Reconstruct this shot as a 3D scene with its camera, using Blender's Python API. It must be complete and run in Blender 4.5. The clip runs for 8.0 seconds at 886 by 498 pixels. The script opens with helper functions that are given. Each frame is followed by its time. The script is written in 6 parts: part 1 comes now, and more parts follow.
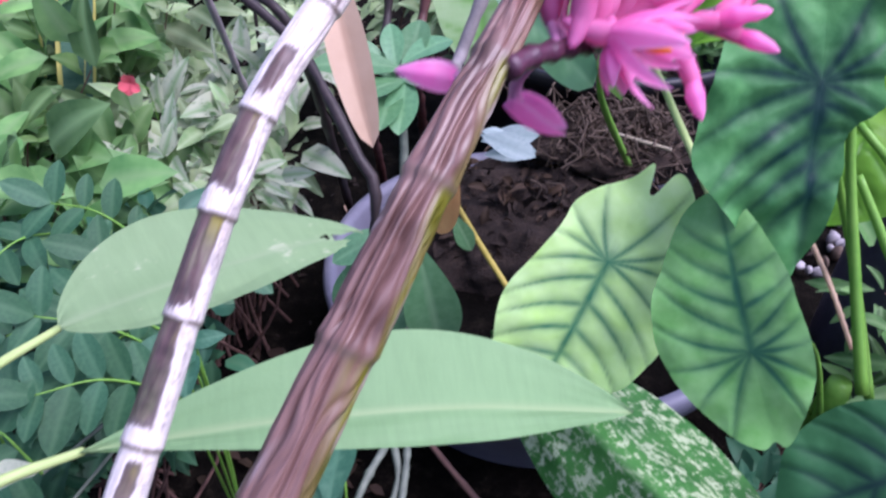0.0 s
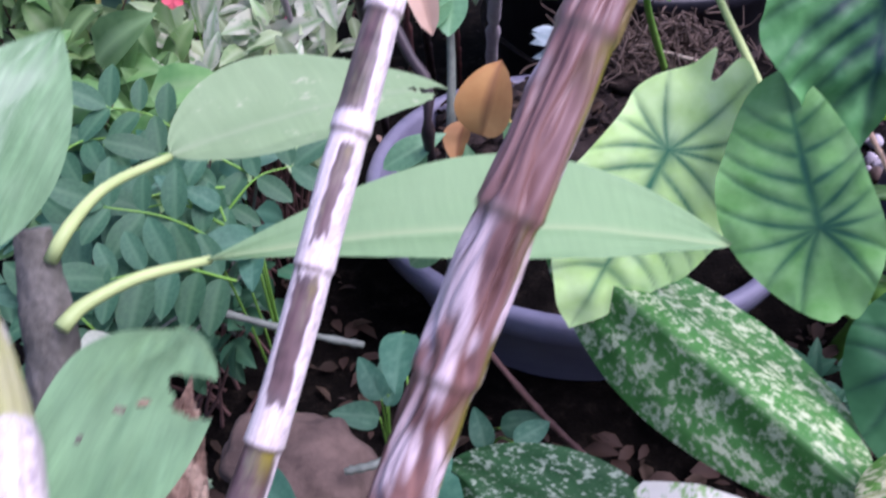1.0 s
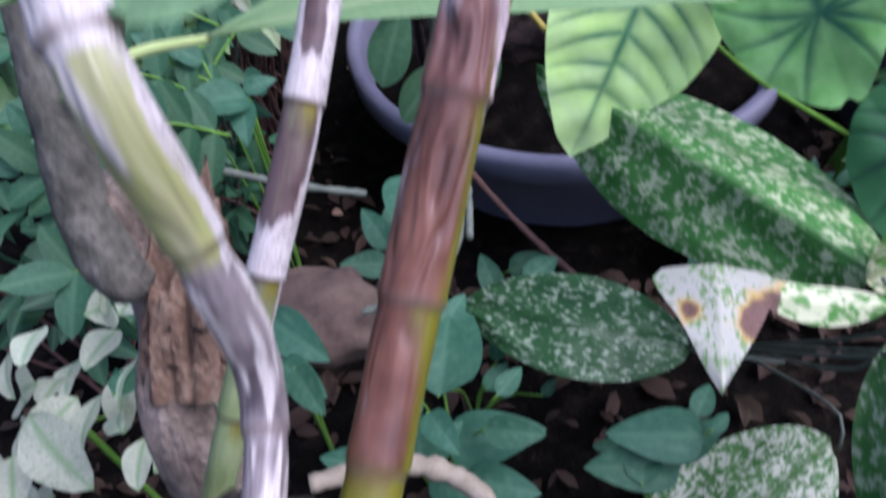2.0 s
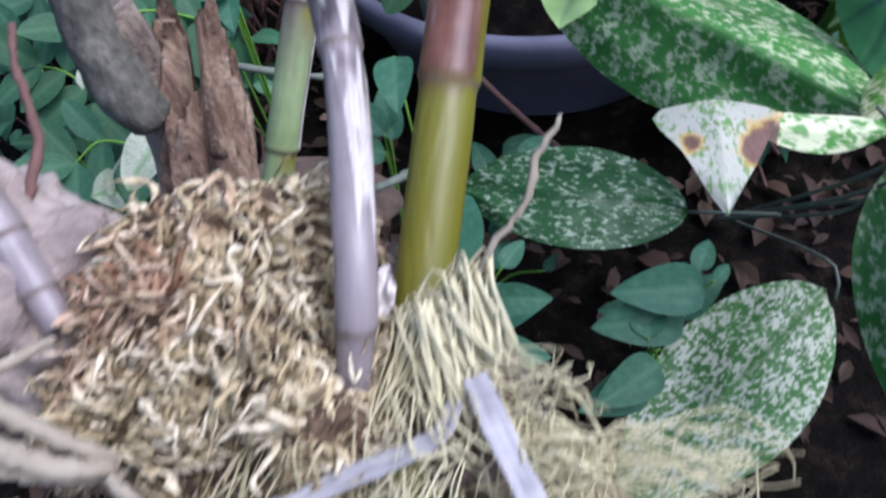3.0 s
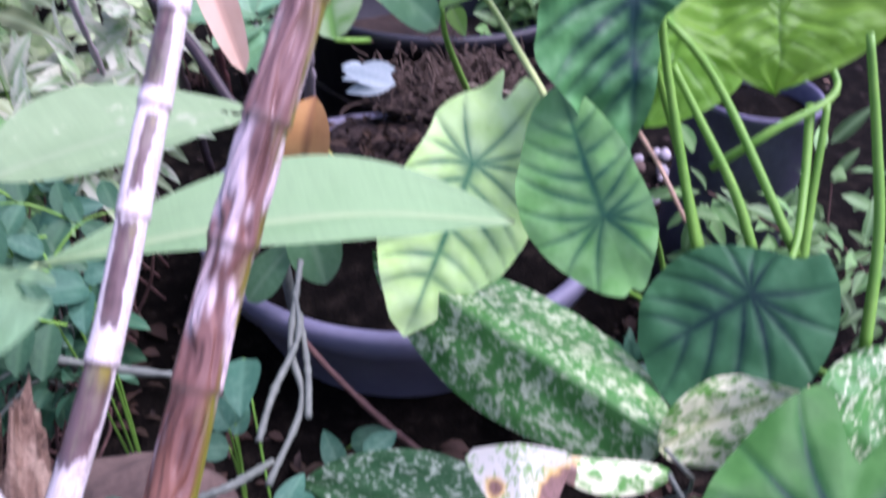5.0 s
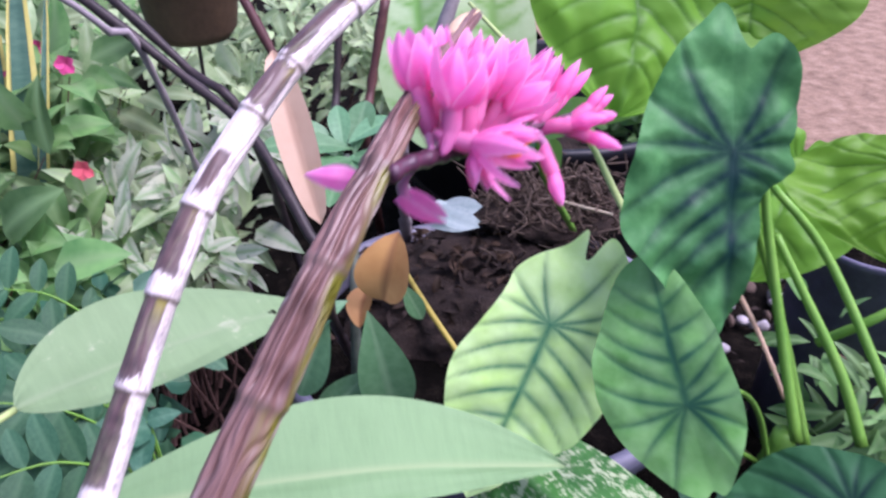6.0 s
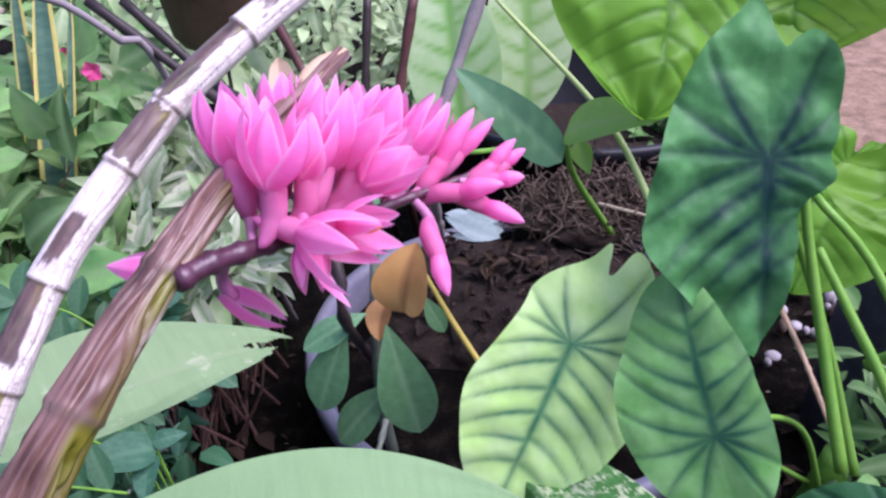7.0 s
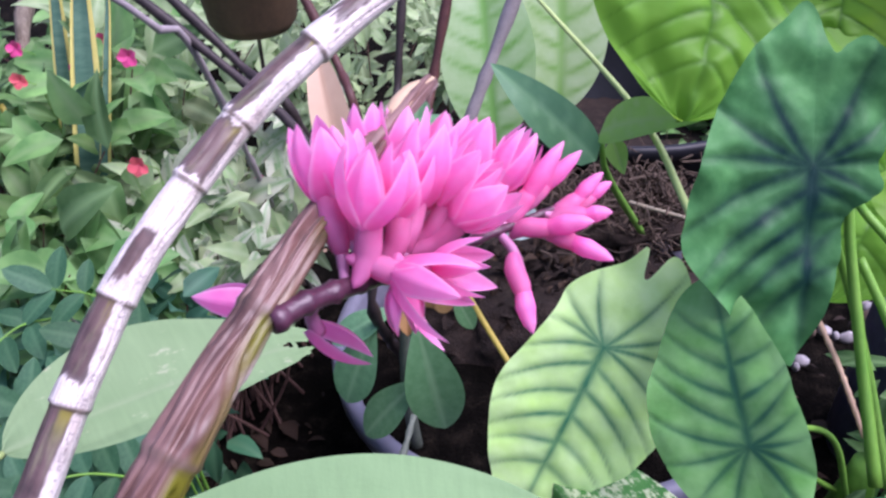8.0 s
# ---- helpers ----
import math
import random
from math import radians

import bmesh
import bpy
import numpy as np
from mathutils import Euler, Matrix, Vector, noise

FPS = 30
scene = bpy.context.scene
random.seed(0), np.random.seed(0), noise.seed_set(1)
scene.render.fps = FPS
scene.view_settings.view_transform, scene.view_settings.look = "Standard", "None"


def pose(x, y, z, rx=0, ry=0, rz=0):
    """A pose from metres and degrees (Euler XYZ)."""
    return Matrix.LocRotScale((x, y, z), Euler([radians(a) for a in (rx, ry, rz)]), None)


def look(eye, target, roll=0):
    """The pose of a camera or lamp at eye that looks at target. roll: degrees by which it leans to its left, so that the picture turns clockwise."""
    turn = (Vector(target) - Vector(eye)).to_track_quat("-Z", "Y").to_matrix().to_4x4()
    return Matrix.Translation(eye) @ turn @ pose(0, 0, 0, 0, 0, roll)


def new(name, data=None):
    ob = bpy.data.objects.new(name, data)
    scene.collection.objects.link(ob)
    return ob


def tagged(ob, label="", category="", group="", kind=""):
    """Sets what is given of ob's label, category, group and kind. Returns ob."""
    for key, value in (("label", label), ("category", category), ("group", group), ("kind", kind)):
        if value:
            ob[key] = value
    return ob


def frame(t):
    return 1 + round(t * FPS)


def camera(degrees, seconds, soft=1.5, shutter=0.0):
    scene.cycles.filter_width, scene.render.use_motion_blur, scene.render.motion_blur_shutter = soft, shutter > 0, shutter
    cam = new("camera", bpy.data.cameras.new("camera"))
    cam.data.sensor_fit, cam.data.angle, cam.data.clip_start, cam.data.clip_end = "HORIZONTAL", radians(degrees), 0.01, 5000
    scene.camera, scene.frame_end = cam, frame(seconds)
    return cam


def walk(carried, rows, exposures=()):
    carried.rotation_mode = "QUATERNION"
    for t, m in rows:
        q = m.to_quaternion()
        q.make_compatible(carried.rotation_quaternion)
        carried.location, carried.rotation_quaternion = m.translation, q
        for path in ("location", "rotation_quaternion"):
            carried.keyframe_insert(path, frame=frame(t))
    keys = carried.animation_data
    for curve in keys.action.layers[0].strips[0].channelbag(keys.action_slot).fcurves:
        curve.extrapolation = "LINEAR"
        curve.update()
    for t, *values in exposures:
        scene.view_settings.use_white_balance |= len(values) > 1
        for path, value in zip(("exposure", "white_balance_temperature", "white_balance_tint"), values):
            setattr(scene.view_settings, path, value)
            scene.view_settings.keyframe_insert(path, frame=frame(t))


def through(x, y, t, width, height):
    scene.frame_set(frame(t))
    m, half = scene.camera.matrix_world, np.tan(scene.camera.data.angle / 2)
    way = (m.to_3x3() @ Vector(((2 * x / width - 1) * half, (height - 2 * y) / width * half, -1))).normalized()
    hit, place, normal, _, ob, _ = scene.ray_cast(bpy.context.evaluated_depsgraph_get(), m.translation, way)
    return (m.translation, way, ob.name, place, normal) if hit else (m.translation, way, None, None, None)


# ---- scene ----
cam = camera(57.89, 8.0, soft=2.4, shutter=0.65)
PATH = [
    (0, (0.05812, 0.03471, 1.24049), (0.06787, 0.82945, 0.63361), 0.97),
    (0.5, (0.03469, 0.00707, 1.21964), (0.04049, 0.79054, 0.59824), 0.13),
    (1, (-0.00134, -0.02116, 1.17558), (-0.00584, 0.74351, 0.53117), -0.57),
    (1.5, (-0.01451, -0.03074, 1.14518), (0.00092, 0.72093, 0.48583), -0.91),
    (2, (-0.02180, -0.06633, 1.11489), (-0.01882, 0.61145, 0.37963), -5.96),
    (2.2, (-0.02566, -0.07589, 1.10290), (-0.01734, 0.58536, 0.35278), -6.14),
    (3.3, (-0.05445, -0.13423, 1.07972), (-0.04278, 0.46905, 0.28227), -10.79),
    (3.5, (-0.05655, -0.14139, 1.08485), (-0.01341, 0.46350, 0.28971), -8.72),
    (4, (-0.03725, -0.12012, 1.11168), (0.09199, 0.50764, 0.34407), -2.37),
    (4.5, (-0.00568, -0.10013, 1.16427), (0.14921, 0.59840, 0.46565), 0.10),
    (5, (0.01339, -0.10370, 1.18464), (0.20274, 0.67898, 0.59171), 2.15),
    (5.2, (0.02190, -0.08366, 1.21767), (0.19111, 0.72143, 0.64916), 2.99),
    (6.5, (0.11000, 0.03370, 1.26932), (0.12075, 0.87881, 0.73484), -1.83),
    (7, (0.13009, 0.05897, 1.26093), (0.11842, 0.89777, 0.71661), -2.14),
    (7.5, (0.12264, 0.06778, 1.26302), (0.09303, 0.90815, 0.72181), -2.85),
    (8, (0.11366, 0.06878, 1.26888), (0.07642, 0.89944, 0.71335), -1.52),
]
EXPOSURES = [(0.0, 0.98, 5550, 33), (1.0, 1.03, 5610, 41), (1.5, 0.96, 5540, 39), (2.0, 0.76, 5560, 29), (3.5, 0.88, 5400, 20), (4.0, 1.16, 5300, 24), (4.5, 1.30, 5250, 38), (5.0, 1.30, 5590, 45), (6.5, 0.98, 5720, 34), (8.0, 0.96, 5760, 34)]
walk(cam, [(t, look(eye, target, roll)) for t, eye, target, roll in PATH], exposures=EXPOSURES)

# ---- light: bright overcast sky, soft sun from high on the right ----
SUN_EL, SUN_AZ = 60.0, 108.0
world = bpy.data.worlds.new("sky")
scene.world = world
world.use_nodes = True
wn = world.node_tree.nodes
sky = wn.new("ShaderNodeTexSky")
sky.sky_type = "NISHITA"
sky.sun_disc = False
sky.sun_elevation, sky.sun_rotation = radians(SUN_EL), radians(SUN_AZ)
sky.dust_density, sky.ozone_density = 3.0, 1.0
world.node_tree.links.new(sky.outputs[0], wn["Background"].inputs[0])
wn["Background"].inputs[1].default_value = 0.115
sun = new("sun", bpy.data.lights.new("sun", "SUN"))
sun.data.energy, sun.data.angle, sun.data.color = 2.5, radians(45), (1.0, 0.97, 0.96)
_d = Vector((math.sin(radians(SUN_AZ)) * math.cos(radians(SUN_EL)), math.cos(radians(SUN_AZ)) * math.cos(radians(SUN_EL)), math.sin(radians(SUN_EL))))
sun.matrix_world = look(_d * 30, (0, 0, 0))


# ---- materials ----
def material(name):
    m = bpy.data.materials.new(name)
    m.use_nodes = True
    return m, m.node_tree.nodes, m.node_tree.links, m.node_tree.nodes["Principled BSDF"], m.node_tree.nodes["Material Output"]


def coord(N, L, scale, detail=4.0, stretch=(1, 1, 1), uv=False, rough=0.6):
    tc = N.new("ShaderNodeTexCoord")
    mp = N.new("ShaderNodeMapping")
    mp.inputs["Scale"].default_value = stretch
    L.new(tc.outputs["UV" if uv else "Object"], mp.inputs[0])
    nz = N.new("ShaderNodeTexNoise")
    nz.inputs["Scale"].default_value, nz.inputs["Detail"].default_value, nz.inputs["Roughness"].default_value = scale, detail, rough
    L.new(mp.outputs[0], nz.inputs["Vector"])
    return nz.outputs["Fac"]


def ramp(N, L, fac, stops):
    r = N.new("ShaderNodeValToRGB")
    e = r.color_ramp.elements
    while len(e) < len(stops):
        e.new(0.5)
    for k, (p, c) in zip(e, stops):
        k.position, k.color = p, (*c, 1)
    L.new(fac, r.inputs[0])
    return r.outputs[0]


def mixc(N, L, fac, a, b):
    x = N.new("ShaderNodeMix")
    x.data_type = "RGBA"
    for s, v in ((x.inputs["Factor"], fac), (x.inputs[6], a), (x.inputs[7], b)):
        if isinstance(v, (tuple, list)):
            s.default_value = (*v, 1)
        elif isinstance(v, (int, float)):
            s.default_value = v
        else:
            L.new(v, s)
    return x.outputs[2]


def calc(N, L, op, a, b=0.0):
    x = N.new("ShaderNodeMath")
    x.operation = op
    for s, v in zip(x.inputs, (a, b)):
        if isinstance(v, (int, float)):
            s.default_value = v
        else:
            L.new(v, s)
    return x.outputs[0]


def attr(N, name):
    a = N.new("ShaderNodeAttribute")
    a.attribute_name = name
    return a.outputs["Fac"]


def bump(N, L, bsdf, height, strength=0.3, distance=0.001):
    b = N.new("ShaderNodeBump")
    b.inputs["Strength"].default_value, b.inputs["Distance"].default_value = strength, distance
    L.new(height, b.inputs["Height"])
    L.new(b.outputs[0], bsdf.inputs["Normal"])


def leaf_material(name, base, light, vein, through=0.35, rough=0.45, spec=0.4, grain=60.0, spots=None, blotch=14.0, backlight_tint=None, lateral=0.0, along=0.0, island=0.0):
    """Leaf: blade between two tones, vein colour by the mesh's vein attribute, light passing through the blade."""
    m, N, L, P, out = material(name)
    col = ramp(N, L, coord(N, L, blotch, 3.0), [(0.3, base), (0.7, light)])
    if spots:
        cut, width, tone, size = spots
        s1 = coord(N, L, size, 5.0, (1.0, 0.45, 1), uv=True, rough=0.65)
        big = coord(N, L, size * 0.22, 2.0, uv=True)
        f = calc(N, L, "ADD", s1, calc(N, L, "MULTIPLY", calc(N, L, "SUBTRACT", big, 0.5), 0.5))
        f = calc(N, L, "MULTIPLY", calc(N, L, "SUBTRACT", f, cut), 1.0 / width)
        x = N.new("ShaderNodeClamp")
        L.new(f, x.inputs[0])
        col = mixc(N, L, x.outputs[0], col, tone)
    if lateral:
        lines = coord(N, L, lateral, 3.0, (0.14, 1.0, 1), uv=True, rough=0.8)
        col = mixc(N, L, calc(N, L, "MULTIPLY", lines, 0.55), col, tuple(min(1, c * 1.5) for c in light))
    if along:
        lines = coord(N, L, along, 4.0, (1.0, 0.10, 1), uv=True, rough=0.7)
        col = mixc(N, L, calc(N, L, "MULTIPLY", calc(N, L, "POWER", lines, 2.0), 1.4), col, tuple(min(1, c * 1.9) for c in light))
    info = N.new("ShaderNodeObjectInfo")
    if island:
        geo = N.new("ShaderNodeNewGeometry")
        k = calc(N, L, "ADD", calc(N, L, "MULTIPLY", geo.outputs["Random Per Island"], island), 1.0 - island * 0.55)
        sc = N.new("ShaderNodeVectorMath")
        sc.operation = "SCALE"
        L.new(col, sc.inputs[0])
        L.new(k, sc.inputs["Scale"])
        col = sc.outputs[0]
    hsv = N.new("ShaderNodeHueSaturation")
    L.new(calc(N, L, "ADD", calc(N, L, "MULTIPLY", info.outputs["Random"], 0.02), 0.49), hsv.inputs["Hue"])
    L.new(calc(N, L, "ADD", calc(N, L, "MULTIPLY", info.outputs["Random"], 0.3), 0.85), hsv.inputs["Value"])
    L.new(mixc(N, L, attr(N, "vein"), col, vein), hsv.inputs["Color"])
    hsv.inputs["Saturation"].default_value = 0.95
    L.new(hsv.outputs[0], P.inputs["Base Color"])
    P.inputs["Roughness"].default_value = rough
    P.inputs["Specular IOR Level"].default_value = spec
    fine = coord(N, L, grain * 6, 3.0)
    bump(N, L, P, calc(N, L, "SUBTRACT", fine, calc(N, L, "MULTIPLY", attr(N, "vein"), 0.6)), 0.35, 0.0008)
    tr = N.new("ShaderNodeBsdfTranslucent")
    g = N.new("ShaderNodeGamma")
    g.inputs[1].default_value = 0.8
    L.new(hsv.outputs[0], g.inputs[0])
    # extra tint in the translucent colour imitates sun behind the blade
    if backlight_tint:
        L.new(mixc(N, L, 0.35, g.outputs[0], backlight_tint), tr.inputs[0])
    else:
        L.new(g.outputs[0], tr.inputs[0])
    mx = N.new("ShaderNodeMixShader")
    mx.inputs[0].default_value = through
    L.new(P.outputs[0], mx.inputs[1])
    L.new(tr.outputs[0], mx.inputs[2])
    L.new(mx.outputs[0], out.inputs[0])
    return m


def plain(name, stops, scale=40.0, rough=0.7, bumpy=0.4, depth=0.001, spec=0.3, stretch=(1, 1, 1), uv=False, fine=None):
    """A surface in two or three tones of noise at one scale, with finer relief."""
    m, N, L, P, out = material(name)
    n1 = coord(N, L, scale, 5.0, stretch, uv)
    n2 = coord(N, L, fine or scale * 5, 4.0, stretch, uv)
    f = calc(N, L, "ADD", calc(N, L, "MULTIPLY", n1, 0.7), calc(N, L, "MULTIPLY", n2, 0.3))
    L.new(ramp(N, L, f, stops), P.inputs["Base Color"])
    P.inputs["Roughness"].default_value = rough
    P.inputs["Specular IOR Level"].default_value = spec
    bump(N, L, P, n2, bumpy, depth)
    return m


M_AL_PALE = leaf_material("pale_veined_leaf", (0.49, 0.81, 0.18), (0.64, 0.92, 0.36), (0.026, 0.17, 0.075), 0.22, 0.5, 0.3, blotch=20)
M_AL_MID = leaf_material("mid_green_veined_leaf", (0.10, 0.37, 0.06), (0.24, 0.56, 0.17), (0.016, 0.11, 0.055), 0.22, 0.5, 0.35, blotch=22)
M_AL_DARK = leaf_material("dark_veined_leaf", (0.032, 0.155, 0.036), (0.088, 0.27, 0.075), (0.004, 0.030, 0.026), 0.15, 0.5, 0.18, blotch=26)
M_AL_DEEP = leaf_material("deep_green_veined_leaf", (0.020, 0.105, 0.034), (0.042, 0.165, 0.060), (0.005, 0.028, 0.024), 0.2, 0.55, 0.18, blotch=20)
M_AL_RICH = leaf_material("rich_green_veined_leaf", (0.019, 0.13, 0.015), (0.052, 0.225, 0.036), (0.004, 0.040, 0.030), 0.2, 0.5, 0.15, blotch=20)
# backlight is put into this material's blade and translucent colours
M_AL_LIT = leaf_material("backlight_toned_leaf", (0.13, 0.36, 0.015), (0.18, 0.43, 0.025), (0.06, 0.20, 0.010), 0.5, 0.45, 0.3, backlight_tint=(0.38, 0.68, 0.03))
M_AL_FAR = leaf_material("far_striped_leaf", (0.30, 0.48, 0.17), (0.46, 0.60, 0.32), (0.16, 0.36, 0.06), 0.4, 0.5)
M_LONG = leaf_material("smooth_long_leaf", (0.15, 0.30, 0.115), (0.195, 0.36, 0.15), (0.34, 0.48, 0.22), 0.3, 0.55, 0.22, blotch=9, lateral=16.0)
M_LONG_OLD = leaf_material("old_long_leaf", (0.15, 0.25, 0.105), (0.20, 0.305, 0.145), (0.25, 0.35, 0.18), 0.28, 0.65, 0.15, blotch=13, lateral=9.0, spots=(0.62, 0.10, (0.44, 0.44, 0.31), 9.0))
M_ORCHID_LEAF = leaf_material("orchid_leaf", (0.07, 0.15, 0.055), (0.11, 0.20, 0.085), (0.10, 0.2, 0.08), 0.25, 0.4, 0.5, blotch=30, along=26.0)
M_SPOT = leaf_material("speckled_leaf", (0.036, 0.16, 0.024), (0.07, 0.25, 0.04), (0.07, 0.2, 0.045), 0.25, 0.42, 0.25, spots=(0.49, 0.11, (0.48, 0.56, 0.32), 16.0))
M_SPOT_WHITE = leaf_material("white_speckled_leaf", (0.035, 0.15, 0.028), (0.06, 0.21, 0.04), (0.07, 0.2, 0.045), 0.25, 0.42, 0.25, spots=(0.47, 0.10, (0.55, 0.60, 0.44), 19.0))
M_SPOT_PALE = leaf_material("cream_speckled_leaf", (0.06, 0.23, 0.03), (0.11, 0.33, 0.05), (0.4, 0.5, 0.2), 0.25, 0.42, 0.25, spots=(0.43, 0.10, (0.62, 0.66, 0.40), 16.0))
# sparser speckles; shade of the leaves above is put into these darker tones
M_SPOT_SHADED = leaf_material("shade_toned_sparse_speckled_leaf", (0.013, 0.062, 0.016), (0.022, 0.09, 0.023), (0.015, 0.06, 0.015), 0.25, 0.42, 0.3, spots=(0.53, 0.09, (0.26, 0.34, 0.23), 19.0))
M_TEAL = leaf_material("blue_green_leaf", (0.026, 0.11, 0.06), (0.046, 0.155, 0.082), (0.07, 0.19, 0.105), 0.3, 0.5, 0.3, island=0.5)
M_PINN = leaf_material("leaflet", (0.022, 0.095, 0.04), (0.043, 0.14, 0.058), (0.07, 0.18, 0.08), 0.3, 0.5, island=0.8)
M_BUSH = leaf_material("shrub_leaf", (0.06, 0.17, 0.04), (0.19, 0.36, 0.10), (0.23, 0.38, 0.14), 0.4, 0.5, island=1.1)
M_BUSH2 = leaf_material("light_shrub_leaf", (0.20, 0.35, 0.13), (0.48, 0.58, 0.30), (0.46, 0.58, 0.32), 0.4, 0.5, island=0.9)
M_CREAM = leaf_material("cream_variegated_leaf", (0.50, 0.56, 0.38), (0.64, 0.68, 0.50), (0.20, 0.40, 0.15), 0.35, 0.45, spots=(0.55, 0.12, (0.14, 0.30, 0.10), 9.0))
M_SPROUT = leaf_material("young_green_leaf", (0.19, 0.46, 0.045), (0.27, 0.56, 0.08), (0.30, 0.52, 0.14), 0.5, 0.45, 0.4)
M_ROSETTE = leaf_material("waxy_rosette_leaf", (0.085, 0.235, 0.09), (0.13, 0.31, 0.13), (0.2, 0.38, 0.18), 0.25, 0.35, 0.5)
M_DRYLEAF = leaf_material("dry_orange_leaf", (0.40, 0.17, 0.04), (0.55, 0.28, 0.08), (0.30, 0.12, 0.04), 0.3, 0.6)
M_BRACT = leaf_material("dry_tan_leaf", (0.55, 0.36, 0.22), (0.66, 0.47, 0.31), (0.45, 0.28, 0.17), 0.3, 0.6)
M_DEAD = leaf_material("dead_brown_leaf", (0.03, 0.017, 0.011), (0.085, 0.05, 0.03), (0.05, 0.03, 0.02), 0.15, 0.7, 0.2, island=1.0)
M_LITTER = leaf_material("tan_leaf_litter", (0.03, 0.02, 0.013), (0.095, 0.065, 0.042), (0.03, 0.02, 0.013), 0.15, 0.7, 0.10, island=1.0)
M_SILVER = leaf_material("silvery_leaf", (0.26, 0.34, 0.32), (0.36, 0.44, 0.42), (0.22, 0.30, 0.28), 0.2, 0.5)
M_PETIOLE = plain("green_petiole", [(0.3, (0.10, 0.26, 0.03)), (0.7, (0.17, 0.34, 0.05))], 30, 0.45, 0.2)
M_PETIOLE_PALE = plain("pale_petiole", [(0.3, (0.34, 0.44, 0.15)), (0.7, (0.42, 0.52, 0.20))], 30, 0.45, 0.2)
M_PETIOLE_YEL = plain("yellow_stem", [(0.3, (0.38, 0.30, 0.05)), (0.7, (0.48, 0.38, 0.08))], 40, 0.5, 0.2)
M_DARKSTEM = plain("dark_stem", [(0.3, (0.015, 0.012, 0.012)), (0.7, (0.05, 0.035, 0.035))], 40, 0.5, 0.4)
M_REDSTEM = plain("dark_red_stem", [(0.3, (0.05, 0.018, 0.018)), (0.7, (0.11, 0.045, 0.04))], 40, 0.5, 0.3)
M_GREYSTEM = plain("grey_violet_stem", [(0.3, (0.20, 0.17, 0.18)), (0.7, (0.32, 0.28, 0.28))], 40, 0.55, 0.3)
M_PALESTEM = plain("grey_green_stem", [(0.3, (0.07, 0.085, 0.066)), (0.7, (0.155, 0.18, 0.138))], 60, 0.6, 0.5)
M_BARK = plain("grey_brown_bark", [(0.32, (0.05, 0.037, 0.028)), (0.46, (0.195, 0.152, 0.115)), (0.66, (0.38, 0.315, 0.25))], 34, 0.9, 1.0, 0.006, stretch=(1, 1, 0.45))
M_BARK_GREEN = plain("grey_green_bark", [(0.32, (0.045, 0.043, 0.033)), (0.5, (0.11, 0.105, 0.08)), (0.7, (0.22, 0.205, 0.165))], 60, 0.8, 0.7, 0.002, stretch=(1, 1, 0.5))
M_ROT = plain("rotten_brown_wood", [(0.3, (0.035, 0.02, 0.013)), (0.48, (0.18, 0.115, 0.075)), (0.7, (0.42, 0.32, 0.22))], 60, 0.9, 1.0, 0.005, stretch=(1, 1, 0.10))
M_LOG = plain("weathered_log", [(0.3, (0.10, 0.085, 0.075)), (0.5, (0.27, 0.22, 0.19)), (0.72, (0.46, 0.40, 0.35))], 30, 0.9, 0.9, 0.003)
M_LIMB = plain("fibrous_brown_wood", [(0.3, (0.08, 0.055, 0.028)), (0.46, (0.30, 0.235, 0.13)), (0.7, (0.60, 0.53, 0.35))], 90, 0.95, 1.0, 0.006, stretch=(0.4, 1, 1))
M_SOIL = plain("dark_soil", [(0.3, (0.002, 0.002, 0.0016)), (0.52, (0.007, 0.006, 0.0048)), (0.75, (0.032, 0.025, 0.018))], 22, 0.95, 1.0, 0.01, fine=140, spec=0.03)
M_MULCH = plain("brown_mulch", [(0.3, (0.010, 0.007, 0.006)), (0.55, (0.032, 0.021, 0.016)), (0.8, (0.10, 0.07, 0.052))], 40, 0.95, 1.0, 0.006)
M_FIBRE = plain("brown_fibre", [(0.3, (0.04, 0.028, 0.022)), (0.7, (0.12, 0.085, 0.062))], 60, 0.9, 0.5)
M_POT = plain("grey_violet_plastic", [(0.3, (0.14, 0.135, 0.185)), (0.7, (0.215, 0.21, 0.265))], 9, 0.5, 0.25, 0.001, spec=0.4)
M_BLACKPOT = plain("black_plastic", [(0.3, (0.008, 0.008, 0.011)), (0.7, (0.02, 0.02, 0.026))], 9, 0.45, 0.2, 0.001)
M_BAG = plain("violet_grey_bag", [(0.3, (0.06, 0.055, 0.09)), (0.7, (0.15, 0.14, 0.2))], 14, 0.5, 0.5, 0.004)
M_STUMP = plain("dark_rotten_log", [(0.3, (0.012, 0.009, 0.008)), (0.5, (0.06, 0.045, 0.036)), (0.72, (0.22, 0.175, 0.14))], 50, 0.95, 1.0, 0.005)
M_STONE = plain("tan_stone", [(0.3, (0.05, 0.034, 0.026)), (0.7, (0.13, 0.092, 0.07))], 20, 0.9, 0.6, 0.003)
M_CHIP = plain("pale_stone_chip", [(0.3, (0.24, 0.22, 0.23)), (0.7, (0.42, 0.39, 0.40))], 40, 0.8, 0.5)
M_HUSK = plain("white_husk", [(0.3, (0.50, 0.46, 0.42)), (0.7, (0.72, 0.69, 0.66))], 200, 0.7, 0.6)
M_ROOT = plain("pale_root", [(0.3, (0.20, 0.165, 0.11)), (0.7, (0.36, 0.32, 0.24))], 60, 0.8, 0.6)
M_TWIG = plain("brown_twig", [(0.3, (0.07, 0.035, 0.03)), (0.7, (0.18, 0.10, 0.08))], 60, 0.8, 0.6)
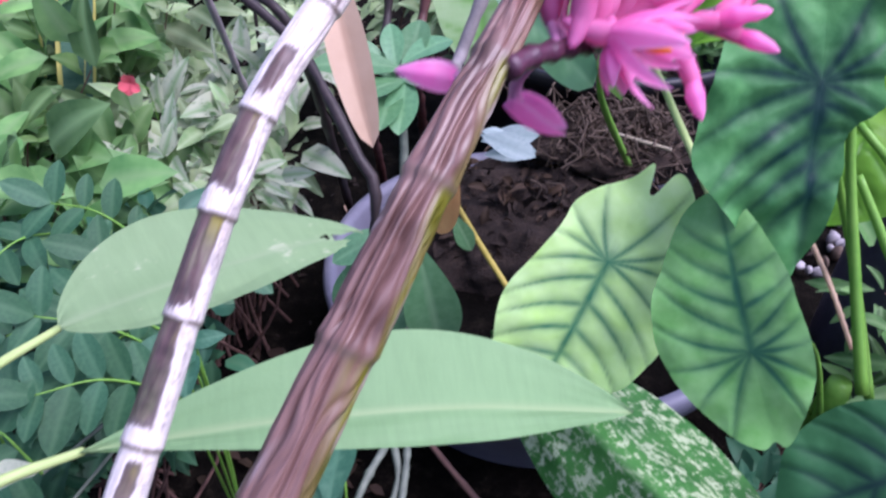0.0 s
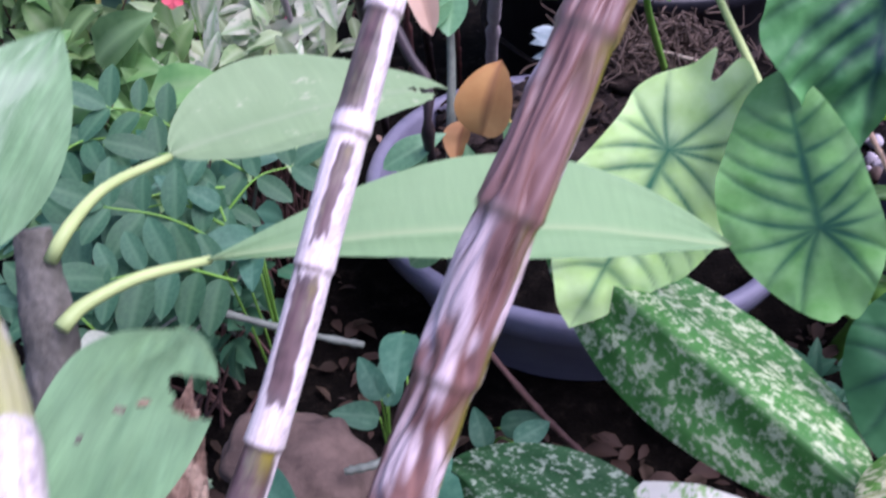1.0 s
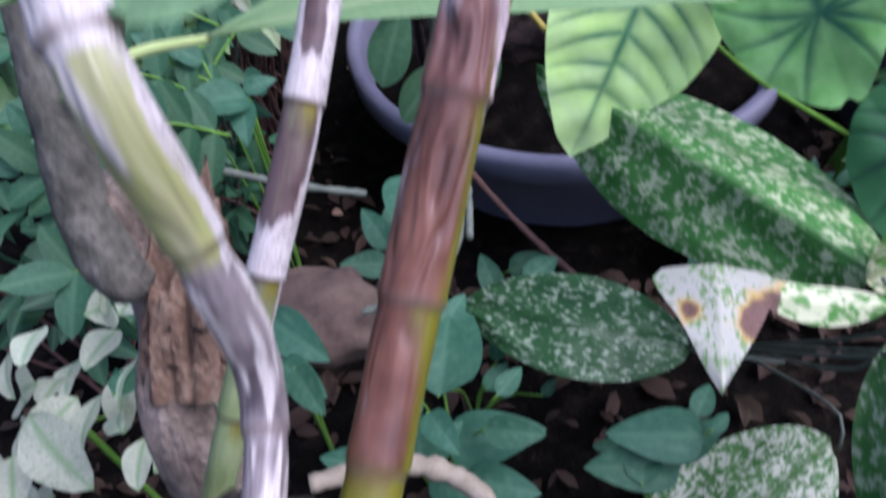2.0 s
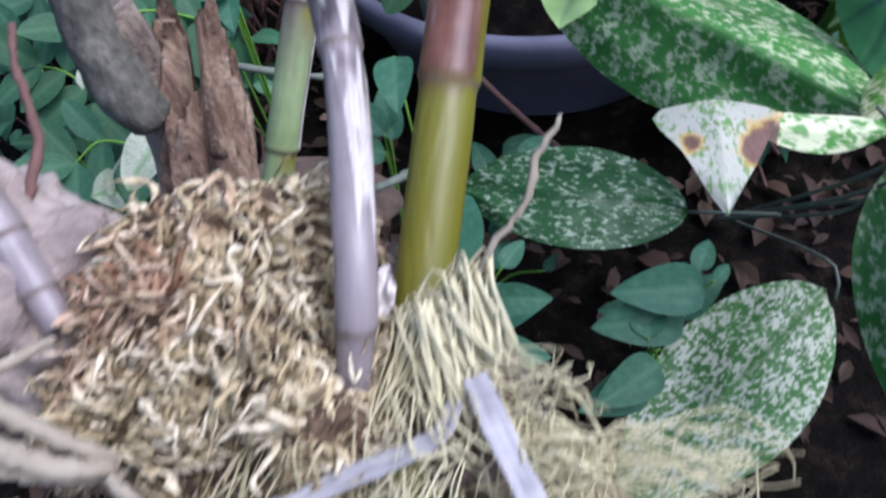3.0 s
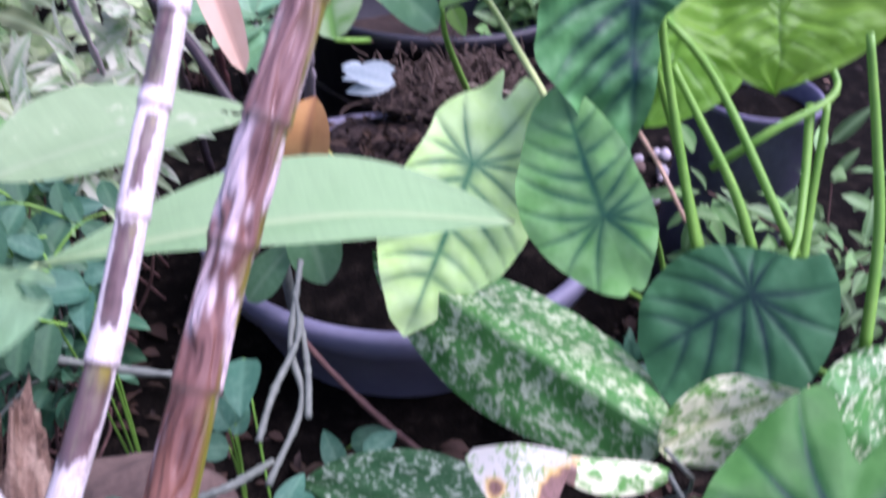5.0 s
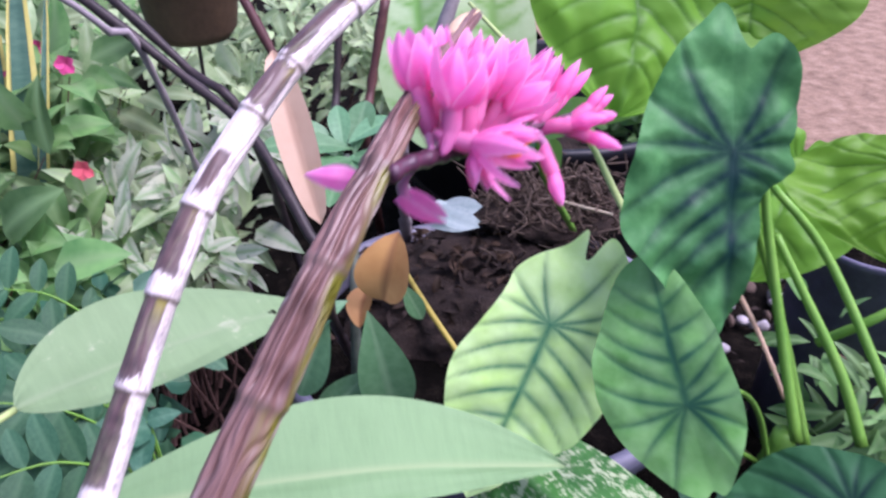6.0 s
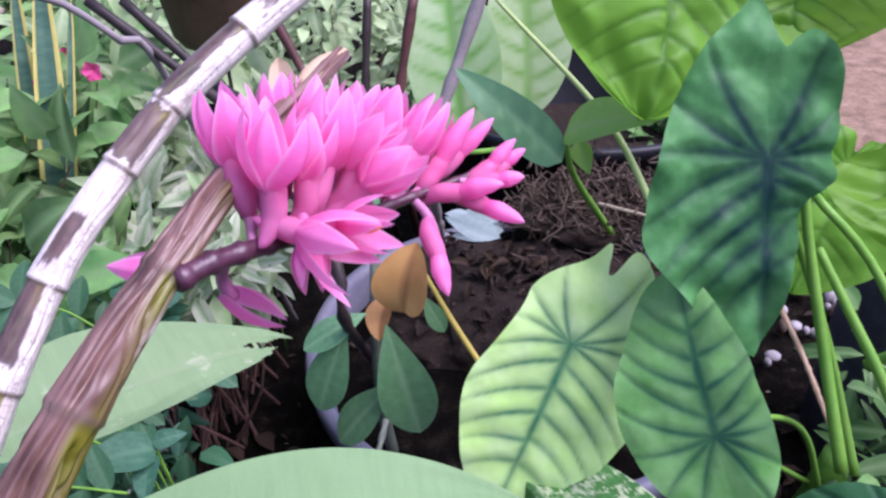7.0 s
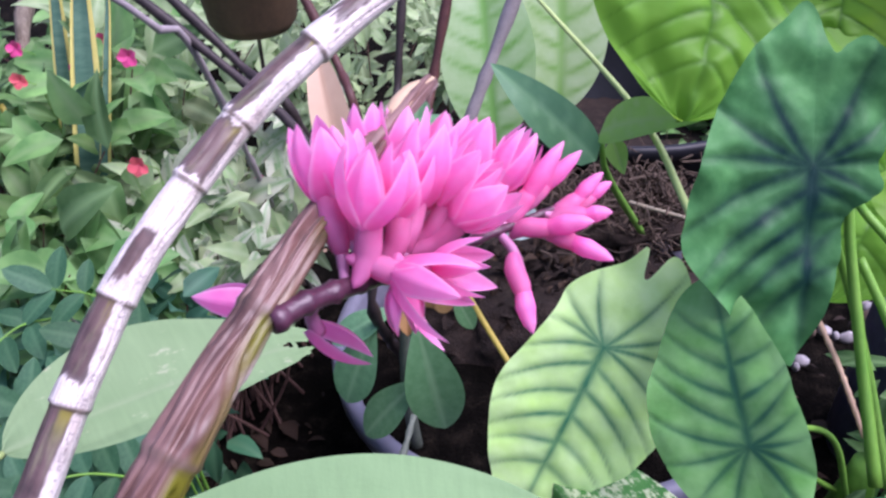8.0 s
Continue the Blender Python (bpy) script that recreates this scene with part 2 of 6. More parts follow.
M_PINK_FAR = plain("pink_blossom", [(0.3, (0.75, 0.06, 0.25)), (0.7, (0.85, 0.13, 0.36))], 30, 0.5, 0.1)
M_RED_FAR = plain("coral_blossom", [(0.3, (0.75, 0.09, 0.12)), (0.7, (0.85, 0.18, 0.2))], 30, 0.5, 0.1)
M_BROWNDISC = plain("rusty_brown_pot", [(0.3, (0.05, 0.03, 0.018)), (0.7, (0.13, 0.08, 0.045))], 14, 0.7, 0.5, 0.002)
M_STRAP = plain("faded_plastic_strap", [(0.3, (0.17, 0.16, 0.165)), (0.5, (0.30, 0.29, 0.29)), (0.7, (0.45, 0.44, 0.43))], 60, 0.55, 0.6, 0.0006, stretch=(0.3, 1, 1))


def cane_material(name, dark, mid, green, paper, ripe=((0.045, 0.017, 0.009), (0.105, 0.040, 0.023), (0.19, 0.085, 0.052))):
    """Orchid cane: lengthwise streaks, green where the young skin shows, papery sheath where the sheath attribute says."""
    m, N, L, P, out = material(name)
    streak = coord(N, L, 4.0, 6.0, (0.75, 1.3, 1), uv=True, rough=0.62)
    patch = coord(N, L, 60.0, 4.0)
    tone = calc(N, L, "ADD", calc(N, L, "MULTIPLY", streak, 0.30), calc(N, L, "MULTIPLY", patch, 0.70))
    body = ramp(N, L, tone, [(0.36, dark), (0.5, mid), (0.68, tuple(min(1, c * 1.15 + 0.02) for c in mid))])
    red = ramp(N, L, tone, list(zip((0.36, 0.5, 0.68), ripe)))
    body = mixc(N, L, attr(N, "ripe"), body, red)
    gcol = ramp(N, L, streak, [(0.3, tuple(c * 0.82 for c in green)), (0.7, green)])
    c = mixc(N, L, attr(N, "green"), body, gcol)
    pap = ramp(N, L, coord(N, L, 5.0, 6.0, (2.0, 0.9, 1), uv=True), [(0.3, (paper[0] * 0.62, paper[1] * 0.55, paper[2] * 0.52)), (0.42, (paper[0] * 0.90, paper[1] * 0.87, paper[2] * 0.85)), (0.56, paper)])
    stain = ramp(N, L, coord(N, L, 75.0, 5.0, rough=0.7), [(0.53, (0, 0, 0)), (0.63, (1, 1, 1))])
    pap = mixc(N, L, calc(N, L, "MULTIPLY", stain, 0.42), pap, (0.25, 0.21, 0.195))
    speck = ramp(N, L, coord(N, L, 620.0, 4.0, rough=0.7), [(0.29, (0.16, 0.12, 0.10)), (0.35, (1, 1, 1))])
    mul = N.new("ShaderNodeMix")
    mul.data_type, mul.blend_type = "RGBA", "MULTIPLY"
    mul.inputs["Factor"].default_value = 1.0
    L.new(pap, mul.inputs[6])
    L.new(speck, mul.inputs[7])
    crack = calc(N, L, "ABSOLUTE", calc(N, L, "SUBTRACT", coord(N, L, 9.0, 5.0, (2.0, 1.3, 1), uv=True, rough=0.6), 0.5))
    line = ramp(N, L, crack, [(0.0, (1, 1, 1)), (0.022, (0, 0, 0))])
    c = mixc(N, L, attr(N, "sheath"), c, mixc(N, L, calc(N, L, "MULTIPLY", line, 0.75), mul.outputs[2], (0.14, 0.11, 0.12)))
    c = mixc(N, L, attr(N, "torn"), c, (0.11, 0.085, 0.085))
    c = mixc(N, L, attr(N, "node"), c, (0.12, 0.085, 0.06))
    L.new(c, P.inputs["Base Color"])
    P.inputs["Roughness"].default_value = 0.40
    P.inputs["Specular IOR Level"].default_value = 0.5
    bump(N, L, P, streak, 0.35, 0.0005)
    return m


M_CANE_WHITE = cane_material("papery_cane", (0.045, 0.027, 0.026), (0.120, 0.074, 0.068), (0.22, 0.19, 0.02), (0.72, 0.66, 0.61), ((0.20, 0.27, 0.10), (0.28, 0.36, 0.16), (0.36, 0.44, 0.22)))
M_CANE_BROWN = cane_material("wrinkled_brown_cane", (0.060, 0.028, 0.023), (0.165, 0.090, 0.076), (0.15, 0.145, 0.012), (0.50, 0.42, 0.41))
M_CANE_OLD = cane_material("old_sheathed_cane", (0.06, 0.048, 0.050), (0.21, 0.18, 0.175), (0.30, 0.32, 0.115), (0.50, 0.475, 0.435))


def petal_material(name, a, b, tip, through=0.5, rough=0.4):
    m, N, L, P, out = material(name)
    c = ramp(N, L, coord(N, L, 130.0, 3.0), [(0.3, a), (0.7, b)])
    c = mixc(N, L, attr(N, "vein"), c, tip)
    L.new(c, P.inputs["Base Color"])
    P.inputs["Roughness"].default_value = rough
    P.inputs["Subsurface Weight"].default_value = 0.0
    P.inputs["Specular IOR Level"].default_value = 0.35
    bump(N, L, P, coord(N, L, 900.0, 2.0), 0.15, 0.0003)
    tr = N.new("ShaderNodeBsdfTranslucent")
    L.new(c, tr.inputs[0])
    mx = N.new("ShaderNodeMixShader")
    mx.inputs[0].default_value = through
    L.new(P.outputs[0], mx.inputs[1])
    L.new(tr.outputs[0], mx.inputs[2])
    L.new(mx.outputs[0], out.inputs[0])
    return m


M_PETAL = petal_material("pink_petal", (0.95, 0.21, 0.57), (0.98, 0.34, 0.68), (0.98, 0.66, 0.86))
M_SAC = petal_material("rosy_flower_base", (0.94, 0.22, 0.50), (0.97, 0.36, 0.62), (0.62, 0.17, 0.42))
M_PEDICEL = petal_material("mauve_flower_stalk", (0.45, 0.17, 0.33), (0.60, 0.27, 0.45), (0.75, 0.3, 0.5), 0.2)
M_LIP = petal_material("orange_lip", (0.85, 0.22, 0.03), (0.92, 0.36, 0.06), (0.9, 0.3, 0.05))
M_STALK = plain("dark_purple_stalk", [(0.3, (0.035, 0.010, 0.022)), (0.7, (0.10, 0.035, 0.06))], 120, 0.35, 0.3, 0.0006, spec=0.5)


# ---- mesh helpers ----
def thing(name, base, label, category, group="", kind=""):
    ob = new(name)
    ob.location = base
    ob.empty_display_size = 0.02
    return tagged(ob, label, category, group, kind)


def mesh_of(name, verts, faces, mats, attrs=None, uv=None, mat_index=None, smooth=True):
    me = bpy.data.meshes.new(name)
    me.from_pydata([tuple(map(float, v)) for v in verts], [], [tuple(map(int, f)) for f in faces])
    for m in mats if isinstance(mats, (list, tuple)) else [mats]:
        me.materials.append(m)
    for key, values in (attrs or {}).items():
        a = me.attributes.new(key, "FLOAT", "POINT")
        a.data.foreach_set("value", np.asarray(values, dtype=np.float32))
    if uv is not None:
        lay = me.uv_layers.new(name="UVMap")
        idx = np.zeros(len(me.loops), dtype=np.int32)
        me.loops.foreach_get("vertex_index", idx)
        lay.data.foreach_set("uv", np.asarray(uv, dtype=np.float32)[idx].ravel())
    if mat_index is not None:
        me.polygons.foreach_set("material_index", np.asarray(mat_index, dtype=np.int32))
    if smooth:
        me.polygons.foreach_set("use_smooth", np.ones(len(me.polygons), dtype=bool))
    me.update()
    return me


def part(name, mesh, parent, label=""):
    """Links a mesh, made in world places, as one object under a thing or a part."""
    ob = new(name, mesh)
    if parent is not None:
        bpy.context.view_layer.update()
        ob.parent = parent
        ob.matrix_parent_inverse = parent.matrix_world.inverted()
    if label:
        ob["label"] = label
    return ob


def spline(pts, n):
    """n places, evenly along a smooth curve through the given ones."""
    p = np.array(pts, float)
    if len(p) == 2:
        return p[0] + (p[1] - p[0]) * np.linspace(0, 1, n)[:, None]
    q = np.vstack([2 * p[0] - p[1], p, 2 * p[-1] - p[-2]])
    out = []
    for i in range(len(p) - 1):
        a, b, c, d = q[i : i + 4]
        for t in np.linspace(0, 1, 24, endpoint=False):
            out.append(0.5 * (2 * b + (c - a) * t + (2 * a - 5 * b + 4 * c - d) * t * t + (3 * b - a - 3 * c + d) * t**3))
    out.append(p[-1])
    out = np.array(out)
    s = np.r_[0, np.cumsum(np.linalg.norm(np.diff(out, axis=0), axis=1))]
    w = np.linspace(0, s[-1], n)
    return np.stack([np.interp(w, s, out[:, k]) for k in range(3)], 1)


def rails(path):
    """Two unit vectors across a path at each of its places, turning as little as possible."""
    t = np.gradient(path, axis=0)
    t /= np.linalg.norm(t, axis=1, keepdims=True) + 1e-12
    a = np.cross(t[0], (0, 0, 1.0))
    if np.linalg.norm(a) < 0.1:
        a = np.cross(t[0], (1.0, 0, 0))
    A = []
    for d in t:
        a = a - d * (a @ d)
        a = a / (np.linalg.norm(a) + 1e-12)
        A.append(a)
    A = np.array(A)
    return A, np.cross(t, A)


def tube_data(path, radius, sides=10, cap=True):
    """Vertices, faces and uv of a tube; radius: a number, a row for each place, or an array of places x sides."""
    path = np.asarray(path, float)
    n = len(path)
    A, B = rails(path)
    ang = np.linspace(0, 2 * math.pi, sides, endpoint=False)
    r = np.asarray(radius, float)
    r = np.full((n, sides), r) if r.ndim == 0 else (np.repeat(r[:, None], sides, 1) if r.ndim == 1 else r)
    v = path[:, None] + r[..., None] * (np.cos(ang)[None, :, None] * A[:, None] + np.sin(ang)[None, :, None] * B[:, None])
    verts = v.reshape(-1, 3)
    faces = [(i * sides + j, i * sides + (j + 1) % sides, (i + 1) * sides + (j + 1) % sides, (i + 1) * sides + j) for i in range(n - 1) for j in range(sides)]
    if cap:
        faces += [tuple(range(sides))[::-1], tuple((n - 1) * sides + j for j in range(sides))]
    s = np.r_[0, np.cumsum(np.linalg.norm(np.diff(path, axis=0), axis=1))]
    uv = np.stack([np.repeat(np.cos(ang)[None], n, 0), np.repeat(s[:, None], sides, 1) * 10], -1).reshape(-1, 2)
    return verts, faces, uv


def tube(name, pts, radius, mat, parent, n=16, sides=8, label=""):
    path = spline(pts, n)
    r = np.interp(np.linspace(0, 1, n), np.linspace(0, 1, len(radius)), radius) if isinstance(radius, (list, tuple)) else np.full(n, radius)
    v, f, uv = tube_data(path, r, sides)
    return part(name, mesh_of(name, v, f, mat, {"vein": np.zeros(len(v))}, uv), parent, label)


SHAPES = {
    "lance": lambda u: np.sin(math.pi * np.clip(u, 0, 1) ** 0.72) ** 0.85,
    "blade": lambda u: np.sin(math.pi * np.clip(u, 0, 1) ** 1.16) ** 0.86,
    "strap": lambda u: np.clip(np.sin(math.pi * np.clip(u, 0, 1)), 0, 1) ** 0.45,
    "oval": lambda u: np.sin(math.pi * np.clip(u, 0, 1) ** 0.9) ** 0.62,
    "ovate": lambda u: np.sin(math.pi * np.clip(u, 0, 1) ** 0.62) ** 0.75,
    "obovate": lambda u: np.sin(math.pi * np.clip(u, 0, 1) ** 1.35) ** 0.7,
    "heart": lambda u: np.sin(math.pi * (0.17 + 0.83 * np.clip(u, 0, 1) ** 0.92)) ** 0.72,
    "withered": lambda u: np.clip(1 - np.clip(u, 0, 1) ** 1.3, 0, 1) * np.clip(0.82 + 2.5 * u, 0, 1),
    "shield": lambda u: np.sin(math.pi * (0.075 + 0.925 * np.clip(u, 0, 1) ** 0.95)) ** 0.72,
    "arrow": lambda u: np.sin(math.pi * (0.14 + 0.86 * np.clip(u, 0, 1) ** 1.05)) ** 0.66,
    "ellip": lambda u: np.sin(math.pi * np.clip(u, 0, 1)) ** 0.75,
    "round": lambda u: np.sin(math.pi * (0.12 + 0.88 * np.clip(u, 0, 1) ** 1.0)) ** 0.55,
}


def leaf_data(base, tip, normal, width, shape="lance", nu=18, nv=8, fold=0.12, arch=0.06, wave=0.0, notch=0.0, centre=0.0, veins=0, spread=0.5, vein_width=0.012, quilt=0.0, side=0.0, twist=0.0, bite=None, rumple=0.0, lop=0.0, seed=0):
    """A leaf blade from base to tip: vertices, faces, uv and its vein strength. Lengths are shares of the leaf's own."""
    rng = np.random.RandomState(seed)
    base, tip, normal = (np.array(v, float) for v in (base, tip, normal))
    ax = tip - base
    length = np.linalg.norm(ax)
    ax = ax / length
    nm = normal - ax * (normal @ ax)
    nm /= np.linalg.norm(nm) + 1e-9
    sd = np.cross(ax, nm)
    u, v = np.meshgrid(np.linspace(0, 1, nu + 1), np.linspace(-1, 1, nv + 1), indexing="ij")
    w = SHAPES[shape](u)
    w = np.maximum(w, 0.004)
    along = u + (1 - u) ** 2 * (notch * np.exp(-((v / 0.11) ** 2)) + (0.16 * np.clip(np.abs(v) - 0.42, 0, 1) ** 2 / 0.34 if notch else 0))
    x = v * w * width / 2 * (1 + lop * np.sign(v))
    x = x + side * width * np.sin(math.pi * u)
    y = along * length
    vein = np.zeros_like(x)
    if veins:
        lines = [np.stack([np.zeros(80), np.linspace(max(0.02, notch * 0.8), 1, 80) * length], 1)]
        r = np.linspace(0, 1, 64)
        for k in range(veins):
            reach = 0.52 * width
            for sgn in (-1, 1):
                y0 = centre + (0.9 - centre) * np.clip((k + rng.uniform(-0.32, 0.32) * (k > 0)) / veins, 0, 1) ** 1.1
                lines.append(np.stack([sgn * r * reach * rng.uniform(0.9, 1.0), (y0 * length) + spread * (0.35 * r + 0.65 * r**2) * reach * (0.8 + 0.5 * k / veins) + 0.006 * length * np.sin(r * 7 + rng.uniform(0, 6)) * r + rng.uniform(-1, 1) * 0.004 * length], 1))
        if centre > 0.1:
            for ang in (35, 65, 100):
                a = radians(ang)
                for sgn in (-1, 1):
                    lines.append(np.stack([sgn * np.sin(a) * r * 0.55 * width, centre * length - np.cos(a) * r * length * 0.42 - 0.05 * r**2 * length], 1))
        d = np.full(x.shape, 9.0)
        for i, ln in enumerate(lines):
            for a in ln:
                k = 0.75 if i == 0 else 1.0
                d = np.minimum(d, np.hypot(x - a[0] - side * width * np.sin(math.pi * np.clip(a[1] / length, 0, 1)), y - a[1]) * k)
        rim = np.clip(1.12 - np.abs(v) ** 3 * 0.75 - u**6 * 0.5, 0.2, 1)
        vw = vein_width * length * (1.15 - 0.75 * np.abs(v))
        blur = np.array([[0.75 + 0.5 * noise.noise((a * 3.0 + seed, b * 2.5, seed * 0.7)) for a, b in zip(p, q)] for p, q in zip(u, v)])
        vein = (np.exp(-((d / vw) ** 2)) * 0.75 + 0.30 * np.exp(-((d / (vw * 2.6)) ** 2))) * rim * np.clip(blur + 0.2, 0.55, 1.1)
        hub = np.hypot(x - side * width * np.sin(math.pi * centre), y - centre * length) / (0.11 * length)
        if centre > 0.1:
            vein = np.maximum(vein, np.exp(-(hub**2) * 1.6) * 0.85)
    else:
        vein = np.exp(-((v * w / 0.05) ** 2)) * 0.8
    h = arch * length * 4 * u * (1 - u) + fold * width * np.abs(v) * w
    h += wave * width * np.sin(u * 9 + v * 1.5 + rng.uniform(0, 6)) * np.abs(v) ** 1.5
    h += wave * 0.5 * width * np.sin(u * 4.3 + rng.uniform(0, 6))
    if rumple:
        for i in range(nu + 1):
            for j in range(nv + 1):
                h[i, j] += rumple * width * (noise.noise((u[i, j] * 3.1 + seed, v[i, j] * 1.6, seed * 1.7)) + 0.4 * noise.noise((u[i, j] * 8 + seed, v[i, j] * 4, 2.0)))
    if quilt:
        h -= quilt * width * vein
    tw = twist * u
    xx, hh = x * np.cos(tw) - h * np.sin(tw) * 0.0, h + x * np.sin(tw)
    P = base + ax * y[..., None] + sd * xx[..., None] + nm * hh[..., None]
    keep = np.ones((nu, nv), bool)
    if bite:
        for bu, bv, br in bite:
            uc, vc = (u[:-1, :-1] + u[1:, 1:]) / 2, (v[:-1, :-1] + v[1:, 1:]) / 2
            keep &= np.hypot((uc - bu) * length, (vc - bv) * width / 2) > br * width
    idx = np.arange((nu + 1) * (nv + 1)).reshape(nu + 1, nv + 1)
    faces = [(idx[i, j], idx[i + 1, j], idx[i + 1, j + 1], idx[i, j + 1]) for i in range(nu) for j in range(nv) if keep[i, j]]
    uv = np.stack([x * 10 + seed * 0.37, y * 10], -1).reshape(-1, 2)
    return P.reshape(-1, 3), faces, uv, vein.ravel()


def leaf(name, mat, parent, *args, label="", **kw):
    v, f, uv, vein = leaf_data(*args, **kw)
    return part(name, mesh_of(name, v, f, mat, {"vein": vein}, uv), parent, label)


def unit_leaf(mat, shape, width, seed=0, **kw):
    """A leaf mesh one metre long along +y, facing +z, to be shared by many small leaves."""
    v, f, uv, vein = leaf_data((0, 0, 0), (0, 1, 0), (0, 0, 1), width, shape=shape, nu=kw.pop("nu", 8), nv=kw.pop("nv", 4), seed=seed, **kw)
    return mesh_of("leaf", v, f, mat, {"vein": vein}, uv)


def turned(base, tip, normal):
    """The matrix that lays a unit leaf from base to tip."""
    b, t, n = Vector(base), Vector(tip), Vector(normal)
    y = (t - b)
    length = y.length
    y.normalize()
    z = n - y * n.dot(y)
    if z.length < 1e-4:
        z = y.orthogonal()
    z.normalize()
    x = y.cross(z)
    m = Matrix((x, y, z)).transposed().to_4x4()
    return Matrix.Translation(b) @ m @ Matrix.Diagonal((length, length, length, 1))


def placed_leaf(mesh, parent, base, tip, normal, name="leaf"):
    ob = new(name, mesh)
    ob.parent = parent
    ob.matrix_parent_inverse = Matrix.Translation(parent.location).inverted()
    ob.matrix_basis = turned(base, tip, normal)
    return ob


class Heap:
    """Gathers many small pieces into one mesh."""

    def __init__(self):
        self.v, self.f, self.uv, self.vein, self.n = [], [], [], [], 0

    def add(self, v, f, uv, vein=None):
        self.v.append(v)
        self.f += [tuple(i + self.n for i in q) for q in f]
        self.uv.append(uv)
        self.vein.append(np.zeros(len(v)) if vein is None else vein)
        self.n += len(v)

    def mesh(self, name, mat):
        return mesh_of(name, np.vstack(self.v), self.f, mat, {"vein": np.concatenate(self.vein)}, np.vstack(self.uv))



# ---- ground ----
def ground():
    r = np.r_[0, np.geomspace(0.15, 400, 70)]
    a = np.linspace(0, 2 * math.pi, 96, endpoint=False)
    v = [(0.2, 0.9, 0.0)]
    for q in r[1:]:
        for t in a:
            x, y = 0.2 + q * math.cos(t), 0.9 + q * math.sin(t)
            z = 0.03 * noise.noise((x * 2.1, y * 2.1, 0)) + 0.012 * noise.noise((x * 9, y * 9, 3)) if q < 12 else 0.0
            v.append((x, y, z))
    f = [(0, 1 + j, 1 + (j + 1) % 96) for j in range(96)]
    for i in range(len(r) - 2):
        f += [(1 + i * 96 + j, 1 + (i + 1) * 96 + j, 1 + (i + 1) * 96 + (j + 1) % 96, 1 + i * 96 + (j + 1) % 96) for j in range(96)]
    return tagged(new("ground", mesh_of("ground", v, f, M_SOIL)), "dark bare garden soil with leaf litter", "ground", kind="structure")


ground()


# ---- containers ----
def lathe(profile, centre, sides=64, squash=1.0):
    v, f, n = [], [], len(profile)
    for j in range(sides):
        t = 2 * math.pi * j / sides
        for r, z in profile:
            v.append((centre[0] + r * math.cos(t), centre[1] + r * squash * math.sin(t), centre[2] + z))
    for j in range(sides):
        k = (j + 1) % sides
        f += [(j * n + i, k * n + i, k * n + i + 1, j * n + i + 1) for i in range(n - 1)]
    return v, f


def pot(name, centre, radius, height, mat, label, soil, depth, lip=0.02, taper=0.78, squash=1.0, sides=64):
    t = thing(name, centre, label, "plant pot")
    w = lip * 0.35
    prof = [(0.001, 0), (radius * taper, 0), (radius * taper + 0.01, 0.01), (radius - lip, height - 2.2 * lip), (radius - lip * 0.2, height - 2.0 * lip), (radius, height - 0.5 * lip), (radius - 0.2 * lip, height), (radius - lip * 0.9, height), (radius - lip * 1.2, height - lip * 0.5), (radius - lip * 1.3 - w, height - 2.5 * lip), (radius * taper - 0.004, 0.02), (0.001, 0.02)]
    v, f = lathe(prof, centre, sides, squash)
    part("wall", mesh_of("wall", v, f, mat), t)
    rs = radius - lip * 1.35
    v, f = lathe([(0.001, height - depth + 0.03), (rs * 0.5, height - depth + 0.02), (rs * 0.8, height - depth), (rs, height - depth)], centre, sides, squash)
    v = [(x, y, z + 0.015 * noise.noise((x * 14, y * 14, 5)) + 0.006 * noise.noise((x * 45, y * 45, 2))) for x, y, z in v]
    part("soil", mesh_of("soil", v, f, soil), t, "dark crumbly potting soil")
    return t


BASIN = (0.262, 1.29, 0.0)
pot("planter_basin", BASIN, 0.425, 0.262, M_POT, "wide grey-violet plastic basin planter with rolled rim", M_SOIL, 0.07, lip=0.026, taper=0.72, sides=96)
pot("black_pot", (0.50, 2.14, 0.0), 0.43, 0.44, M_BLACKPOT, "round black plastic pot filled with fibrous medium", M_MULCH, 0.22, lip=0.02)
pot("growing_bag", (0.975, 1.22, 0.0), 0.135, 0.50, M_BAG, "crumpled violet-grey plastic growing bag of soil", M_SOIL, 0.04, lip=0.008, taper=0.95)

# ---- the orchid on its driftwood ----
C1 = [(-0.1030, 0.0547, 0.8736), (-0.0850, 0.0757, 0.9165), (-0.0549, 0.1285, 0.9799), (-0.0317, 0.1924, 1.0411), (-0.0073, 0.2559, 1.1024), (0.0124, 0.2891, 1.1327), (0.0428, 0.3263, 1.1622), (0.0896, 0.3717, 1.1902), (0.1280, 0.4049, 1.2079)]
C2 = [(-0.0660, -0.0581, 0.9220), (-0.0541, -0.0280, 0.9407), (-0.0286, 0.0371, 0.9894), (-0.0052, 0.0828, 1.0418), (0.0206, 0.1184, 1.0962), (0.0532, 0.1655, 1.1484), (0.0733, 0.2036, 1.1716), (0.0900, 0.2394, 1.1840), (0.1030, 0.2640, 1.1904)]
C4 = [(-0.0676, -0.0450, 0.9480), (-0.0621, -0.0296, 0.9690), (-0.0597, 0.0207, 0.9802), (-0.0635, 0.031, 1.0163), (-0.0713, 0.0403, 1.0468), (-0.0834, 0.0714, 1.0597), (-0.1054, 0.1049, 1.0582)]

orchid = thing("orchid", (-0.0600, -0.0142, 0.9175), "pink-flowered orchid with wrinkled papery canes growing on driftwood", "orchid")


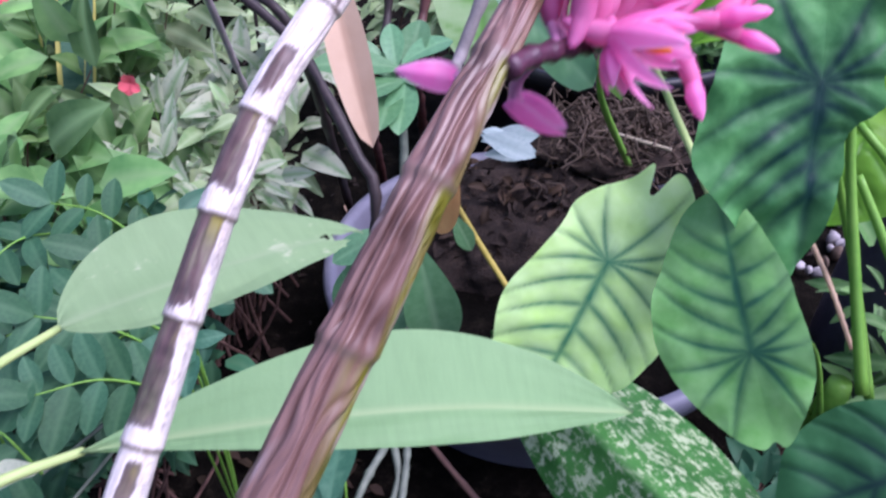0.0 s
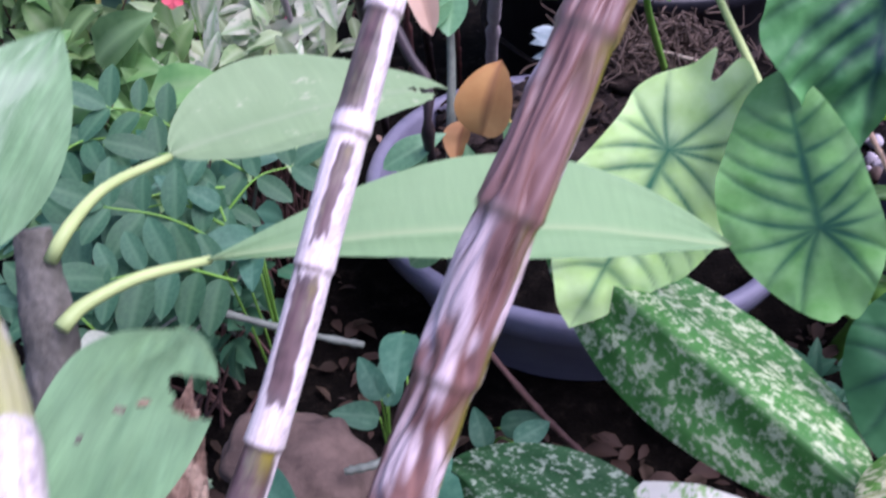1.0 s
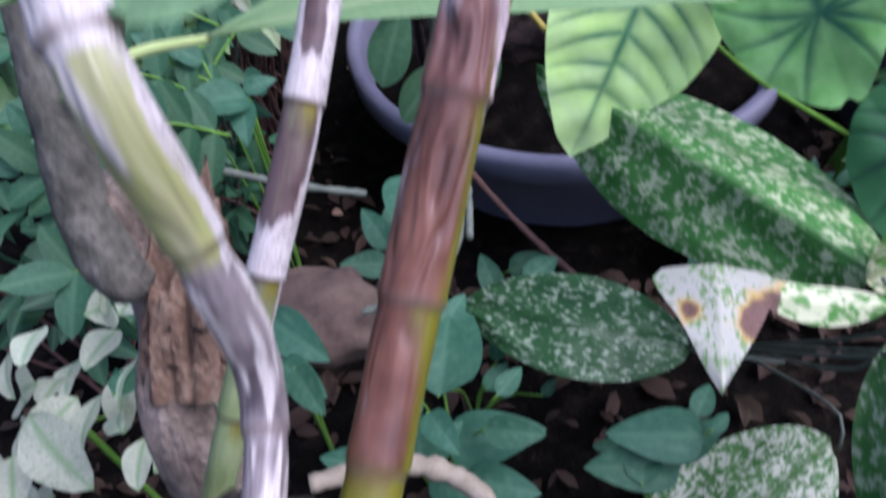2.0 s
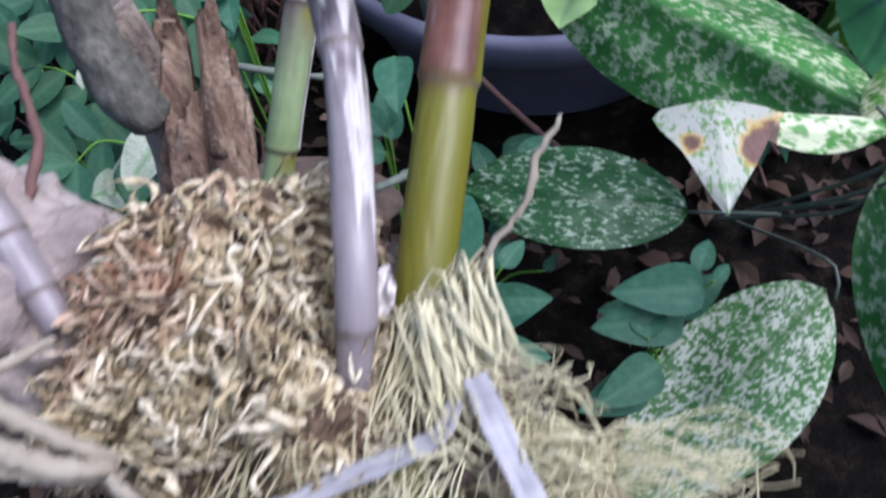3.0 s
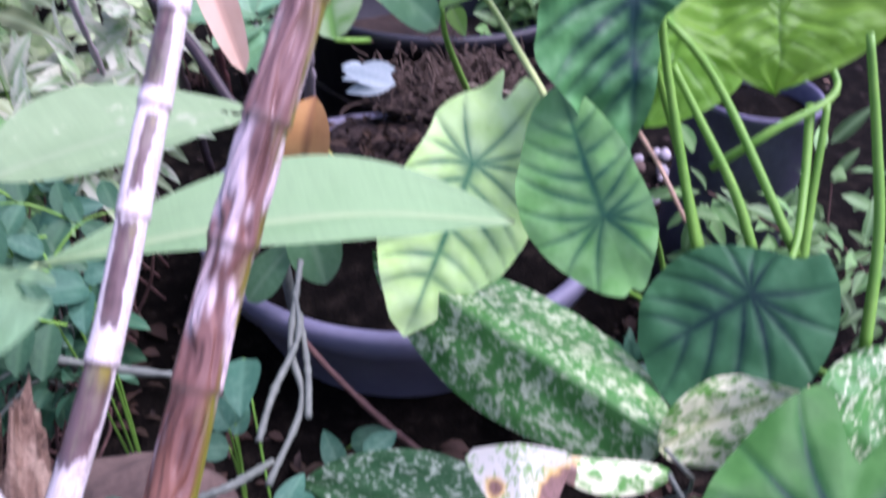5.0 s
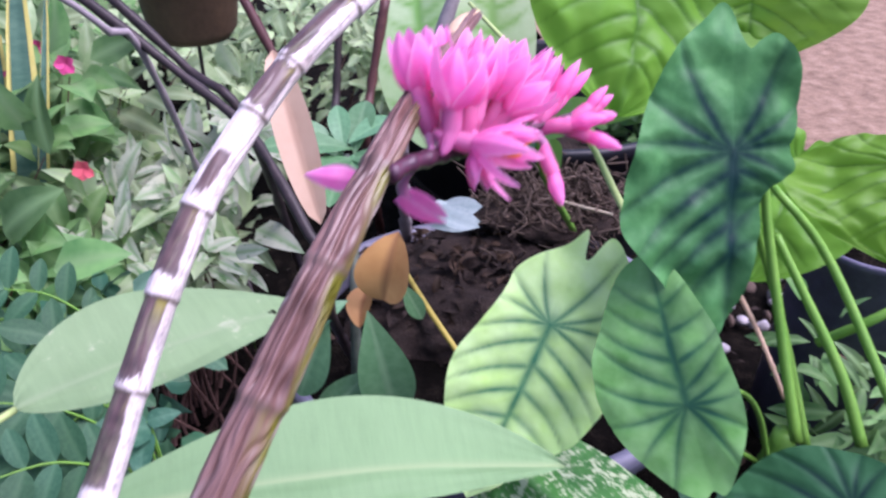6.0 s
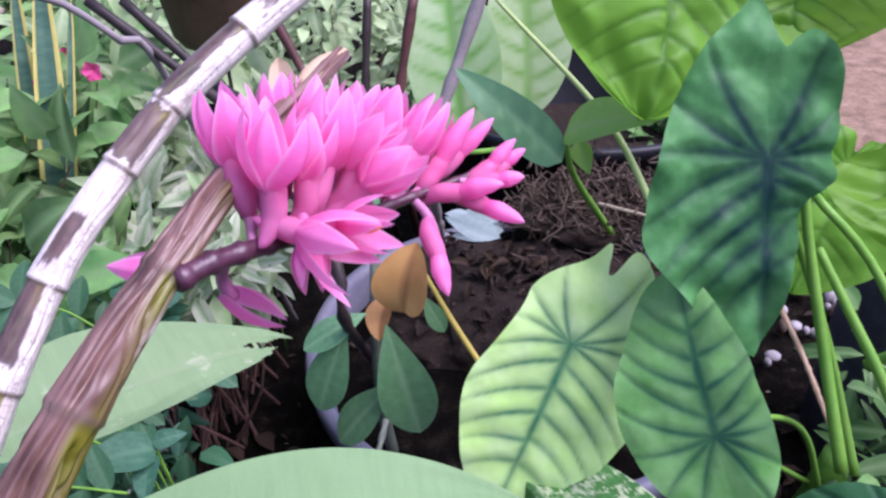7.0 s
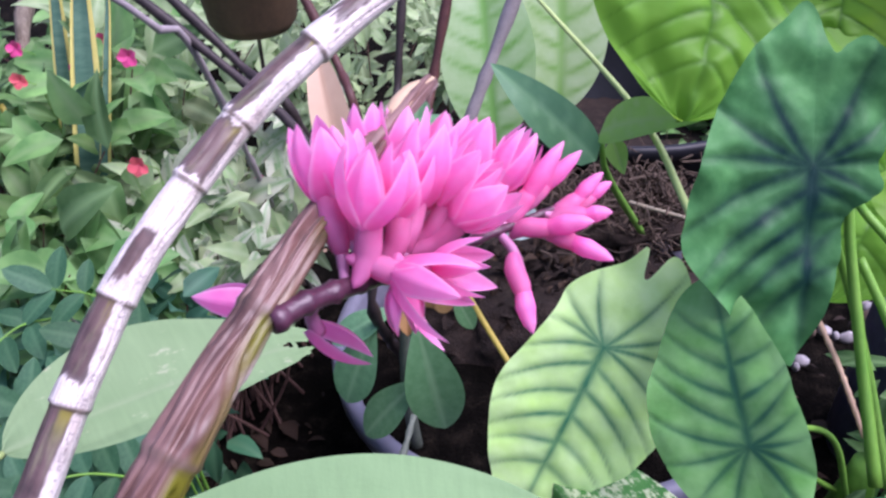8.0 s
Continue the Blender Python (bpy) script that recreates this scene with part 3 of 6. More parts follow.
def cane(pts, radius, mat, nodes, wrinkle, folds, sheath, green, label, n=330, sides=84, seed=1, windows=False, ripe=lambda q: 0 * q, loose=()):
    """A cane: swollen between its nodes, grooved lengthwise, with a raised scar at each node."""
    path = spline(pts, n)
    s = np.linspace(0, 1, n)
    nodes = [float(np.interp(q, path[:, 2], s)) for q in nodes]
    ang = np.linspace(0, 2 * math.pi, sides, endpoint=False)
    r = np.interp(s, np.linspace(0, 1, len(radius)), radius)[:, None] * np.ones((1, sides))
    length = np.linalg.norm(np.diff(path, axis=0), axis=1).sum()
    near = np.full(n, 9.0)
    after = np.full(n, 9.0)
    before = np.full(n, 9.0)
    for q in nodes:
        near = np.minimum(near, np.abs(s - q) * length)
        after = np.where(s >= q, np.minimum(after, (s - q) * length), after)
        before = np.where(s <= q, np.minimum(before, (q - s) * length), before)
    groove = np.zeros((n, sides))
    rag = np.zeros((n, sides))
    for i in range(n):
        for j in range(sides):
            c, d = math.cos(ang[j]), math.sin(ang[j])
            z = s[i] * length
            n1 = noise.noise((c * 0.9 + seed, d * 0.9, z * 38)) * 4.6 + noise.noise((c * 2.0, d * 2.0 + seed, z * 62)) * 2.0
            n2 = noise.noise((c * 2.0, d * 2.0, z * 20 + seed))
            groove[i, j] = (0.5 + 0.5 * math.cos(folds * ang[j] + n1)) ** 4 * (0.75 + 0.9 * n2) + 0.3 * (0.5 + 0.5 * math.cos(2 * folds * ang[j] + n1 * 2.1 + 1)) ** 4
            rag[i, j] = noise.noise((c * 1.3 + seed, d * 1.3, z * 38)) + 0.5 * noise.noise((c * 3, d * 3 + seed, z * 90)) + (0.45 * noise.noise((c * 8, d * 8 + seed, z * 260)) if windows else 0.0)
    damp = 1 - 0.75 * np.exp(-((near / 0.004) ** 2))[:, None]
    r = r * (1 - wrinkle * np.clip(groove, -0.3, 1.3) * damp * np.clip((s - 0.20) * 2.6, 0.03, 1)[:, None])
    r = r * (1 + (0.035 * np.exp(-((near / 0.0010) ** 2)) + 0.05 * np.exp(-((after / 0.008) ** 2)) - 0.055 * np.exp(-((before / 0.007) ** 2)))[:, None])
    for lo, hi in loose:
        r = r * (1 + 0.09 * (np.clip((s - lo) * 60, 0, 1) * np.clip((hi - s) * 60, 0, 1))[:, None] * (1 + 0.8 * rag))
    r = r * (1 + 0.02 * np.sin(s * 31 + seed))[:, None]
    v, f, uv = tube_data(path, r, sides)
    dirs = (v.reshape(n, sides, 3) - path[:, None])
    dirs /= np.linalg.norm(dirs, axis=2, keepdims=True)
    sh = np.clip(sheath(s[:, None], dirs, rag, after[:, None], path[:, 2], nodes) if windows else sheath(s[:, None], dirs, rag, after[:, None]), 0, 1)
    gr = np.clip(green(s[:, None], dirs, rag, before[:, None]), 0, 1)
    nd = np.exp(-((near / 0.0008) ** 2))[:, None] * np.clip(0.85 + rag, 0, 1)
    # the papery sheath lies a little proud of the skin
    lift = (np.clip((sh - 0.5) * 6 + 0.5, 0, 1) * 0.00022).reshape(-1)
    v = v + dirs.reshape(-1, 3) * lift[:, None]
    sharp = np.clip((sh - 0.5) * (14 if windows else 2.8) + 0.5, 0, 1)
    torn = np.exp(-(((sh - 0.42) / 0.09) ** 2)) * (0.95 if windows else 0.25) * np.clip(0.7 + rag, 0, 1)
    return part("cane", mesh_of("cane", v, f, mat, {"sheath": sharp.ravel(), "torn": torn.ravel(), "green": gr.ravel(), "ripe": np.clip(ripe(s[:, None]) + 0.3 * rag, 0, 1).ravel() * (ripe(0.01) > 0), "node": (nd * np.ones((1, sides))).ravel(), "vein": np.zeros(len(v))}, uv), orchid, label)


def sheath_white(s, d, rag, after, zz, nodes):
    """Papery sheath, whole at the foot of each internode and torn open above: the window's two sides, foot and top."""
    holes = [(-4, 4, -1, 2), (-4, 1.15, -0.2, 2), (-2.4, 1.0, 0.30, 2), (-0.7, 0.65, 0.25, 0.95), (-0.2, 0.5, 0.2, 0.9), (-4, 0.45, 0.2, 2), (-4, 0.62, 0.10, 2), (-4, 0.62, 0.24, 2), (-0.35, 0.55, 0.14, 0.58), (-2.0, 0.75, 0.10, 0.92), (-4, 0.35, 0.06, 2), (-0.9, 0.5, 0.12, 1.2)]
    out = np.ones(rag.shape)
    edges = [0.0] + list(nodes) + [1.0]
    right = d[..., 0]
    front = -0.85 * d[..., 1] + 0.5 * d[..., 2]
    ang = np.arctan2(right, front)
    for k in range(len(edges) - 1):
        a, b_ = edges[k], edges[k + 1]
        q = (s - a) / (b_ - a)
        l, r, lo, hi = holes[k]
        hole = np.minimum.reduce([ang - l, r - ang, (q - lo) * 2.2 + 0 * ang, (hi - q) * 2.2 + 0 * ang]) + 0.22 * rag
        out = np.where((s >= a) & (s < b_), 0.5 - hole * 1.6, out)
    return out


def sheath_brown(s, d, rag, after):
    left = np.clip(-d[..., 0] * 1.1 - 0.68 + 0.9 * rag, 0, 1) * np.clip(0.5 + (s - 0.3) * 4, 0.5, 1.4)
    patch = np.clip(1.3 - np.abs(s - 0.44) / 0.10, 0, 1) * (0.5 + 1.3 * rag)
    right = np.clip((d[..., 0] - 0.86 + 0.25 * rag) * 5, 0, 1) * (s > 0.45)
    return np.maximum.reduce([left, patch, right + 0 * rag]) * (s > 0.19) * np.clip(1.5 - s, 0.65, 1)


cane(C1, [0.0050, 0.0054, 0.0058, 0.0060, 0.0060, 0.0061, 0.0061, 0.0062, 0.0060], M_CANE_WHITE, [0.905, 0.939, 0.976, 1.013, 1.042, 1.069, 1.092, 1.115, 1.141, 1.155, 1.172], 0.06, 7, sheath_white,
     lambda s, d, rag, after: np.exp(-((after / 0.007) ** 2)) * np.clip(d[..., 0] * 3.0 - 0.3 + 1.2 * rag, 0, 1), "purple-brown cane in torn white papery sheaths", n=640, seed=2, windows=True, ripe=lambda q: np.clip((0.16 - q) * 16, 0, 1))
cane(C2, [0.0052, 0.0062, 0.0068, 0.0072, 0.0070, 0.0066, 0.0060, 0.0042, 0.0022], M_CANE_BROWN, [0.9685, 0.989, 1.018, 1.049, 1.078, 1.106, 1.13, 1.153, 1.168, 1.179], 0.46, 6, sheath_brown,
     lambda s, d, rag, after: np.clip((0.196 - s) * 60, 0, 1) + np.clip(d[..., 0] * 3.0 - 1.85 + 0.6 * rag, 0, 1) * np.clip((0.90 - s) * 5, 0, 1) + np.exp(-((after / 0.010) ** 2)) * np.clip(d[..., 0] * 1.6 - 0.45 + 0.9 * rag, 0, 1) * 0.95, "thick wrinkled red-brown cane turning green at its foot", seed=5, n=360, ripe=lambda q: np.clip((0.56 - q) * 3.5, 0, 1))
cane(C4, [0.0036, 0.0040, 0.0044, 0.0050, 0.0060, 0.0056, 0.0050], M_CANE_OLD, [0.9605, 0.978, 1.0175, 1.050], 0.10, 7,
     lambda s, d, rag, after: np.where(s < 0.50, np.clip((s - 0.06) * 8, 0, 1) * (0.34 + 1.5 * rag + 0.3 * d[..., 0]), np.where(s < 0.675, 0.95 * (np.abs(d[..., 0]) > 0.86 + 0.2 * rag) + np.clip((s - 0.585) * 9, 0, 0.45) + 0.7 * rag - 0.1, np.where(s < 0.80, 1.0 + 0 * rag, 0.1 + rag))), lambda s, d, rag, after: np.clip((s - 0.505) * 90, 0, 1) * (0.95 + 0.5 * rag), "old pale cane in loose grey-white sheaths", n=220, seed=9, loose=((0.677, 0.80), (0.40, 0.495)))
cane([(-0.1216, -0.0246, 0.9569), (-0.1280, -0.0110, 0.9665), (-0.1347, 0.0003, 0.9760), (-0.1419, 0.0094, 0.9849)], [0.0032, 0.0040, 0.0046, 0.0044], M_CANE_OLD, [0.961, 0.968, 0.974], 0.06, 6,
     lambda s, d, rag, after: 0.3 + 1.1 * rag, lambda s, d, rag, after: 0 * s * rag, "short withered mauve cane", n=90, sides=28, seed=12)

# two leaves of the old cane
leaf("leaf", M_ORCHID_LEAF, orchid, (-0.0644, 0.0428, 1.0543), (-0.0781, 0.1389, 1.0117), (0.28, -0.45, 0.85), 0.034, shape="oval", nu=90, nv=56, fold=0.04, arch=0.05, wave=0.012, rumple=0.05, bite=[(0.52, 1.05, 0.30), (0.57, 0.72, 0.20), (0.60, 0.48, 0.10), (0.48, 0.60, 0.08), (0.42, -0.10, 0.04), (0.46, 0.12, 0.045), (0.30, -0.4, 0.025)], seed=3, label="chewed green leaf with brown-edged holes")
leaf("leaf", M_ORCHID_LEAF, orchid, (-0.1731, 0.1790, 1.0007), (-0.1475, 0.2655, 1.0445), (0.3, -0.7, 0.6), 0.05, shape="lance", nu=40, nv=14, fold=0.14, arch=0.05, rumple=0.05, seed=4)

# ---- inflorescence ----
SPUR = (0.0730, 0.1937, 1.1674)
axis_pts = [SPUR, (0.0792, 0.2007, 1.1674), (0.0891, 0.2111, 1.1649), (0.1034, 0.2251, 1.1613), (0.1198, 0.2398, 1.1598), (0.1350, 0.2514, 1.1594), (0.1446, 0.2575, 1.1602)]
n_ax = 90
p_ax = spline(axis_pts, n_ax)
r_ax = np.interp(np.linspace(0, 1, n_ax), [0, 0.1, 0.3, 0.5, 1], [0.0026, 0.0024, 0.0021, 0.0016, 0.0007])
for i in range(n_ax):
    r_ax[i] *= 1 + 0.26 * max(0, math.sin(i * 0.95)) ** 3
v, f, uv = tube_data(p_ax, r_ax, 14)
stalk = part("flower_stalk", mesh_of("flower_stalk", v, f, M_STALK, {"vein": np.zeros(len(v))}, uv), orchid, "glossy dark purple flower stalk")


def blossom(attach, neck, tip, spread=0.34, width=0.0090, petals=5, open_=0.0, seed=0, sac=1.0, lip=False, bud=False, name="flower"):
    """One blossom: curved stalk from the axis, swollen sac, and petals from neck to tip (a bud when closed)."""
    rng = np.random.RandomState(seed)
    a, k, t = (np.array(q, float) for q in (attach, neck, tip))
    ax = t - k
    length = np.linalg.norm(ax)
    ax /= length
    V, F, U, VE, MI = [], [], [], [], []
    count = 0

    def put(v, f, uv, vein, mi):
        nonlocal count
        V.append(v); U.append(uv); VE.append(vein)
        F.extend(tuple(i + count for i in q) for q in f)
        MI.extend([mi] * len(f))
        count += len(v)

    down = a - k
    across = np.cross(ax, down)
    if np.linalg.norm(across) < 1e-6:
        across = np.cross(ax, (1, 0, 0))
    across /= np.linalg.norm(across)
    bulge = np.cross(across, ax)
    bulge /= np.linalg.norm(bulge)
    mid = (a + k) / 2 - bulge * 0.12 * np.linalg.norm(down) - ax * 0.10 * np.linalg.norm(down)
    path = spline([a, mid, k + ax * length * 0.04], 14)
    v, f, uv = tube_data(path, np.interp(np.linspace(0, 1, 14), [0, 0.5, 1], [0.0011, 0.0015, 0.0019]), 8)
    put(v, f, uv, np.linspace(0, 1, len(v)) * 0.4, 1)
    if sac:
        sp = spline([k + ax * length * 0.30, k + bulge * 0.0012 * sac - ax * 0.001 * sac, k + bulge * 0.0026 * sac - ax * 0.0075 * sac, k + bulge * 0.0010 * sac - ax * 0.0125 * sac, k - bulge * 0.0012 * sac - ax * 0.0150 * sac], 18)
        v, f, uv = tube_data(sp, np.interp(np.linspace(0, 1, 18), [0, 0.25, 0.55, 0.8, 0.95, 1], [0.0020, 0.0030, 0.0031, 0.0023, 0.0012, 0.0003]) * min(1.0, 0.6 + 0.4 * sac), 14)
        put(v, f, uv, np.linspace(0, 0.6, len(v)), 2)
    if bud:
        path = k + ax * length * np.linspace(0, 1, 16)[:, None] + bulge * (np.sin(np.linspace(0, math.pi, 16)) * 0.0006)[:, None]
        ang = np.linspace(0, 2 * math.pi, 16, endpoint=False)
        rr = width * 0.5 * np.interp(np.linspace(0, 1, 16), [0, 0.12, 0.45, 0.8, 0.95, 1], [0.55, 0.8, 1.0, 0.62, 0.22, 0.03])
        rr = rr[:, None] * (1 - 0.07 * np.abs(np.cos(ang * 1.5)) ** 6)[None]
        v, f, uv = tube_data(path, rr, 16)
        put(v, f, uv, np.repeat(np.linspace(0, 1, 16) ** 3 * 0.4, 16), 0)
    else:
        for j in range(petals):
            ang = 2 * math.pi * (j + 0.25 * rng.rand()) / petals + seed
            out = np.cos(ang) * across + np.sin(ang) * bulge
            inner = j % 2
            flare = (spread + open_) * (0.75 + 0.5 * rng.rand()) * (0.8 if inner else 1.0)
            b0 = k - ax * length * 0.16 + out * 0.0019
            t0 = k + ax * length * (0.96 + 0.16 * rng.rand()) * math.cos(flare * 0.8) + out * length * math.sin(flare)
            v, f, uv, ve = leaf_data(b0, t0, -out, width * (1.02 + 0.2 * rng.rand()), shape="ovate", nu=14, nv=8, fold=0.24, arch=-0.13 - 0.08 * rng.rand() + 0.18 * open_, seed=seed + j)
            vv = np.abs(np.tile(np.linspace(-1, 1, 9), 15))
            put(v, f, uv, np.clip(np.repeat(np.linspace(0, 1, 15), 9) ** 4 * 0.35 + (vv > 0.9) * 0.55, 0, 1), 0)
        if lip:
            v, f, uv = tube_data(k + ax * length * np.linspace(0.25, 0.72, 6)[:, None], np.array([0.0006, 0.0013, 0.0016, 0.0015, 0.001, 0.0002]), 8)
            put(v, f, uv, np.zeros(len(v)), 3)
    me = mesh_of(name, np.vstack(V), F, [M_PETAL, M_PEDICEL, M_SAC, M_LIP], {"vein": np.clip(np.concatenate(VE), 0, 1)}, np.vstack(U), MI)
    return part(name, me, stalk)


def on_axis(q):
    return p_ax[int(round(q * (n_ax - 1)))]


# upright blossoms, back row, then front row
blossom(on_axis(0.20), (0.0819, 0.2207, 1.1817), (0.0788, 0.2257, 1.1973), seed=1)
blossom(on_axis(0.22), (0.0888, 0.2403, 1.1774), (0.0879, 0.2487, 1.1903), seed=2)
blossom(on_axis(0.30), (0.0912, 0.2123, 1.1805), (0.0939, 0.2182, 1.1947), 0.46, seed=3)
blossom(on_axis(0.34), (0.0956, 0.2400, 1.1752), (0.0979, 0.2494, 1.1893), seed=4)
blossom(on_axis(0.36), (0.1004, 0.2293, 1.1759), (0.1048, 0.2376, 1.1913), seed=5)
blossom(on_axis(0.40), (0.0964, 0.2225, 1.1769), (0.1004, 0.2276, 1.1895), seed=6)
blossom(on_axis(0.48), (0.1075, 0.2312, 1.1744), (0.1177, 0.2351, 1.1856), 0.44, seed=7)
blossom(on_axis(0.52), (0.1113, 0.2479, 1.1713), (0.1173, 0.2557, 1.1823), 0.3, seed=8)
blossom(on_axis(0.56), (0.1108, 0.2273, 1.1717), (0.1225, 0.2295, 1.1798), 0.42, seed=9)
blossom(on_axis(0.62), (0.1199, 0.2487, 1.1687), (0.1285, 0.2552, 1.1802), 0.24, 0.0052, seed=10)
blossom(on_axis(0.50), (0.1043, 0.2503, 1.1720), (0.1084, 0.2583, 1.1832), 0.34, seed=20)
blossom(on_axis(0.27), (0.0839, 0.2325, 1.1772), (0.0823, 0.2401, 1.1881), 0.4, seed=21)
# open blossoms low on the front, with an orange lip
blossom(on_axis(0.36), (0.0991, 0.2062, 1.1699), (0.1146, 0.2004, 1.1677), 0.55, 0.0060, 6, 0.25, seed=11, lip=True, sac=0.9)
blossom(on_axis(0.42), (0.1060, 0.2129, 1.1682), (0.1179, 0.2090, 1.1694), 0.45, 0.0056, 5, 0.15, seed=12, lip=True, sac=0.6)
blossom(on_axis(0.33), (0.0985, 0.2064, 1.1668), (0.0998, 0.2005, 1.1592), 0.35, 0.0054, 4, 0.0, seed=13, sac=0.5)
# behind the cane
blossom(on_axis(0.10), (0.0617, 0.2183, 1.1533), (0.0487, 0.2181, 1.1556), 0.10, 0.0075, 2, seed=14, sac=0.0)
blossom(on_axis(0.14), (0.0772, 0.2125, 1.1500), (0.0905, 0.2084, 1.1442), 0.07, 0.0105, 2, seed=15, sac=0.0)
# buds towards the tip of the stalk
for q, k, t, s, w in (
    (0.66, (0.1265, 0.2476, 1.1634), (0.1369, 0.2543, 1.1778), 31, 0.0056), (0.70, (0.1306, 0.2540, 1.1631), (0.1423, 0.2590, 1.1728), 32, 0.0050),
    (0.74, (0.1315, 0.2402, 1.1598), (0.1435, 0.2368, 1.1646), 33, 0.0056), (0.78, (0.1371, 0.2401, 1.1570), (0.1488, 0.2341, 1.1547), 34, 0.0052),
    (0.84, (0.1404, 0.2532, 1.1597), (0.1482, 0.2573, 1.1672), 35, 0.0044), (0.88, (0.1438, 0.2558, 1.1589), (0.1511, 0.2592, 1.1632), 36, 0.0040),
    (0.92, (0.1421, 0.2478, 1.1590), (0.1498, 0.2475, 1.1607), 37, 0.0048), (0.68, (0.1262, 0.2327, 1.1482), (0.1288, 0.2242, 1.1392), 38, 0.0054),
    (0.58, (0.1232, 0.2552, 1.1642), (0.1306, 0.2630, 1.1759), 39, 0.0050)):
    blossom(on_axis(q), k, t, seed=s, width=w, bud=True, sac=0.62, name="bud")
# dry tip of the flowering cane
tube("sheath", [(0.0940, 0.2479, 1.1859), (0.0977, 0.2589, 1.1885), (0.1037, 0.2644, 1.1904)], [0.0030, 0.0034, 0.0026, 0.0012], M_BRACT, orchid, n=24, sides=12, label="dry tan sheath at the cane tip")

# ---- driftwood, moss, roots and straps under the orchid ----
MOUND = np.array((-0.0962, -0.0245, 0.9420))


def lump(centre, size, seed, amp=0.25, freq=18.0, n=40, m=28):
    v, f = [], []
    for i in range(m + 1):
        th = math.pi * i / m
        for j in range(n):
            ph = 2 * math.pi * j / n
            d = Vector((math.sin(th) * math.cos(ph), math.sin(th) * math.sin(ph), math.cos(th)))
            p = Vector((d.x * size[0], d.y * size[1], d.z * size[2]))
            k = 1 + amp * noise.noise(p * freq + Vector((seed, 0, 0))) + amp * 0.5 * noise.noise(p * freq * 3.1 + Vector((0, seed, 0)))
            v.append(tuple(Vector(centre) + p * k))
    for i in range(m):
        f += [(i * n + j, (i + 1) * n + j, (i + 1) * n + (j + 1) % n, i * n + (j + 1) % n) for j in range(n)]
    return v, f


wood = thing("driftwood_stump", (-0.07, 0.02, 0.0), "weathered grey-brown driftwood stump carrying the orchid", "driftwood")
def stump(pts, rad, n=50, sides=40, seed=3, rough=1.0):
    path = spline(pts, n)
    r = np.interp(np.linspace(0, 1, n), np.linspace(0, 1, len(rad)), rad)[:, None] * np.ones((1, sides))
    for i in range(n):
        for j in range(sides):
            a = 2 * math.pi * j / sides
            r[i, j] *= 1 + rough * 0.22 * noise.noise((math.cos(a) * 1.6 + seed, math.sin(a) * 1.6, i * 0.09)) + rough * 0.10 * noise.noise((math.cos(a) * 6, math.sin(a) * 6 + seed, i * 0.25)) + 0.07 * noise.noise((math.cos(a) * 14, math.sin(a) * 14 + seed, i * 0.5))
    return tube_data(path, r, sides)


v, f, uv = stump([(-0.03, 0.09, -0.03), (-0.05, 0.07, 0.35), (-0.07, 0.035, 0.70), (-0.0850, -0.0060, 0.8548), (-0.0850, -0.0023, 0.8999)], [0.11, 0.075, 0.062, 0.06, 0.05])
part("trunk", mesh_of("trunk", v, f, M_STUMP, None, uv), wood)
v, f = lump((-0.1473, -0.0063, 0.9444), (0.031, 0.03, 0.029), 4, 0.3, 55, 120, 80)
part("knob", mesh_of("knob", v, f, M_LOG), wood, "pale rounded grey knob of wood")
v, f, uv = stump([(-0.0600, -0.0469, 0.8016), (-0.0403, -0.0719, 0.9142), (-0.0088, -0.0692, 0.8717), (0.0146, -0.0743, 0.8440)], [0.026, 0.022, 0.015, 0.010], 80, 56, seed=8)
part("limb", mesh_of("limb", v, f, M_LIMB, None, uv), wood, "pale broken side limb")

moss = thing("moss_clump", MOUND, "matted clump of dry tan and olive moss", "moss", kind="stuff")


def moss_material():
    """Shredded moss: each strand its own tone, from straw and olive to red-brown in places."""
    m, N, L, P, out = material("shredded_dry_moss")
    geo = N.new("ShaderNodeNewGeometry")
    big = coord(N, L, 34.0, 3.0)
    f = calc(N, L, "ADD", calc(N, L, "MULTIPLY", geo.outputs["Random Per Island"], 0.32), calc(N, L, "MULTIPLY", coord(N, L, 260.0, 5.0, rough=0.7), 0.68))
    straw = ramp(N, L, f, [(0.3, (0.17, 0.125, 0.06)), (0.5, (0.47, 0.39, 0.23)), (0.7, (0.76, 0.68, 0.49))])
    red = ramp(N, L, f, [(0.3, (0.12, 0.055, 0.03)), (0.5, (0.34, 0.20, 0.125)), (0.7, (0.58, 0.43, 0.31))])
    c = mixc(N, L, ramp(N, L, big, [(0.50, (0, 0, 0)), (0.66, (1, 1, 1))]), straw, red)
    L.new(c, P.inputs["Base Color"])
    P.inputs["Roughness"].default_value = 0.95
    P.inputs["Specular IOR Level"].default_value = 0.1
    bump(N, L, P, coord(N, L, 1400.0, 3.0), 0.6, 0.0006)
    return m


M_MOSS = moss_material()
# brown moss under the strands, darkened in colour to give the gaps shade
M_MOSS2 = plain("brown_moss_gap_shade", [(0.28, (0.025, 0.016, 0.010)), (0.5, (0.10, 0.065, 0.038)), (0.75, (0.24, 0.17, 0.11))], 90, 0.95, 1.0, 0.003)


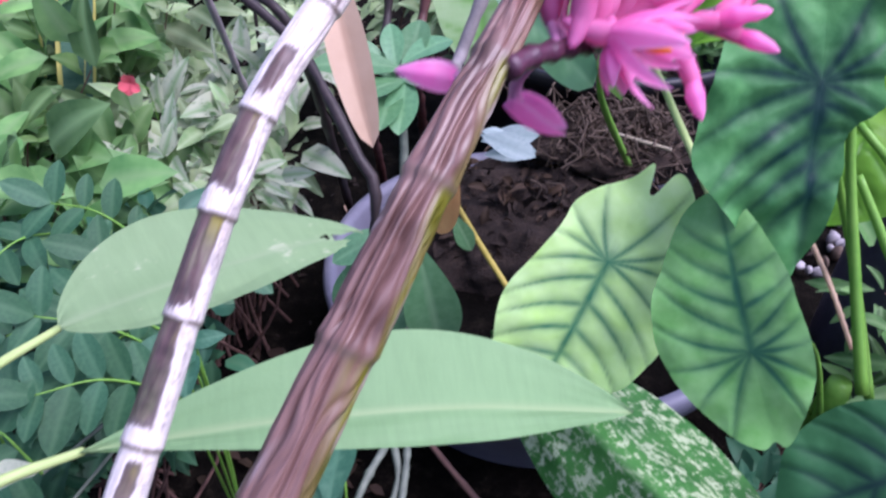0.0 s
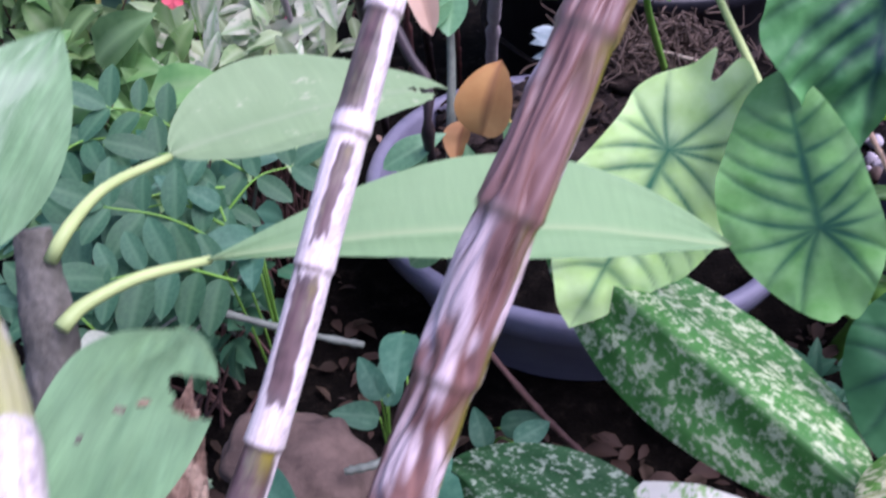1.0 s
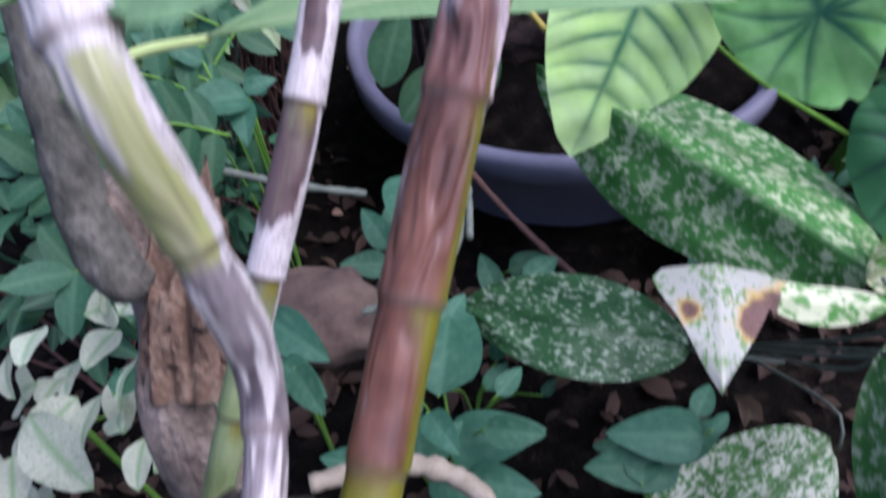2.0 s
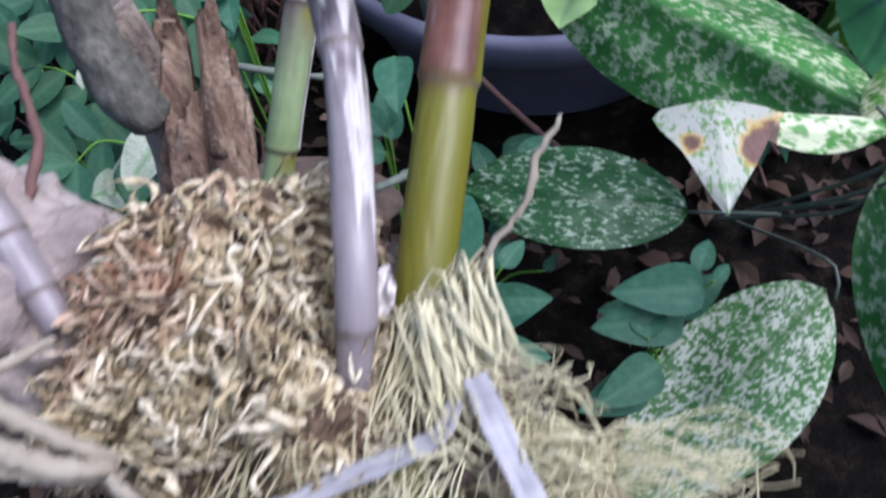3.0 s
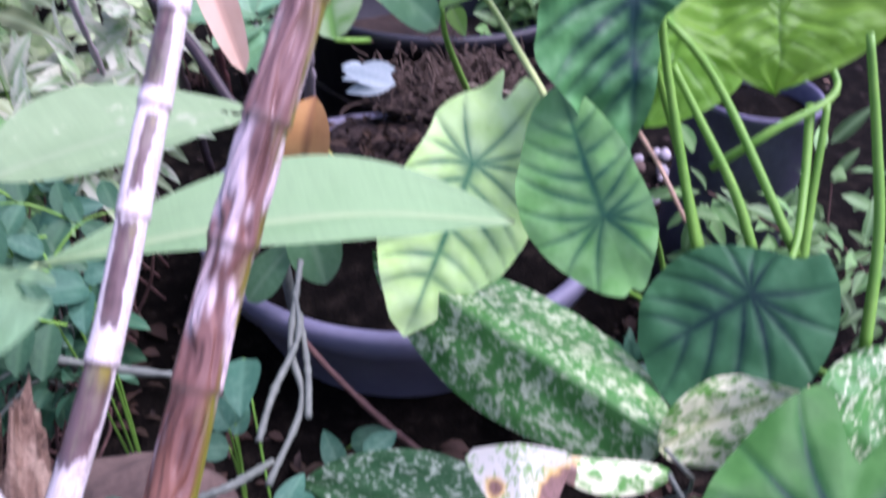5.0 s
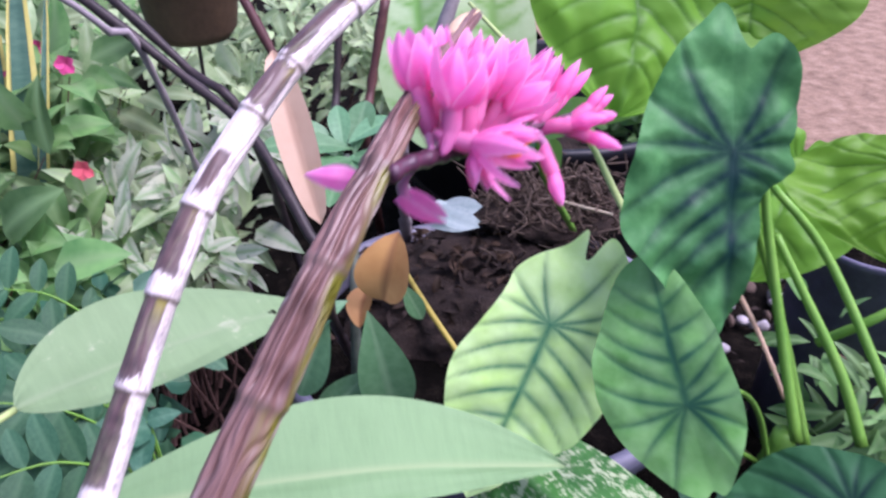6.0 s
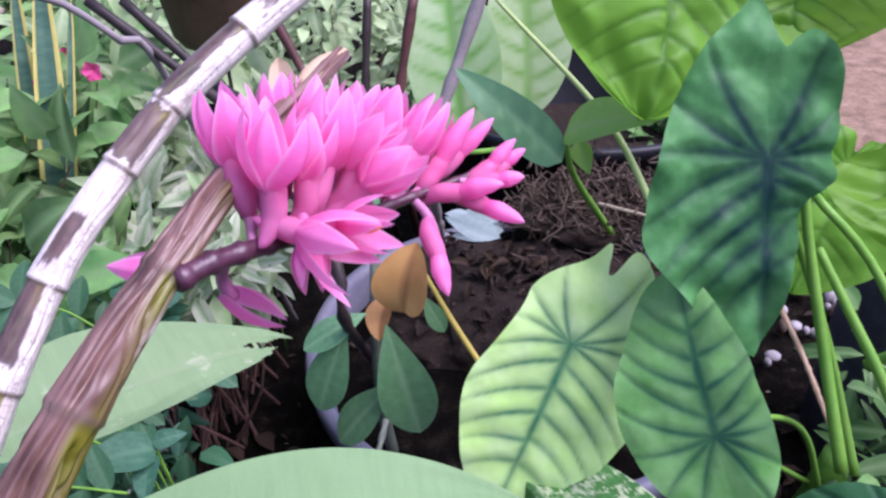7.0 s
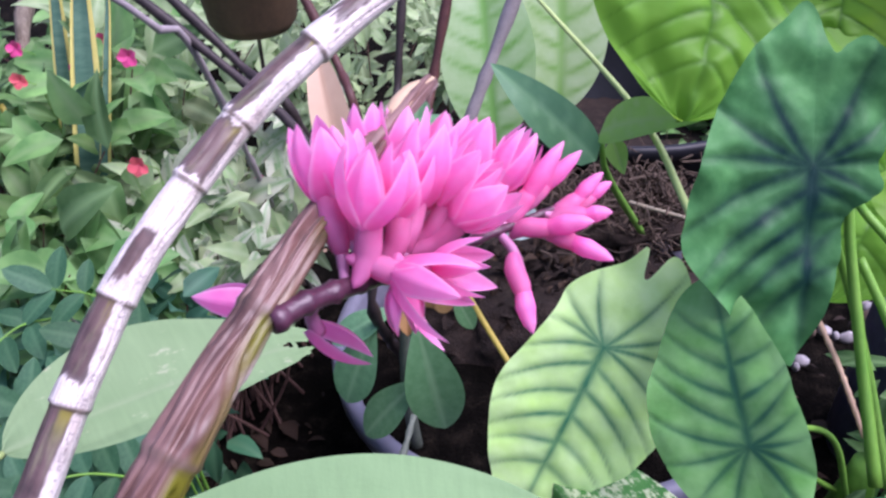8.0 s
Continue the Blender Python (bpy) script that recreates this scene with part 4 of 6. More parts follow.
def clump(name, centre, size, seed):
    v, f = lump(centre, size, seed, 0.34, 30, 260, 170)
    c = Vector(centre)
    out = []
    for p in v:
        d = Vector(p) - c
        w = Vector((noise.noise(d * 120), noise.noise(d * 120 + Vector((9, 0, 0))), noise.noise(d * 120 + Vector((0, 9, 0))))) * 0.004
        k = 1 + 0.15 * (0.35 - abs(noise.noise((d + w) * 190))) + 0.07 * noise.noise(d * 480) + 0.34 * noise.noise(d * 85)
        out.append(tuple(c + d * k))
    part(name, mesh_of(name, out, f, M_MOSS2), moss)
    return np.array(out)


MAT = clump("mat", MOUND, (0.034, 0.028, 0.0205), 2)
HANG = clump("hanging_mat", (-0.0737, -0.0495, 0.9428), (0.010, 0.010, 0.013), 5)
rng = np.random.RandomState(11)
h = Heap()
for i in range(6200):
    skin, mid = (HANG, np.array((-0.0737, -0.0495, 0.9428))) if i % 7 == 0 else (MAT, MOUND)
    p = skin[rng.randint(len(skin))]
    d = p - mid
    d /= np.linalg.norm(d)
    if d[2] < -0.6 or d[1] > 0.8 or rng.rand() < 0.5 * abs(d[2]) ** 3:
        continue
    p = p - d * 0.0004
    # tufts: strands near one another lean the same way
    lean = np.array([noise.noise(Vector(p * 90) + Vector((o, 0, 0))) for o in (0, 7, 19)]) * 2.4
    e = lean + rng.normal(size=3) * 0.55 + d * 0.55
    e /= np.linalg.norm(e)
    ln = rng.uniform(0.004, 0.014)
    side_ = np.cross(e, d)
    side_ /= np.linalg.norm(side_) + 1e-9
    if i % 8 == 0:
        h.add(*leaf_data(p, p + e * ln * 0.5, d + rng.normal(size=3) * 0.7, ln * rng.uniform(0.25, 0.5), "oval", 8, 5, fold=0.3, arch=0.25, wave=0.4, rumple=0.35, seed=i % 40))
        continue
    k1, k2, k3 = rng.normal(size=3) * 0.22
    path = spline([p, p + (e * 0.3 + side_ * k1 + d * 0.10) * ln, p + (e * 0.62 + side_ * k2 + d * 0.12) * ln, p + (e * 0.85 + side_ * k3 + d * 0.02) * ln], 12)
    lumpy = 1 + 0.35 * np.sin(np.arange(12) * rng.uniform(1.2, 2.4) + rng.uniform(0, 6))
    vv, ff, uu = tube_data(path, np.interp(np.linspace(0, 1, 12), [0, 0.2, 0.7, 1], [0.7, 1.0, 0.8, 0.1]) * lumpy * rng.uniform(0.00022, 0.00085), 6, cap=False)
    vv = vv + rng.normal(size=vv.shape) * 0.00014
    h.add(vv, ff, uu)
part("strands", h.mesh("strands", M_MOSS), moss)

roots = thing("root_net", (-0.0503, -0.0503, 0.9415), "bundle of pale yellow fibrous roots hanging from the driftwood", "roots", kind="stuff")
M_FIB = plain("pale_fibre", [(0.3, (0.36, 0.31, 0.15)), (0.55, (0.54, 0.50, 0.30)), (0.8, (0.68, 0.65, 0.47))], 30, 0.7, 0.3)
v, f = lump((-0.0510, -0.0415, 0.9281), (0.014, 0.011, 0.020), 7, 0.3, 30)
part("core", mesh_of("core", v, f, M_MOSS2), roots)


def strands(name, starts, ends, count, bend, seed, r0=0.00042, mat=None, sag=(0, 0, 0)):
    g = np.random.RandomState(seed)
    h = Heap()
    starts, ends = np.array(starts, float), np.array(ends, float)
    for i in range(count):
        k = g.rand()
        w = g.rand()
        a = starts[0] + (starts[1] - starts[0]) * k + g.normal(size=3) * 0.0022
        b = ends[0] + (ends[1] - ends[0]) * np.clip(k + g.normal() * 0.16, 0, 1) + g.normal(size=3) * 0.0028
        m1 = a + (b - a) * 0.33 + np.array(bend) * (0.6 + 0.8 * w) + g.normal(size=3) * 0.0030
        m2 = a + (b - a) * 0.7 + np.array(bend) * (0.35 + 0.5 * w) + g.normal(size=3) * 0.0034 + np.array(sag)
        vv, ff, uu = tube_data(spline([a, m1, m2, b], 12), np.full(12, r0 * g.uniform(0.4, 1.0)), 5, cap=False)
        h.add(vv, ff, uu)
    part(name, h.mesh(name, mat or M_FIB), roots)


def arches(count, seed):
    """Roots that rise, bend over in a loop and come down again."""
    g = np.random.RandomState(seed)
    h = Heap()
    L0, L1 = np.array((-0.0630, -0.0502, 0.9463)), np.array((-0.0505, -0.0360, 0.9491))
    P0, P1 = np.array((-0.0550, -0.0370, 0.9590)), np.array((-0.0395, -0.0306, 0.9630))
    R0, R1 = np.array((-0.0507, -0.0556, 0.9499)), np.array((-0.0385, -0.0441, 0.9553))
    for i in range(count):
        k = g.rand()
        n3 = lambda s: g.normal(size=3) * s
        a = L0 + (L1 - L0) * g.rand() + n3(0.0018)
        p = P0 + (P1 - P0) * k + n3(0.0014)
        b = R0 + (R1 - R0) * np.clip(k + 0.3 * g.normal(), 0, 1) + n3(0.002)
        path = spline([a, a + (p - a) * 0.6 + n3(0.0012), p, p + (b - p) * 0.35 + (0, -0.001, 0.002) + n3(0.001), b], 18)
        vv, ff, uu = tube_data(path, np.full(18, 0.00036 * g.uniform(0.6, 1.2)), 5, cap=False)
        h.add(vv, ff, uu)
    part("loops", h.mesh("loops", M_FIB), roots)


arches(74, 1)
strands("mat", [(-0.0604, -0.0464, 0.9524), (-0.0415, -0.0513, 0.9523)], [(-0.0670, -0.0611, 0.9527), (-0.0350, -0.0661, 0.9476)], 34, (0.0, -0.004, 0.002), 2, 0.00024)
strands("side_fibres", [(-0.0425, -0.0555, 0.9506), (-0.0375, -0.0625, 0.9469)], [(-0.0282, -0.0624, 0.9451), (-0.0290, -0.0652, 0.9434)], 52, (0.0, -0.002, 0.003), 3, 0.00028)
strands("fan", [(-0.0293, -0.0621, 0.9451), (-0.0288, -0.0647, 0.9437)], [(0.0028, -0.0689, 0.9406), (-0.0035, -0.0717, 0.9368)], 38, (0.0, 0.0, 0.002), 4, 0.0002)
strands("tassel", [(-0.0298, -0.0640, 0.9439), (-0.0266, -0.0649, 0.9441)], [(-0.0383, -0.0783, 0.9390), (-0.0293, -0.0812, 0.9326)], 26, (0.0, 0.0, 0.0), 5, 0.0002)
strands("lower_net", [(-0.0506, -0.0660, 0.9496), (-0.0616, -0.0658, 0.9496)], [(-0.0737, -0.0865, 0.9463), (-0.0906, -0.0852, 0.9478)], 42, (0.002, -0.002, 0.002), 6, 0.00022)
strands("trailing", [(-0.0941, -0.0525, 0.9449), (-0.1259, -0.0485, 0.9471)], [(-0.0842, -0.0817, 0.9336), (-0.1365, -0.0737, 0.9447)], 60, (0.0, -0.001, -0.003), 7, 0.00024, M_FIBRE)
strands("wisps", [(-0.0405, -0.0424, 0.9538), (-0.0349, -0.0525, 0.9475)], [(-0.0321, -0.0465, 0.9484), (-0.0265, -0.0571, 0.9426)], 24, (0.0, -0.001, 0.004), 8, 0.0002)
strands("log_fibres", [(-0.0525, -0.0606, 0.9410), (-0.0314, -0.0620, 0.9390)], [(-0.0528, -0.0903, 0.9280), (-0.0271, -0.0900, 0.9202)], 22, (0.0, -0.002, 0.001), 9, 0.00025)
strands("fine_threads", [(-0.0906, -0.0534, 0.9495), (-0.0626, -0.0573, 0.9488)], [(-0.1043, -0.0717, 0.9489), (-0.0609, -0.0801, 0.9393)], 44, (0.0, -0.001, -0.002), 10, 0.00018)


def strap(name, pts, width, twist, label):
    path = spline(pts, 40)
    A, B = rails(path)
    tw = np.interp(np.linspace(0, 1, 40), np.linspace(0, 1, len(twist)), twist)
    a = A * np.cos(tw)[:, None] + B * np.sin(tw)[:, None]
    b = np.cross(np.gradient(path, axis=0), a)
    b /= np.linalg.norm(b, axis=1, keepdims=True)
    v = []
    cols = 7
    for i in range(40):
        for s_ in (-1, 1):
            for j in range(cols):
                k = (j / (cols - 1) - 0.5)
                crease = 0.10 * noise.noise((i * 0.22, k * 3.0 + pts[0][0] * 90, 1.0)) + (0.04 if abs(k) < 0.2 else 0.0)
                v.append(path[i] + a[i] * width * k * s_ * (1 + 0.16 * noise.noise((i * 0.35, 4.0, pts[0][1] * 50))) + b[i] * (0.0002 * s_ + width * (0.05 * (4 * k * k - 0.5) + crease)))
    n = 2 * cols
    f = [(i * n + j, i * n + (j + 1) % n, (i + 1) * n + (j + 1) % n, (i + 1) * n + j) for i in range(39) for j in range(n)]
    ob = tagged(new(name, mesh_of(name, v, f, M_STRAP, smooth=False)), label, "strap", "straps on the driftwood")
    return ob


strap("strap", [(-0.0493, -0.0532, 0.9539), (-0.0545, -0.0595, 0.9533), (-0.0719, -0.0632, 0.9519), (-0.0808, -0.0668, 0.9523)], 0.0042, [0.6, 0.3, 0.2, 0.2], "faded mauve-white plastic strap tied round the roots")
strap("strap", [(-0.0812, -0.0651, 0.9499), (-0.0934, -0.0701, 0.9534), (-0.1097, -0.0757, 0.9561), (-0.1283, -0.0761, 0.9602), (-0.1389, -0.0728, 0.9594)], 0.0056, [0.2, 0.2, 0.3, 0.3], "long faded mauve-white plastic strap across the driftwood")
strap("strap", [(-0.0451, -0.0504, 0.9562), (-0.0427, -0.0617, 0.9561), (-0.0389, -0.0763, 0.9520), (-0.0382, -0.0871, 0.9484), (-0.0413, -0.0982, 0.9441)], 0.0046, [0.1, 0.0, 0.1, 0.2], "faded mauve-white plastic strap hanging over the roots")

def twig(name, pts, r, mat, label, n=30, sides=7, wob=0.0, seed=0, category="twig"):
    path = spline(pts, n)
    g = np.random.RandomState(seed)
    path[1:-1] += np.cumsum(g.normal(size=(n - 2, 3)), axis=0) * wob * 0.15 + g.normal(size=(n - 2, 3)) * wob * 0.3
    rr = np.interp(np.linspace(0, 1, n), np.linspace(0, 1, len(r)), r) * (1 + 0.12 * g.normal(size=n))
    v, f, uv = tube_data(path, rr, sides)
    return tagged(new(name, mesh_of(name, v, f, mat, {"vein": np.zeros(len(v))}, uv)), label, category)


twig("twig", [(-0.0446, -0.0355, 0.9524), (-0.0412, -0.0329, 0.9628), (-0.0373, -0.0302, 0.9673), (-0.0315, -0.0271, 0.9714), (-0.0279, -0.0214, 0.9768), (-0.0224, -0.0170, 0.9819)], [0.0008, 0.0008, 0.0007, 0.0009, 0.0004], M_ROOT, "curled dry grey tendril standing on the roots", wob=0.0006)
twig("twig", [(-0.1296, -0.0052, 0.9579), (-0.1282, 0.0050, 0.9656), (-0.1250, 0.0150, 0.9713), (-0.1270, 0.0259, 0.9793), (-0.1272, 0.0354, 0.9850)], [0.0010, 0.0012, 0.0010, 0.0008], M_TWIG, "thin brown dry root standing by the moss", wob=0.0005, seed=2)
for k, (a, b, c, d, r) in enumerate((
    ((-0.1343, -0.0434, 0.9727), (-0.1240, -0.0466, 0.9679), (-0.1139, -0.0519, 0.9613), (-0.1078, -0.0535, 0.9549), 0.0017),
    ((-0.1337, -0.0488, 0.9722), (-0.1223, -0.0537, 0.9656), (-0.1148, -0.0565, 0.9610), (-0.1086, -0.0550, 0.9555), 0.0022),
    ((-0.1364, -0.0534, 0.9660), (-0.1257, -0.0547, 0.9626), (-0.1178, -0.0559, 0.9590), (-0.1091, -0.0543, 0.9512), 0.0013),
    ((-0.1345, -0.0404, 0.9694), (-0.1266, -0.0392, 0.9685), (-0.1223, -0.0364, 0.9669), (-0.1188, -0.0319, 0.9634), 0.0011),
    ((-0.1079, -0.0579, 0.9584), (-0.1013, -0.0659, 0.9546), (-0.0963, -0.0722, 0.9508), (-0.0931, -0.0782, 0.9447), 0.0012),
    ((-0.1000, -0.0632, 0.9522), (-0.0830, -0.0729, 0.9540), (-0.0680, -0.0800, 0.9507), (-0.0582, -0.0837, 0.9464), 0.0007),
    ((-0.1235, -0.0590, 0.9586), (-0.1204, -0.0666, 0.9561), (-0.1188, -0.0737, 0.9539), (-0.1195, -0.0799, 0.9512), 0.0008))):
    twig("aerial_root", [a, b, c, d], [r, r * 1.1, r, r * 0.8], M_ROOT if k not in (6,) else M_TWIG, "pale dry aerial root lying over the driftwood", wob=0.0004, seed=20 + k, category="root")
# flakes of pale shell and husk beside the canes
v, f, uv, ve = leaf_data((-0.0617, -0.0327, 0.9517), (-0.0573, -0.0247, 0.9585), (-0.3, -0.85, 0.3), 0.0062, "oval", 24, 14, fold=0.25, arch=0.12, wave=0.1, rumple=0.35, seed=8)
tagged(new("husk", mesh_of("husk", v, f, M_HUSK, {"vein": ve * 0}, uv)), "small white papery husk wedged beside the cane", "husk")

# ---- shrub with a grey trunk and long smooth leaves ----
shrub = thing("long_leaved_shrub", (-0.2207, 0.2859, 0.6667), "young shrub with grey-brown trunk, rotten wood and long smooth leaves", "shrub")
T0 = np.array((-0.1806, 0.1812, 0.6921))
def bark_limb(name, pts, rad, mat, label="", seed=1, n=90, sides=48, smooth=True):
    v, f, uv = stump(pts, rad, n, sides, seed, 0.5)
    return part(name, mesh_of(name, v, f, mat, None, uv, smooth=smooth), shrub, label)


bark_limb("trunk", [(T0[0] + 0.01, T0[1] + 0.06, -0.03), (T0[0], T0[1] + 0.03, 0.35), tuple(T0), (-0.1796, 0.2297, 0.7618), (-0.1855, 0.2461, 0.8073), (-0.1906, 0.2477, 0.8486)], [0.042, 0.037, 0.033, 0.028, 0.022, 0.014], M_BARK, seed=5)


def torn_wood(pts, rad, seed, mat, n=70, sides=90):
    """A broken stem: fluted lengthwise, its upper edge torn off at uneven heights."""
    path = spline(pts, n)
    A, C = rails(path)
    v = []
    for i in range(n):
        for j in range(sides):
            a = 2 * math.pi * j / sides
            c, d = math.cos(a), math.sin(a)
            cut = 0.66 + 0.42 * noise.noise((c * 1.7 + seed, d * 1.7, 0)) + 0.30 * noise.noise((c * 5, d * 5 + seed, 3)) + 0.12 * noise.noise((c * 17, d * 17, seed))
            t = i / (n - 1)
            k = min(t, cut)
            p = path[min(n - 1, int(k * (n - 1)))]
            flute = 1 + 0.40 * noise.noise((c * 3.5 + seed, d * 3.5, t * 1.2)) + 0.14 * noise.noise((c * 11, d * 11 + seed, t * 3)) + 0.06 * noise.noise((c * 24, d * 24, t * 14))
            r = float(np.interp(k, np.linspace(0, 1, len(rad)), rad)) * flute * (1.0 if t <= cut else max(0.25, 1 - (t - cut) * 4))
            v.append(p + r * (c * A[i] + d * C[i]))
    f = [(i * sides + j, i * sides + (j + 1) % sides, (i + 1) * sides + (j + 1) % sides, (i + 1) * sides + j) for i in range(n - 1) for j in range(sides)]
    return part("rotten_wood", mesh_of("rotten_wood", v, f, mat), shrub, "torn rotten brown heartwood")


torn_wood([(-0.1688, 0.1945, 0.7372), (-0.1543, 0.2772, 0.8408)], [0.026, 0.025, 0.022, 0.016], 7, M_ROT)
bark_limb("branch", [(-0.1870, 0.2250, 0.8000), (-0.1911, 0.2219, 0.8167), (-0.1977, 0.2337, 0.8433), (-0.1990, 0.2560, 0.8860), (-0.2030, 0.2830, 0.9335)], [0.014, 0.0145, 0.0135, 0.012, 0.008], M_BARK_GREEN, "smooth grey-green young branch", seed=3)
LBASE = (-0.1922, 0.2705, 0.9238)
la = leaf("long_leaf", M_LONG_OLD, shrub, (-0.1726, 0.3956, 0.9005), (0.0002, 0.5566, 0.8565), (-0.1, -0.5, 0.85), 0.084, shape="lance", nu=60, nv=26, fold=0.06, arch=0.05, wave=0.02, bite=[(1.0, 0.1, 0.30), (0.90, -0.05, 0.11), (0.84, -0.1, 0.05), (0.97, 0.9, 0.2), (0.86, 1.0, 0.05), (0.70, 0.4, 0.012)], lop=-0.3, rumple=0.04, seed=5, label="long pale green leaf with a torn browned tip")
tube("petiole", [LBASE, (-0.1854, 0.2830, 0.9337), (-0.1842, 0.3314, 0.9242), (-0.1726, 0.3956, 0.9005)], [0.0036, 0.0032, 0.0029, 0.0026], M_PETIOLE_PALE, la)
lb = leaf("long_leaf", M_LONG, shrub, (-0.1337, 0.3120, 0.8873), (0.1945, 0.4033, 0.8189), (-0.05, -0.4, 0.9), 0.074, shape="blade", nu=60, nv=26, fold=0.08, arch=0.07, wave=0.02, rumple=0.04, lop=-0.36, seed=6, side=-0.06, label="long smooth pale green leaf with a dry tip")
tube("petiole", [(-0.1855, 0.2466, 0.9017), (-0.1785, 0.2608, 0.9036), (-0.1583, 0.2844, 0.9007), (-0.1326, 0.3150, 0.8855)], [0.0042, 0.0033, 0.0030, 0.0026], M_PETIOLE_PALE, lb)

# ---- broad veined leaves ----
CROWN = np.array((0.78, 1.02, 0.10))
aloc = thing("veined_leaf_plant", (0.78, 1.02, 0.0), "tall plant with large dark-veined heart-shaped leaves", "foliage plant")


def big_leaf(mat, base, tip, normal, width, stem, label, centre=0.3, notch=0.12, veins=7, arch=0.05, fold=0.06, seed=0, spread=0.75, vw=0.0125, nu=108, nv=84, quilt=0.010, stem_mat=None, shape="heart", r=0.006, wave=0.02, **kw):
    ob = leaf("leaf", mat, aloc, base, tip, normal, width, shape=shape, nu=nu, nv=nv, fold=fold, arch=arch, notch=notch, centre=centre, veins=veins, spread=spread, vein_width=vw, quilt=quilt, seed=seed, wave=wave, rumple=kw.pop("rumple", 0.07), label=label, **kw)
    if stem:
        tube("petiole", stem, [r * 0.6, r * 0.8, r, r * 1.15], stem_mat or M_PETIOLE, ob, n=24, sides=10)
    return ob


def shield_leaf(mat, hub, axis, normal, reach, stem, label, laterals=4, basal=4, hub_dark=0.9, arch=0.25, fold=0.08, quilt=0.012, droop=0.0, vein_width=0.0030, seed=0, rumple=0.006, r=0.0045, stem_mat=None, rings=54, around=220, wave=0.0):
    """A blade held by its stalk inside the margin. reach: the blade's extent in cm at angles from its tip direction."""
    hub = np.array(hub, float)
    ax = np.array(axis, float) / np.linalg.norm(axis)
    nm = np.array(normal, float)
    nm = nm - ax * (nm @ ax)
    nm /= np.linalg.norm(nm)
    sd = np.cross(ax, nm)
    loop = [(q * 0.01 * math.cos(radians(d)), q * 0.01 * math.sin(radians(d)), 0.0) for d, q in reach]
    edge = spline(loop + loop[:1], around + 1)[:-1, :2]
    q = np.linspace(0, 1, rings + 1)[1:] ** 0.85
    flat = np.vstack([[(0.0, 0.0)], (q[:, None, None] * edge[None]).reshape(-1, 2)])
    share = np.r_[0, np.repeat(q, around)]
    theta = np.arctan2(edge[:, 1], edge[:, 0])
    size = np.linalg.norm(edge, axis=1).max()
    g = np.random.RandomState(seed)
    tip = edge[np.argmin(np.abs(theta))]
    lines = [(np.linspace(0, 1, 60)[:, None] * tip, 1.5, 1.0)]
    k_ = np.linspace(0, 1, 40)[:, None]
    for sg in (-1, 1):
        for k in range(laterals):
            start = tip * (0.10 + 0.66 * (k + g.uniform(-0.15, 0.15)) / laterals)
            ang = sg * radians(50 - 38 * (k + 0.5) / laterals + g.uniform(-2, 2))
            end = edge[np.argmin(np.abs(theta - ang))]
            ctrl = start + (end - start) * 0.55 + np.array((-0.13, 0.0)) * np.linalg.norm(end - start) + np.array((0, sg * 0.02)) * size
            lines.append(((1 - k_) ** 2 * start + 2 * k_ * (1 - k_) * ctrl + k_**2 * end, 0.95, 0.95))
        for k in range(basal):
            ang = sg * radians(64 + 104 * k / max(1, basal - 0.6) + g.uniform(-3, 3))
            end = edge[np.argmin(np.abs(theta - ang))]
            ctrl = end * 0.5 + np.array((-0.10 if k < 2 else 0.02, sg * 0.10)) * np.linalg.norm(end)
            lines.append((2 * k_ * (1 - k_) * ctrl + k_**2 * end, 0.9, 0.95))
    vein, groove = np.zeros(len(flat)), np.zeros(len(flat))
    for pts, wide, strong in lines:
        d2 = ((flat[:, None] - pts[None]) ** 2).sum(2)
        at = d2.argmin(1)
        d = np.sqrt(d2.min(1))
        w = vein_width * wide * (1.3 - 1.0 * at / len(pts))
        fade = strong * np.clip(1.08 - 0.75 * share**3, 0, 1)
        vein = np.maximum(vein, (0.50 * np.exp(-((d / w) ** 2)) + 0.50 * np.exp(-((d / (w * 3.1)) ** 2))) * fade)
        groove = np.maximum(groove, np.exp(-((d / (w * 2.2)) ** 2)))
    rad = np.linalg.norm(flat, axis=1)
    vein = np.maximum(vein, hub_dark * np.exp(-((rad / (0.085 * size)) ** 2)))
    soft = np.array([noise.noise((p[0] * 22 + seed, p[1] * 22, seed)) for p in flat])
    fine = np.array([noise.noise((p[0] * 90 + seed, p[1] * 90, seed)) for p in flat])
    vein = np.clip(vein * (1 + 0.22 * soft + 0.10 * fine), 0, 1)
    h = -arch * flat[:, 0] ** 2 / size * np.where(flat[:, 0] > 0, 1.0, 0.4) - droop * flat[:, 1] ** 2 / size + fold * np.abs(flat[:, 1])
    h = h - quilt * size * groove * share**0.3 + rumple * soft * (0.3 + share) + rumple * 0.06 * fine
    turn = np.r_[0, np.tile(theta, rings)]
    h = h + wave * size * share**3 * np.sin(turn * 7 + seed)
    v = hub + ax * flat[:, :1] + sd * flat[:, 1:] + nm * h[:, None]
    f = [(0, 1 + j, 1 + (j + 1) % around) for j in range(around)]
    for i in range(rings - 1):
        f += [(1 + i * around + j, 1 + (i + 1) * around + j, 1 + (i + 1) * around + (j + 1) % around, 1 + i * around + (j + 1) % around) for j in range(around)]
    ob = part("leaf", mesh_of("leaf", v, f, mat, {"vein": vein}, flat * 10 + seed), aloc, label)
    if stem:
        tube("petiole", [tuple(hub - nm * 0.004)] + list(stem), [r * 0.6, r * 0.8, r, r * 1.15], stem_mat or M_PETIOLE, ob, n=24, sides=10)
    return ob


